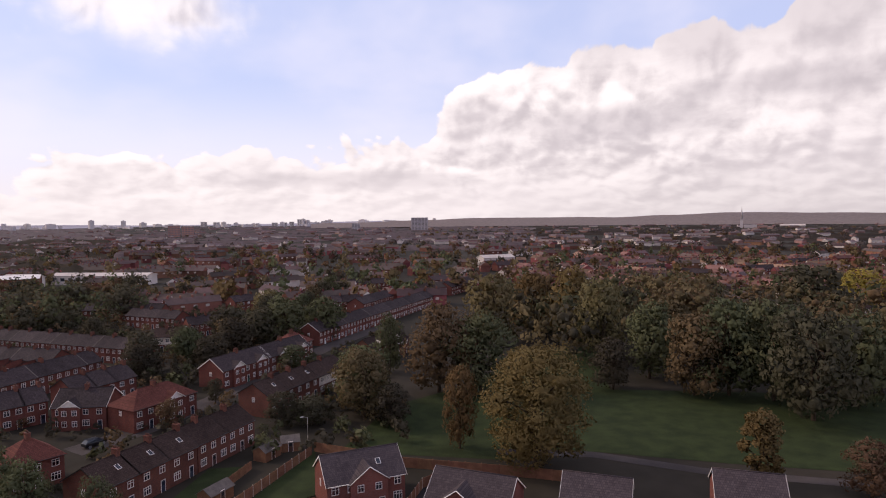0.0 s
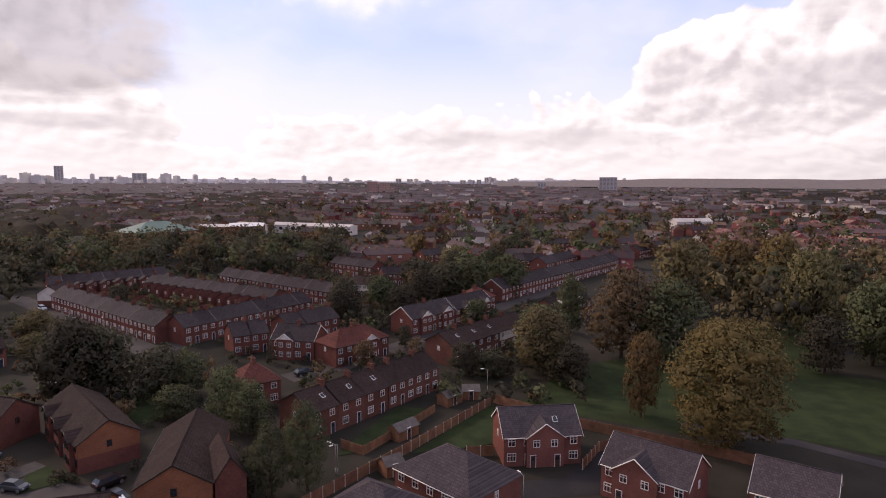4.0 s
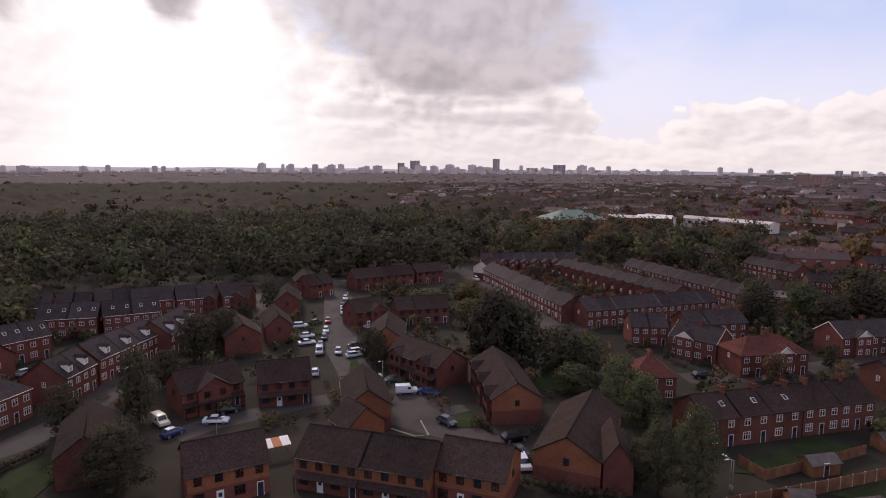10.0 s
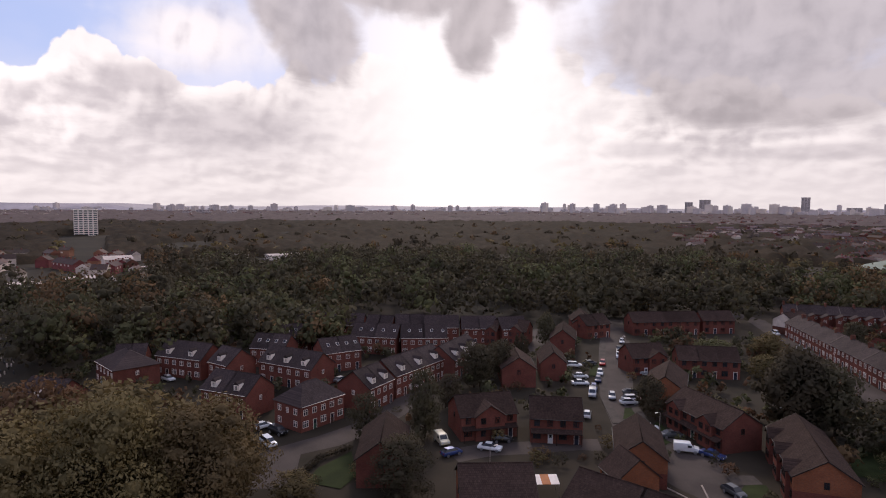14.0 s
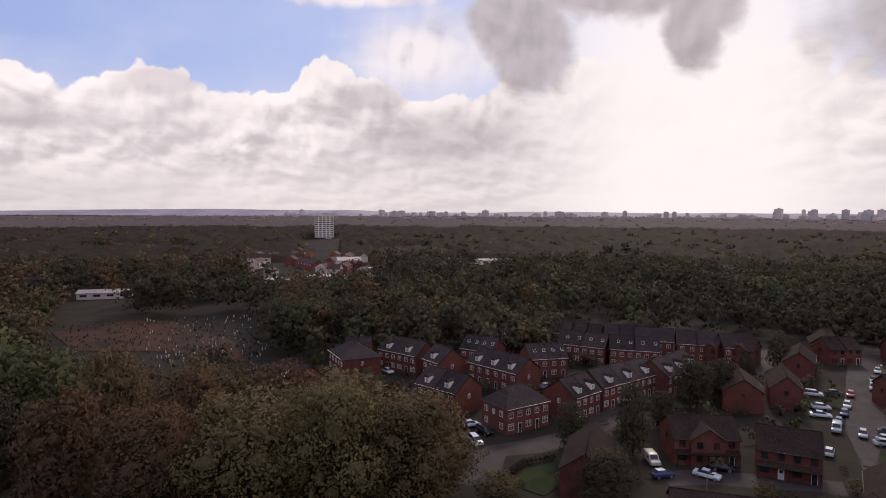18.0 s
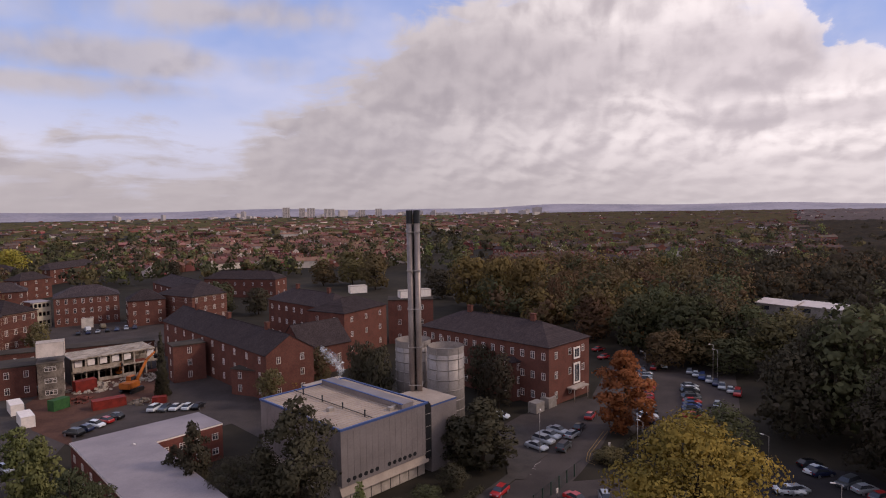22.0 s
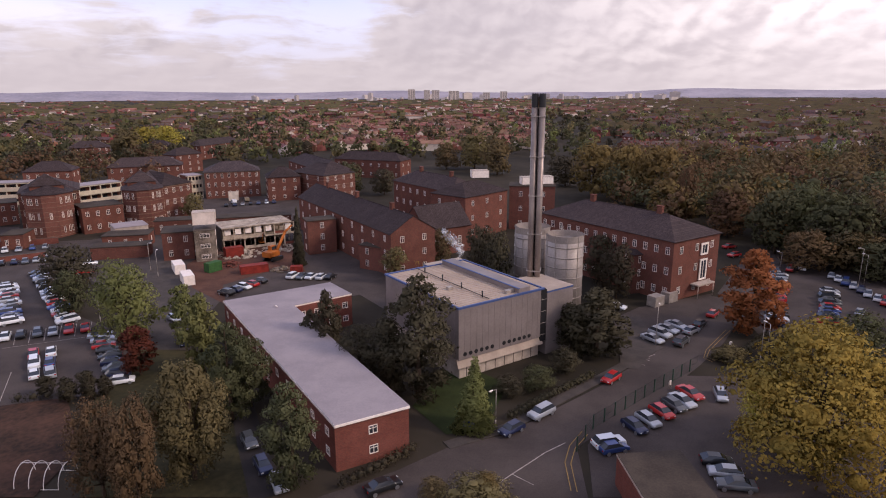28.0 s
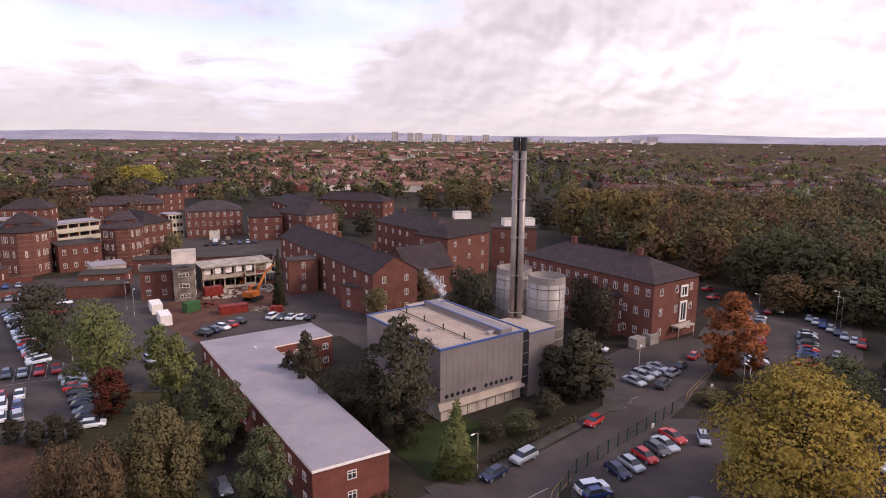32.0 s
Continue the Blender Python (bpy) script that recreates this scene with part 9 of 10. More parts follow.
tree('bush', 'olive', -199.6, 112.4, 1.7, 1.31, 240)
tree('bush', 'green', -220.3, 121.9, 3.1, 1.36, 240)
tree('bush', 'green', -107.1, 68.9, 2.3, 0.82, 240)
tree('bush', 'brown', -107.3, 73.1, 1.8, 1.11, 240)
tree('bush', 'dark', -96.5, 69.4, 2.5, 0.94, 240)
tree('bush', 'dark', -81.7, 68.5, 2.1, 1.17, 240)
tree('bush', 'olive', -108.1, 54.2, 2.8, 1.15, 240)
tree('bush', 'dark', -102.7, 49.8, 2.0, 1.02, 240)
tree('bush', 'brown', -102.6, 46.8, 1.5, 1.17, 240)
tree('bush', 'dark', -101.7, 41.6, 3.0, 0.94, 240)
tree('bush', 'olive', -103.0, 37.7, 2.9, 1.10, 240)
tree('bush', 'brown', -142.0, 37.6, 1.7, 1.06, 240)
tree('bush', 'dark', -138.3, 32.8, 2.9, 1.34, 240)
tree('bush', 'brown', -142.2, 41.8, 2.1, 1.14, 240)
tree('bush', 'brown', -145.5, 48.4, 2.9, 1.22, 240)
tree('bush', 'brown', -116.7, 103.4, 2.6, 1.16, 240)
tree('bush', 'brown', -104.4, 96.0, 1.8, 1.34, 240)
tree('bush', 'green', -88.3, 85.8, 2.3, 0.84, 240)
tree('bush', 'dark', -80.2, 80.2, 3.1, 1.17, 240)
tree('bush', 'dark', -73.5, 75.8, 2.1, 1.21, 240)
tree('bush', 'olive', -64.2, 84.8, 2.3, 1.31, 240)
tree('bush', 'dark', -60.2, 84.5, 2.3, 1.21, 240)
tree('bush', 'green', -74.4, 89.1, 2.6, 0.94, 240)
tree('bush', 'brown', -55.7, 92.3, 2.3, 1.32, 240)
tree('bush', 'green', -49.2, 88.9, 2.0, 1.08, 240)
tree('bush', 'dark', -53.5, 100.5, 2.1, 1.13, 240)
tree('bush', 'green', -48.1, 112.7, 2.1, 0.87, 240)
tree('bush', 'dark', -43.7, 124.8, 1.5, 1.39, 240)
tree('bush', 'green', -39.6, 132.9, 2.5, 1.10, 240)
tree('bush', 'brown', -57.3, 143.0, 2.7, 0.80, 240)
tree('bush', 'dark', -66.3, 134.9, 2.2, 0.87, 240)
tree('bush', 'dark', -77.9, 138.5, 2.8, 1.25, 240)
tree('bush', 'brown', -94.3, 136.6, 3.1, 0.90, 240)
tree('bush', 'olive', -117.6, 89.8, 3.1, 1.14, 240)
tree('bush', 'dark', -127.3, 93.8, 1.4, 1.39, 240)
tree('bush', 'dark', -135.4, 93.4, 3.2, 1.20, 240)
tree('bush', 'brown', -155.5, 55.6, 2.5, 0.82, 240)
tree('bush', 'green', -155.8, 49.6, 2.6, 1.34, 240)
tree('bush', 'olive', -39.1, 160.7, 2.3, 0.96, 240)
tree('bush', 'olive', -30.8, 162.2, 3.1, 1.18, 240)
tree('bush', 'olive', -97.5, 108.0, 2.3, 1.18, 240)
tree('bush', 'green', -83.9, 89.6, 1.9, 1.05, 240)
tree('bush', 'olive', -157.7, -0.6, 2.9, 1.36, 240)
tree('bush', 'dark', -161.5, 8.1, 2.7, 1.34, 240)
tree('bush', 'dark', -135.2, 16.7, 1.7, 1.26, 240)
tree('bush', 'olive', -113.9, 34.0, 3.2, 0.99, 240)
tree('bush', 'brown', -104.7, 39.8, 2.8, 1.30, 240)
tree('bush', 'dark', -114.5, 48.2, 1.6, 1.26, 240)
tree('bush', 'brown', -149.5, 81.7, 2.8, 0.98, 240)
tree('bush', 'dark', -135.7, 75.8, 3.2, 1.30, 240)
tree('bush', 'green', -141.6, 98.0, 2.0, 1.35, 240)
tree('bush', 'olive', -117.5, 88.5, 3.1, 1.24, 240)
tree('bush', 'dark', -104.5, 88.9, 2.6, 1.31, 240)
tree('bush', 'olive', -103.3, 7.1, 3.0, 1.37, 240)
tree('bush', 'dark', -102.5, -0.4, 1.4, 0.93, 240)
tree('bush', 'dark', -95.6, 26.7, 2.0, 0.86, 240)
tree('bush', 'brown', -116.2, 56.3, 1.6, 0.92, 240)
tree('bush', 'green', -100.8, 62.3, 2.1, 1.07, 240)
tree('bush', 'brown', -92.4, 68.9, 2.5, 1.36, 240)
tree('bush', 'brown', -140.6, 136.2, 2.7, 1.00, 240)
tree('bush', 'green', -127.3, 126.8, 3.0, 1.04, 240)
tree('bush', 'dark', -125.4, -15.7, 2.7, 0.94, 240)
tree('bush', 'olive', -193.8, -43.2, 2.1, 0.94, 240)
tree('bush', 'green', -199.6, -34.7, 1.5, 1.00, 240)
tree('bush', 'dark', -230.8, -8.9, 2.1, 0.87, 240)
tree('bush', 'green', -227.8, 11.4, 2.2, 1.15, 240)
tree('bush', 'dark', -223.6, 40.0, 2.7, 1.37, 240)


def gardens(a0, a1, d0, d1, n, seedv, height, leaves, label):
    """Undergrowth of back gardens: shrubs and small trees wherever no house, road or car stands."""
    taken = BUILT + [(o.location.x, o.location.y, 3.2) for o in scene.objects if o.name.startswith("car") and o.parent is None]
    spots = [q for q in scatter(a0, a1, d0, d1, n, seedv, (0.45, 1.3)) if all((q[0] - b[0]) ** 2 + (q[1] - b[1]) ** 2 > (b[2] + q[2] * height * 0.3) ** 2 for b in taken)]
    for k, leaf in enumerate(leaves):
        woodland("garden_shrubs", label + " in " + TREE_SAY[leaf].split("-")[0].split()[0] + " leaf", leaf, spots[k::len(leaves)], 0.55, 34, height, seedv + k)


gardens(4, 46, 122, 330, 1100, 61, 4.2, ("dark", "green", "brown", "dark"), "rough shrubs and small trees of back gardens")
gardens(46, 112, 118, 235, 800, 62, 3.6, ("dark", "green", "brown", "dark"), "shrubs and hedges of estate gardens")

# ---- woods ----
wood(52, 100, 248, 470, 620, 11, ("dark", "dark", "dark", "green", "dark"), 16, 52, 1.1, "dark dense wood belt")
wood(26, 56, 300, 420, 240, 12, ("dark", "green", "dark", "brown"), 14, 52, 1.1)
wood(30, 106, 500, 1500, 420, 13, ("dark", "brown", "dark", "olive"), 13, 20, 2.2, "far dark woodland")
wood(100, 150, 190, 300, 330, 14, ("brown", "dark", "dark", "green", "dark"), 16, 80, 0.85, "dense mixed woodland")
wood(100, 150, 290, 440, 420, 34, ("dark", "brown", "dark", "dark"), 16, 48, 1.2, "dense mixed woodland farther off")
wood(106, 168, 420, 1600, 520, 15, ("dark", "brown", "dark", "olive"), 14, 20, 2.2, "far dark woodland")
wood(88, 106, 190, 300, 110, 16, ("dark", "dark", "brown", "green"), 13, 60, 1.1, "dense mixed woodland")
wood(112, 134, 134, 190, 75, 29, ("olive", "brown", "dark"), 8.5, 90, 0.45, "olive autumn trees below the burial ground")
wood(146, 168, 220, 410, 260, 17, ("brown", "olive", "green", "gold", "brown"), 17, 90, 0.9, "mixed autumn woodland")
wood(168, 226, 430, 900, 260, 18, ("green", "olive", "green", "dark"), 12, 36, 1.6, "scattered autumn trees")
wood(206, 232, 330, 560, 90, 19, ("brown", "dark", "olive", "brown"), 14, 60, 1.0, "autumn trees behind the hospital")
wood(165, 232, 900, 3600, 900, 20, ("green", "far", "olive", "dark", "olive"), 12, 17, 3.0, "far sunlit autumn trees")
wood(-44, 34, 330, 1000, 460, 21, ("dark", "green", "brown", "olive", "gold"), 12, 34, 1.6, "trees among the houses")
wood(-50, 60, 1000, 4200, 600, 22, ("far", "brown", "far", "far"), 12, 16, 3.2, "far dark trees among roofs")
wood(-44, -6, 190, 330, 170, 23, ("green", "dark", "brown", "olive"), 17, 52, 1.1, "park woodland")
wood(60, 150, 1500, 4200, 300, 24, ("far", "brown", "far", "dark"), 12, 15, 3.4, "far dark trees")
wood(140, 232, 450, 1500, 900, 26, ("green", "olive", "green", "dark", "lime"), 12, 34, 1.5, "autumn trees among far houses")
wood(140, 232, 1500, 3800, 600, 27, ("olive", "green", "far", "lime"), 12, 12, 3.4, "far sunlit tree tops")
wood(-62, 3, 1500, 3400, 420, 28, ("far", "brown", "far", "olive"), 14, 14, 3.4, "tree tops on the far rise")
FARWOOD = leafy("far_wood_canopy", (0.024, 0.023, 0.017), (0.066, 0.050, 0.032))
# FARWOOD again with distance haze put into its colour
HAZEWOOD = leafy("haze_tinted_wood_canopy", (0.095, 0.082, 0.083), (0.185, 0.155, 0.152))
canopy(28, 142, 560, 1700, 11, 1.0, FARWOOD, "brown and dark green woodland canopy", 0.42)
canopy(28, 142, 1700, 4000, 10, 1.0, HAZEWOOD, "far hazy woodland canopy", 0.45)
# sunlight painted into the canopy: a lighter, yellower copy of FARWOOD
SUNWOOD = leafy("sun_toned_wood_canopy", (0.060, 0.060, 0.030), (0.165, 0.140, 0.060))
canopy(142, 170, 660, 4000, 12, 2.0, SUNWOOD, "far autumn woodland canopy coloured as if sunlit", 0.15)
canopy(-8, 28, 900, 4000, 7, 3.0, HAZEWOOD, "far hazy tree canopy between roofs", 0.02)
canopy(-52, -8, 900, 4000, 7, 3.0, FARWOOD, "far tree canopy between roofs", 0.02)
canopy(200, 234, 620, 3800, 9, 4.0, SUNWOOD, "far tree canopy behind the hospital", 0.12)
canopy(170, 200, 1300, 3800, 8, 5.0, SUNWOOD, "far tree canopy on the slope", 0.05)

# ---- suburbs ----
suburb(-45, 30, 330, 1100, 250, 31, "rows of brick houses among trees")
suburb(-36, -6, 360, 720, 120, 45, "red brick houses beyond the park", 0.2, WARMROOF)
suburb(-48, 58, 1000, 3600, 700, 32, "far brick suburbs in haze-tinted colours", 0.2, HAZE_ROOF, walls=HAZE_WALL)
suburb(28, 58, 640, 2600, 150, 51, "far hazy houses and works among trees", 0.4)
suburb(24, 46, 560, 1500, 120, 33, "brick houses beyond the wood")
suburb(174, 200, 520, 1100, 300, 34, "brick housing on the far slope", 0.34, WARMROOF)
suburb(165, 200, 1100, 1900, 150, 44, "brick housing farther up the slope", 0.34, WARMROOF)
suburb(200, 232, 620, 2400, 200, 35, "brick housing among trees", 0.25)
suburb(140, 170, 600, 3500, 380, 36, "scattered far houses", 0.25)
suburb(165, 230, 1500, 4200, 420, 37, "far pale suburbs", 0.35, WARMROOF)
suburb(60, 140, 2500, 4300, 330, 38, "far industrial and housing roofs", 0.5, HAZE_ROOF, walls=HAZE_WALL)
suburb(104, 116, 420, 640, 22, 39, "low works sheds with dull roofs", 0.5)
suburb(153, 167, 480, 560, 34, 40, "red brick terraces among trees", 0.15)


def city_blocks(a0, a1, d0, d1, n, lo, hi, seedv, label):
    """Plain far town blocks below the towers, too small to tell apart."""
    rng = random.Random(seedv)
    bm = bmesh.new()
    for _ in range(n):
        x, y = polar(rng.uniform(a0, a1), rng.uniform(d0, d1))
        w, h = rng.uniform(15, 60), lo + (hi - lo) * rng.random() ** 2.5
        box(bm, -w / 2, -10, -2, w / 2, 10, h, int(rng.random() < 0.35), pose(x, y, 0, 0, 0, rng.uniform(0, 180)))
        box(bm, -w / 5, -5, h, w / 5, 5, h + rng.uniform(2, 5), 0, pose(x, y, 0, 0, 0, rng.uniform(0, 180)))
    return tagged(part("distant_blocks", bm, [HAZE_GREY, HAZE_PALE]), label, "buildings", kind="stuff")


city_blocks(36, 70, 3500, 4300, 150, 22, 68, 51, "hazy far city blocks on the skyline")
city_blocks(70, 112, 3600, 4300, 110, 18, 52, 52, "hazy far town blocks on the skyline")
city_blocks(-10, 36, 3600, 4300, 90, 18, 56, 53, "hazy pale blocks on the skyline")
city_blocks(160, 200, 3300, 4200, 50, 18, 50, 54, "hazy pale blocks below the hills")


ALLOT = surface("russet_rough_ground", (0.026, 0.022, 0.014), (0.085, 0.042, 0.026), 0.08, 0.95, bump=0.6, fine=12)


def graves(a0, a1, d0, d1):
    """Rows of small upright stones, too many and too far to tell apart."""
    rng = random.Random(5)
    for label, n, mat in (("many small pale gravestones in rows", 110, DISTANT_PALE), ("many small dark gravestones in rows", 420, BLACK)):
        bm = bmesh.new()
        for _ in range(n):
            x, y = polar(rng.uniform(a0, a1 - (6 if mat is DISTANT_PALE else 0)), rng.uniform(d0, d1))
            h = rng.uniform(0.5, 1.1)
            box(bm, -0.4, -0.1, 0, 0.4, 0.1, h, 0, pose(x, y, 0, 0, 0, 30 + rng.uniform(-12, 12)))
        tagged(part("gravestones", bm, mat), label, "gravestones", kind="stuff")


def spire(azm, dist, h):
    ob = thing("church", "distant stone church with a slender spire", "church", pose(*polar(azm, dist), 0, 0, 0, azm))
    bm = bmesh.new()
    box(bm, -4, -4, -2, 4, 4, h * 0.45)
    part("tower", bm, HAZE_GREY, ob)
    bm = bmesh.new()
    tube(bm, (0, 0, h * 0.45), (0, 0, h), 4.0, 0.2, 8)
    part("spire", bm, HAZE_GREY, ob)
    bm = bmesh.new()
    box(bm, 7, -9, -2, 45, 9, h * 0.22)
    part("nave", bm, HAZE_GREY, ob)
    return ob


def shed(label, ax, ay, bx, by, h, wall, roof, d=14.0):
    """A low wide building with a shallow roof; a to b is the side towards the viewer."""
    L = math.hypot(bx - ax, by - ay)
    ob = thing("low_building", label, "building", pose(ax, ay, 0, 0, 0, math.degrees(math.atan2(by - ay, bx - ax))))
    bm = bmesh.new()
    box(bm, 0, 0, -1, L, d, h * 0.8)
    for x0, x1 in ((0, 0.3), (L - 0.3, L)):
        solid(bm, [(x0, 0, h * 0.8), (x0, d, h * 0.8), (x0, d / 2, h), (x1, 0, h * 0.8), (x1, d, h * 0.8), (x1, d / 2, h)], [(0, 2, 1), (3, 4, 5), (0, 3, 5, 2), (1, 2, 5, 4)])
    part("wall", bm, wall, ob)
    bm = bmesh.new()
    for y0 in (-0.5, d + 0.5):
        slab(bm, [(-0.5, y0, h * 0.8), (L + 0.5, y0, h * 0.8), (L + 0.5, d / 2, h + 0.25), (-0.5, d / 2, h + 0.25)], 0.25)
    part("roof", bm, roof, ob)
    n = max(2, int(L / 6))
    for k in range(n):
        bm = bmesh.new()
        x = (k + 0.5) * L / n
        box(bm, x - 1.6, -0.06, h * 0.32, x + 1.6, 0.03, h * 0.6)
        part("window", bm, PANE, ob)
    return ob


# ---- skyline ----
tower('tower_block', 'hazy grey city tower block on the skyline', 57.15, 4100, 44.7, 31.3, 76.6, 17, HAZE_GREY, bays=3)
tower('tower_block', 'hazy grey city tower block on the skyline', 55.88, 4100, 63.3, 44.3, 91.2, 20, HAZE_GREY, bays=3)
tower('tower_block', 'hazy grey city tower block on the skyline', 52.79, 4100, 48.4, 33.9, 52.3, 11, HAZE_GREY, bays=3)
tower('tower_block', 'hazy grey city tower block on the skyline', 48.48, 4100, 44.7, 31.3, 105.6, 23, HAZE_GREY, bays=3)
tower('tower_block', 'hazy grey city tower block on the skyline', 45.22, 4100, 74.5, 52.1, 47.1, 10, HAZE_GREY, bays=3)
tower('tower_block', 'hazy grey city tower block on the skyline', 42.82, 4100, 78.2, 54.8, 68.0, 15, HAZE_GREY, bays=3)
tower('tower_block', 'hazy grey city tower block on the skyline', 39.50, 4100, 44.7, 31.3, 35.5, 7, HAZE_GREY, bays=3)
tower('tower_block', 'hazy grey city tower block on the skyline', 47.41, 4100, 67.0, 46.9, 32.7, 7, HAZE_GREY, bays=3)
tower('tower_block', 'hazy grey city tower block on the skyline', 54.38, 4100, 81.9, 57.4, 30.4, 6, HAZE_GREY, bays=3)
tower('tower_block', 'hazy grey city tower block on the skyline', 60.80, 4100, 44.7, 31.3, 28.6, 6, HAZE_GREY, bays=3)
tower('tower_block', 'hazy grey city tower block on the skyline', 72.35, 4100, 33.5, 23.5, 25.8, 5, HAZE_GREY, bays=3)
tower('tower_block', 'hazy grey city tower block on the skyline', 78.48, 4100, 55.9, 39.1, -0.4, 3, HAZE_GREY, bays=3)
tower('tower_block', 'hazy grey city tower block on the skyline', 75.07, 4100, 119.2, 83.4, -3.7, 3, HAZE_GREY, bays=3)
tower('tower_block', 'hazy grey city tower block on the skyline', 87.21, 4100, 55.9, 39.1, 2.9, 3, HAZE_GREY, bays=3)
tower('tower_block', 'hazy grey city tower block on the skyline', 49.43, 4100, 22.3, 15.6, 35.5, 7, HAZE_GREY, bays=3)
tower('tower_block', 'hazy grey city tower block on the skyline', 38.53, 4100, 44.7, 31.3, 16.3, 3, HAZE_GREY, bays=3)
tower('tower_block', 'hazy grey city tower block on the skyline', 36.29, 4100, 74.5, 52.1, 4.8, 3, HAZE_GREY, bays=3)
tower('tower_block', 'hazy grey city tower block on the skyline', 35.33, 4100, 37.2, 26.1, 14.9, 3, HAZE_GREY, bays=3)
tower('tower_block', 'hazy grey city tower block on the skyline', 58.19, 4100, 74.5, 52.1, 22.0, 4, HAZE_GREY, bays=3)
tower('tower_block', 'hazy grey city tower block on the skyline', 51.61, 4100, 55.9, 39.1, 20.7, 4, HAZE_GREY, bays=3)
tower('tower_block', 'hazy grey city tower block on the skyline', 50.28, 4100, 37.2, 26.1, 14.1, 3, HAZE_GREY, bays=3)
tower('tower_block', 'hazy grey city tower block on the skyline', 46.18, 4100, 55.9, 39.1, 15.9, 3, HAZE_GREY, bays=3)
tower('tower_block', 'hazy grey city tower block on the skyline', 41.41, 4100, 37.2, 26.1, 8.1, 3, HAZE_GREY, bays=3)
tower('tower_block', 'hazy grey city tower block on the skyline', 62.33, 4100, 104.3, 73.0, 20.8, 4, HAZE_GREY, bays=3)
tower('tower_block', 'hazy grey city tower block on the skyline', 70.15, 4100, 93.1, 65.2, 8.0, 3, HAZE_GREY, bays=3)
tower('tower_block', 'hazy grey city tower block on the skyline', 82.48, 4100, 111.7, 78.2, -7.6, 3, HAZE_GREY, bays=3)
tower('tower_block', 'hazy grey city tower block on the skyline', 76.87, 4100, 74.5, 52.1, -7.5, 3, HAZE_GREY, bays=3)
tower('tower_block', 'dark distant tower block among far trees', 99.94, 3000, 38.2, 26.7, 22.2, 4, HAZE_GREY, bays=3)
tower('tower_block', 'dark distant tower block among far trees', 99.62, 3000, 43.6, 30.5, 22.2, 4, HAZE_GREY, bays=3)
tower('tower_block', 'dark distant tower block among far trees', 97.36, 3000, 46.3, 32.4, 22.0, 4, HAZE_GREY, bays=3)
tower('tower_block', 'pair of grey tower blocks', 2.16, 2300, 60.6, 42.4, 51.2, 11, HAZE_GREY, bays=5)
tower('tower_block', 'grey tower block among far trees', 7.97, 2600, 33.1, 23.1, 30.5, 6, HAZE_GREY, bays=3)
tower('tower_block', 'pinkish brick tower block among far trees', 23.39, 1900, 31.1, 21.7, 33.4, 7, PINKISH, bays=4)
tower('tower_block', 'pinkish brick tower block among far trees', 22.31, 1900, 31.1, 21.7, 30.2, 6, PINKISH, bays=4)
tower('tower_block', 'hazy pale tower on the skyline', 15.12, 4000, 36.3, 25.4, 33.2, 7, HAZE_PALE, bays=2)
tower('tower_block', 'hazy pale tower on the skyline', 14.26, 4000, 29.1, 20.4, 33.5, 7, HAZE_PALE, bays=2)
tower('tower_block', 'hazy pale tower on the skyline', 13.66, 4000, 29.1, 20.4, 37.3, 8, HAZE_PALE, bays=2)
tower('tower_block', 'hazy pale tower on the skyline', 12.98, 4000, 25.4, 17.8, 51.7, 11, HAZE_PALE, bays=2)
tower('tower_block', 'hazy pale tower on the skyline', 21.02, 4000, 36.3, 25.4, 41.8, 9, HAZE_PALE, bays=2)
tower('tower_block', 'hazy pale tower on the skyline', 19.99, 4000, 36.3, 25.4, 38.6, 8, HAZE_PALE, bays=2)
tower('tower_block', 'hazy pale tower on the skyline', 12.04, 4000, 43.6, 30.5, -0.8, 3, HAZE_PALE, bays=2)
tower('tower_block', 'hazy pale tower on the skyline', 29.98, 4000, 43.6, 30.5, -0.4, 3, HAZE_PALE, bays=2)
tower('tower_block', 'hazy pale tower on the skyline', 36.52, 4000, 36.3, 25.4, 12.3, 3, HAZE_PALE, bays=2)
tower('tower_block', 'hazy pale tower on the skyline', 35.14, 4000, 21.8, 15.3, 26.6, 5, HAZE_PALE, bays=2)
tower('tower_block', 'white tower block above the trees', 108.51, 1040, 30.3, 21.2, 37.0, 12, WHITE, bays=5)
tower('tower_block', 'dark distant tower block among far trees', 101.01, 2900, 36.9, 25.8, 16.4, 3, HAZE_GREY, bays=3)
tower('tower_block', 'dark distant tower block among far trees', 99.44, 2900, 36.9, 25.8, 14.3, 3, HAZE_GREY, bays=3)
tower('tower_block', 'dark distant tower block among far trees', 97.28, 2900, 36.9, 25.8, 15.0, 3, HAZE_GREY, bays=3)
tower('tower_block', 'white far tower block on the skyline', 185.71, 3600, 39.2, 27.5, 67.4, 14, HAZE_PALE, bays=3)
tower('tower_block', 'white far tower block on the skyline', 184.33, 3600, 32.7, 22.9, 63.1, 14, HAZE_PALE, bays=3)
tower('tower_block', 'white far tower block on the skyline', 183.55, 3600, 42.5, 29.8, 62.4, 13, HAZE_PALE, bays=3)
tower('tower_block', 'white far tower block on the skyline', 181.92, 3600, 58.9, 41.2, 57.8, 12, HAZE_PALE, bays=3)
tower('tower_block', 'white far tower block on the skyline', 171.86, 3600, 75.2, 52.7, 26.2, 5, HAZE_PALE, bays=3)
tower('tower_block', 'white far tower block on the skyline', 167.48, 3600, 85.0, 59.5, 25.7, 5, HAZE_PALE, bays=3)
tower('tower_block', 'white far tower block on the skyline', 179.02, 3600, 39.2, 27.5, 48.8, 10, HAZE_PALE, bays=3)
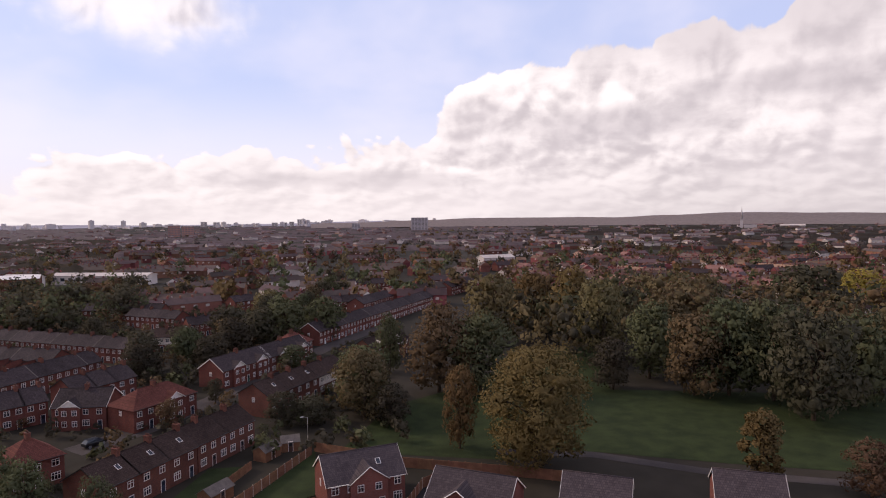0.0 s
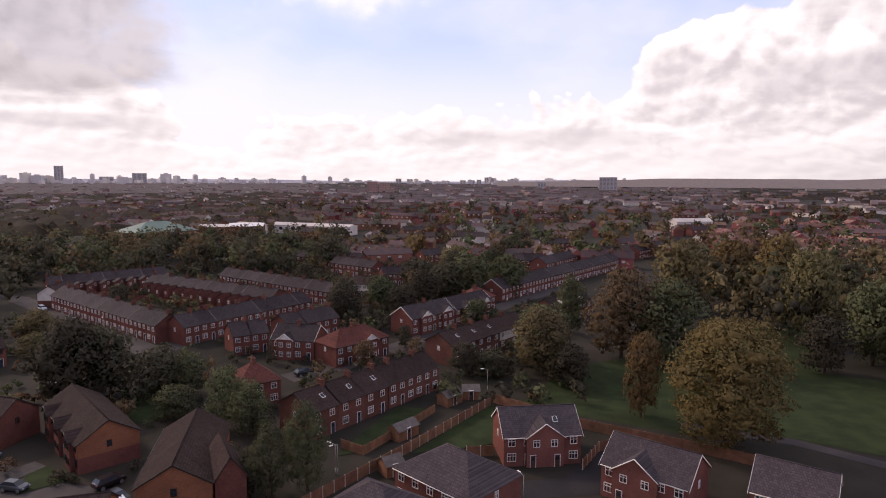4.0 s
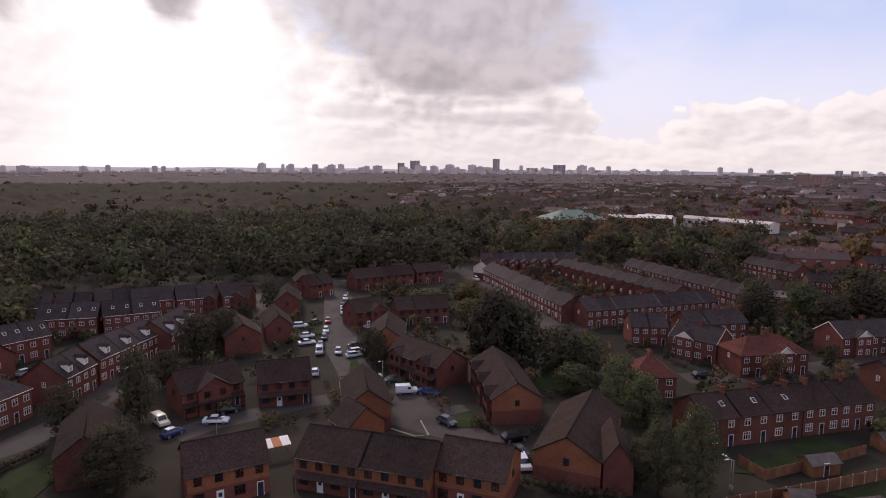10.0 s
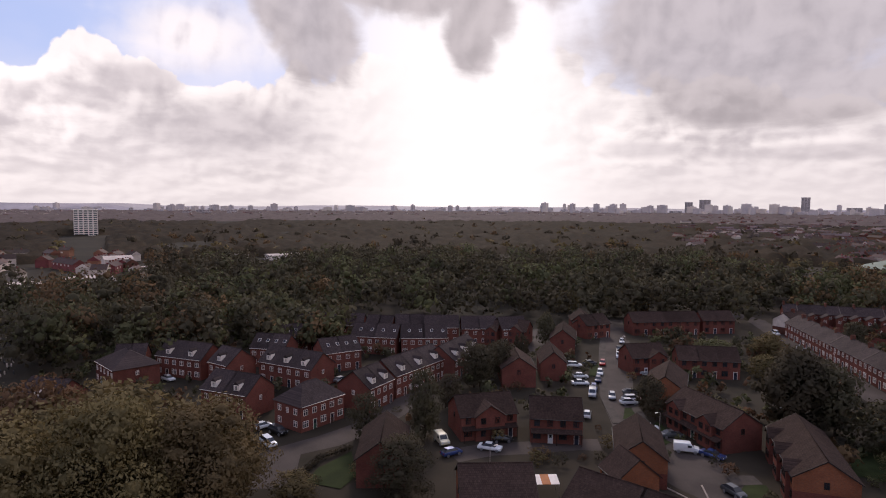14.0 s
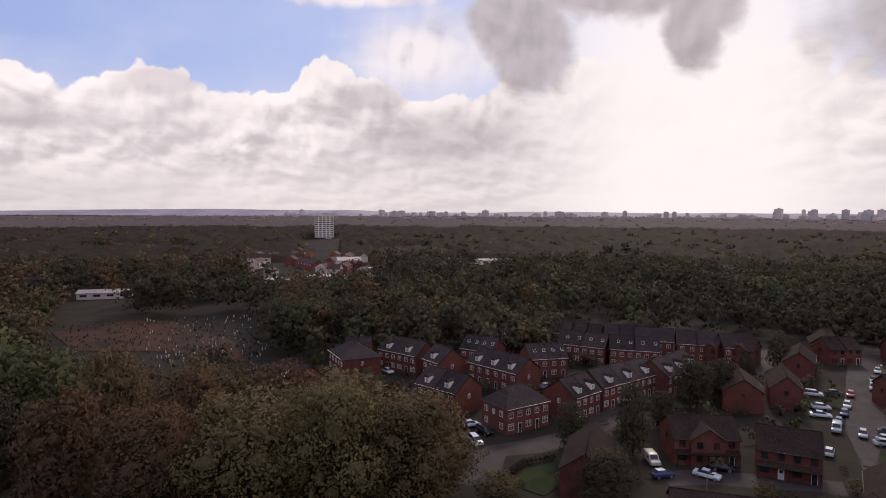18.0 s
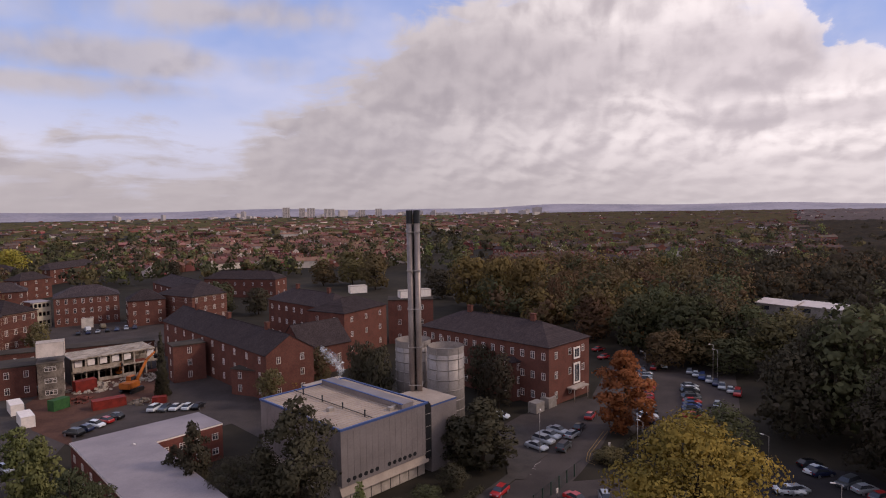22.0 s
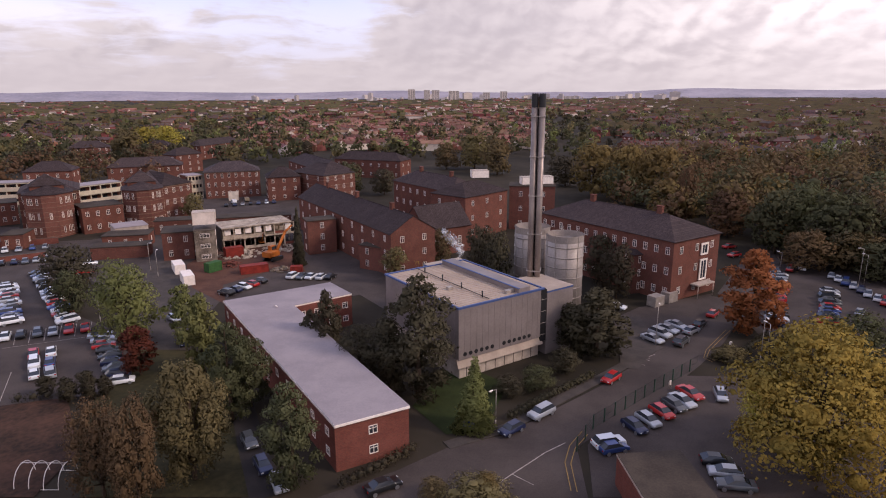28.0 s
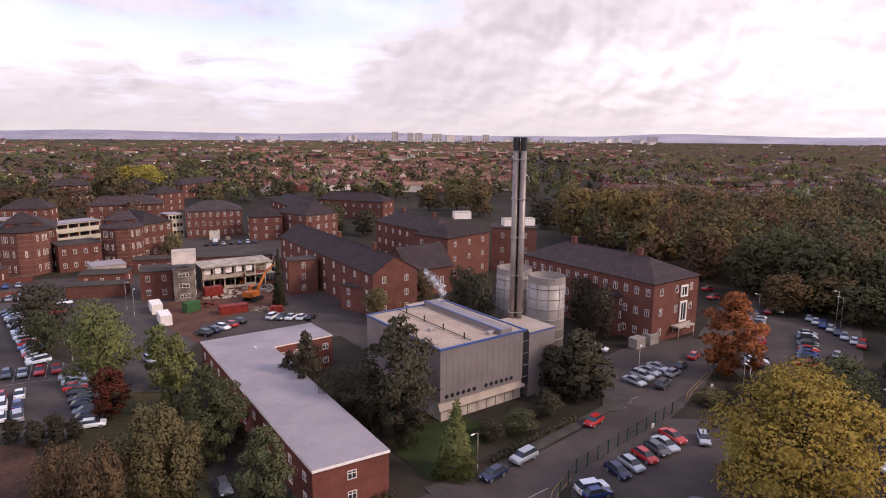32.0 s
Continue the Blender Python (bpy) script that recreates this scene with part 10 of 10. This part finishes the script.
tower('tower_block', 'white far tower block on the skyline', 177.48, 3600, 39.2, 27.5, 54.0, 11, HAZE_PALE, bays=3)
spire(-25.63, 2300, 77.2)
shed('low brick school wing with a pale roof', -335.4, 422.6, -311.4, 434.4, 7.6, BROWN, DISTANT_PALE)
shed('school hall with a white flat roof', -301.9, 415.7, -278.7, 427.0, 10.0, BROWN, WHITE)
shed('long low pale-roofed building', -287.7, 458.4, -226.6, 488.5, 4.9, HAZE_PALE, DISTANT_PALE)
shed('white flat-topped building among far trees', 37.6, 575.3, 67.7, 590.0, 11.7, HAZE_PALE, DISTANT_PALE)
shed('pale metal barn among far trees', -169.7, -240.4, -176.2, -226.5, 5.6, GALV, HAZE_PALE)
shed('white metal barn among far trees', -179.4, -229.1, -186.6, -213.7, 5.7, GALV, HAZE_PALE)
shed('white roofed works building among far trees', -286.5, -226.9, -297.2, -204.5, 4.2, HAZE_PALE, DISTANT_PALE)
shed('pale works shed among far trees', -535.4, -39.5, -550.8, -8.0, 4.6, HAZE_PALE, DISTANT_PALE)
shed('pale works office block among far trees', -458.4, -142.4, -466.1, -126.7, 10.0, HAZE_PALE, DISTANT_PALE)
shed('pale works shed among far trees', -368.3, -162.1, -374.7, -148.8, 3.0, HAZE_PALE, DISTANT_PALE)
shed('pale works shed among far trees', -392.1, -143.5, -403.8, -119.4, 3.0, HAZE_PALE, DISTANT_PALE)
shed('pale works shed among far trees', -454.1, -121.2, -463.5, -102.1, 3.0, HAZE_PALE, DISTANT_PALE)
shed('white works shed among far trees', -548.4, -72.4, -554.9, -59.2, 3.9, HAZE_PALE, DISTANT_PALE)
shed('flat-roofed pale works building', -311.7, 435.1, -288.5, 433.0, 9.5, HAZE_PALE, DISTANT_PALE)
shed('long pale flat-roofed building', -291.3, 459.4, -216.6, 452.2, 8.4, HAZE_PALE, DISTANT_PALE)
shed('white far building among far trees', 1190.0, 2199.4, 1254.9, 2156.6, 16.0, HAZE_PALE, DISTANT_PALE)
shed('brown-roofed far building among far trees', -672.1, -982.3, -709.5, -961.7, 9.7, HAZE_GREY, DISTANT_ROOF)
ground_piece('field', 'dull green meadow beyond the wood', 'field', GRASS, 0.157, -433.1, 96.1, -462.5, 184.7, -430.1, 265.2, -338.7, 209.0, -370.2, 132.4)
ground_piece('field', 'rough russet burial ground among trees', 'field', ALLOT, 0.1605, -207.8, -175.1, -235.5, -169.0, -237.6, -146.0, -203.1, -100.6, -176.5, -83.5, -185.8, -114.2, -182.0, -145.7)
graves(113.5, 129.5, 198, 285)
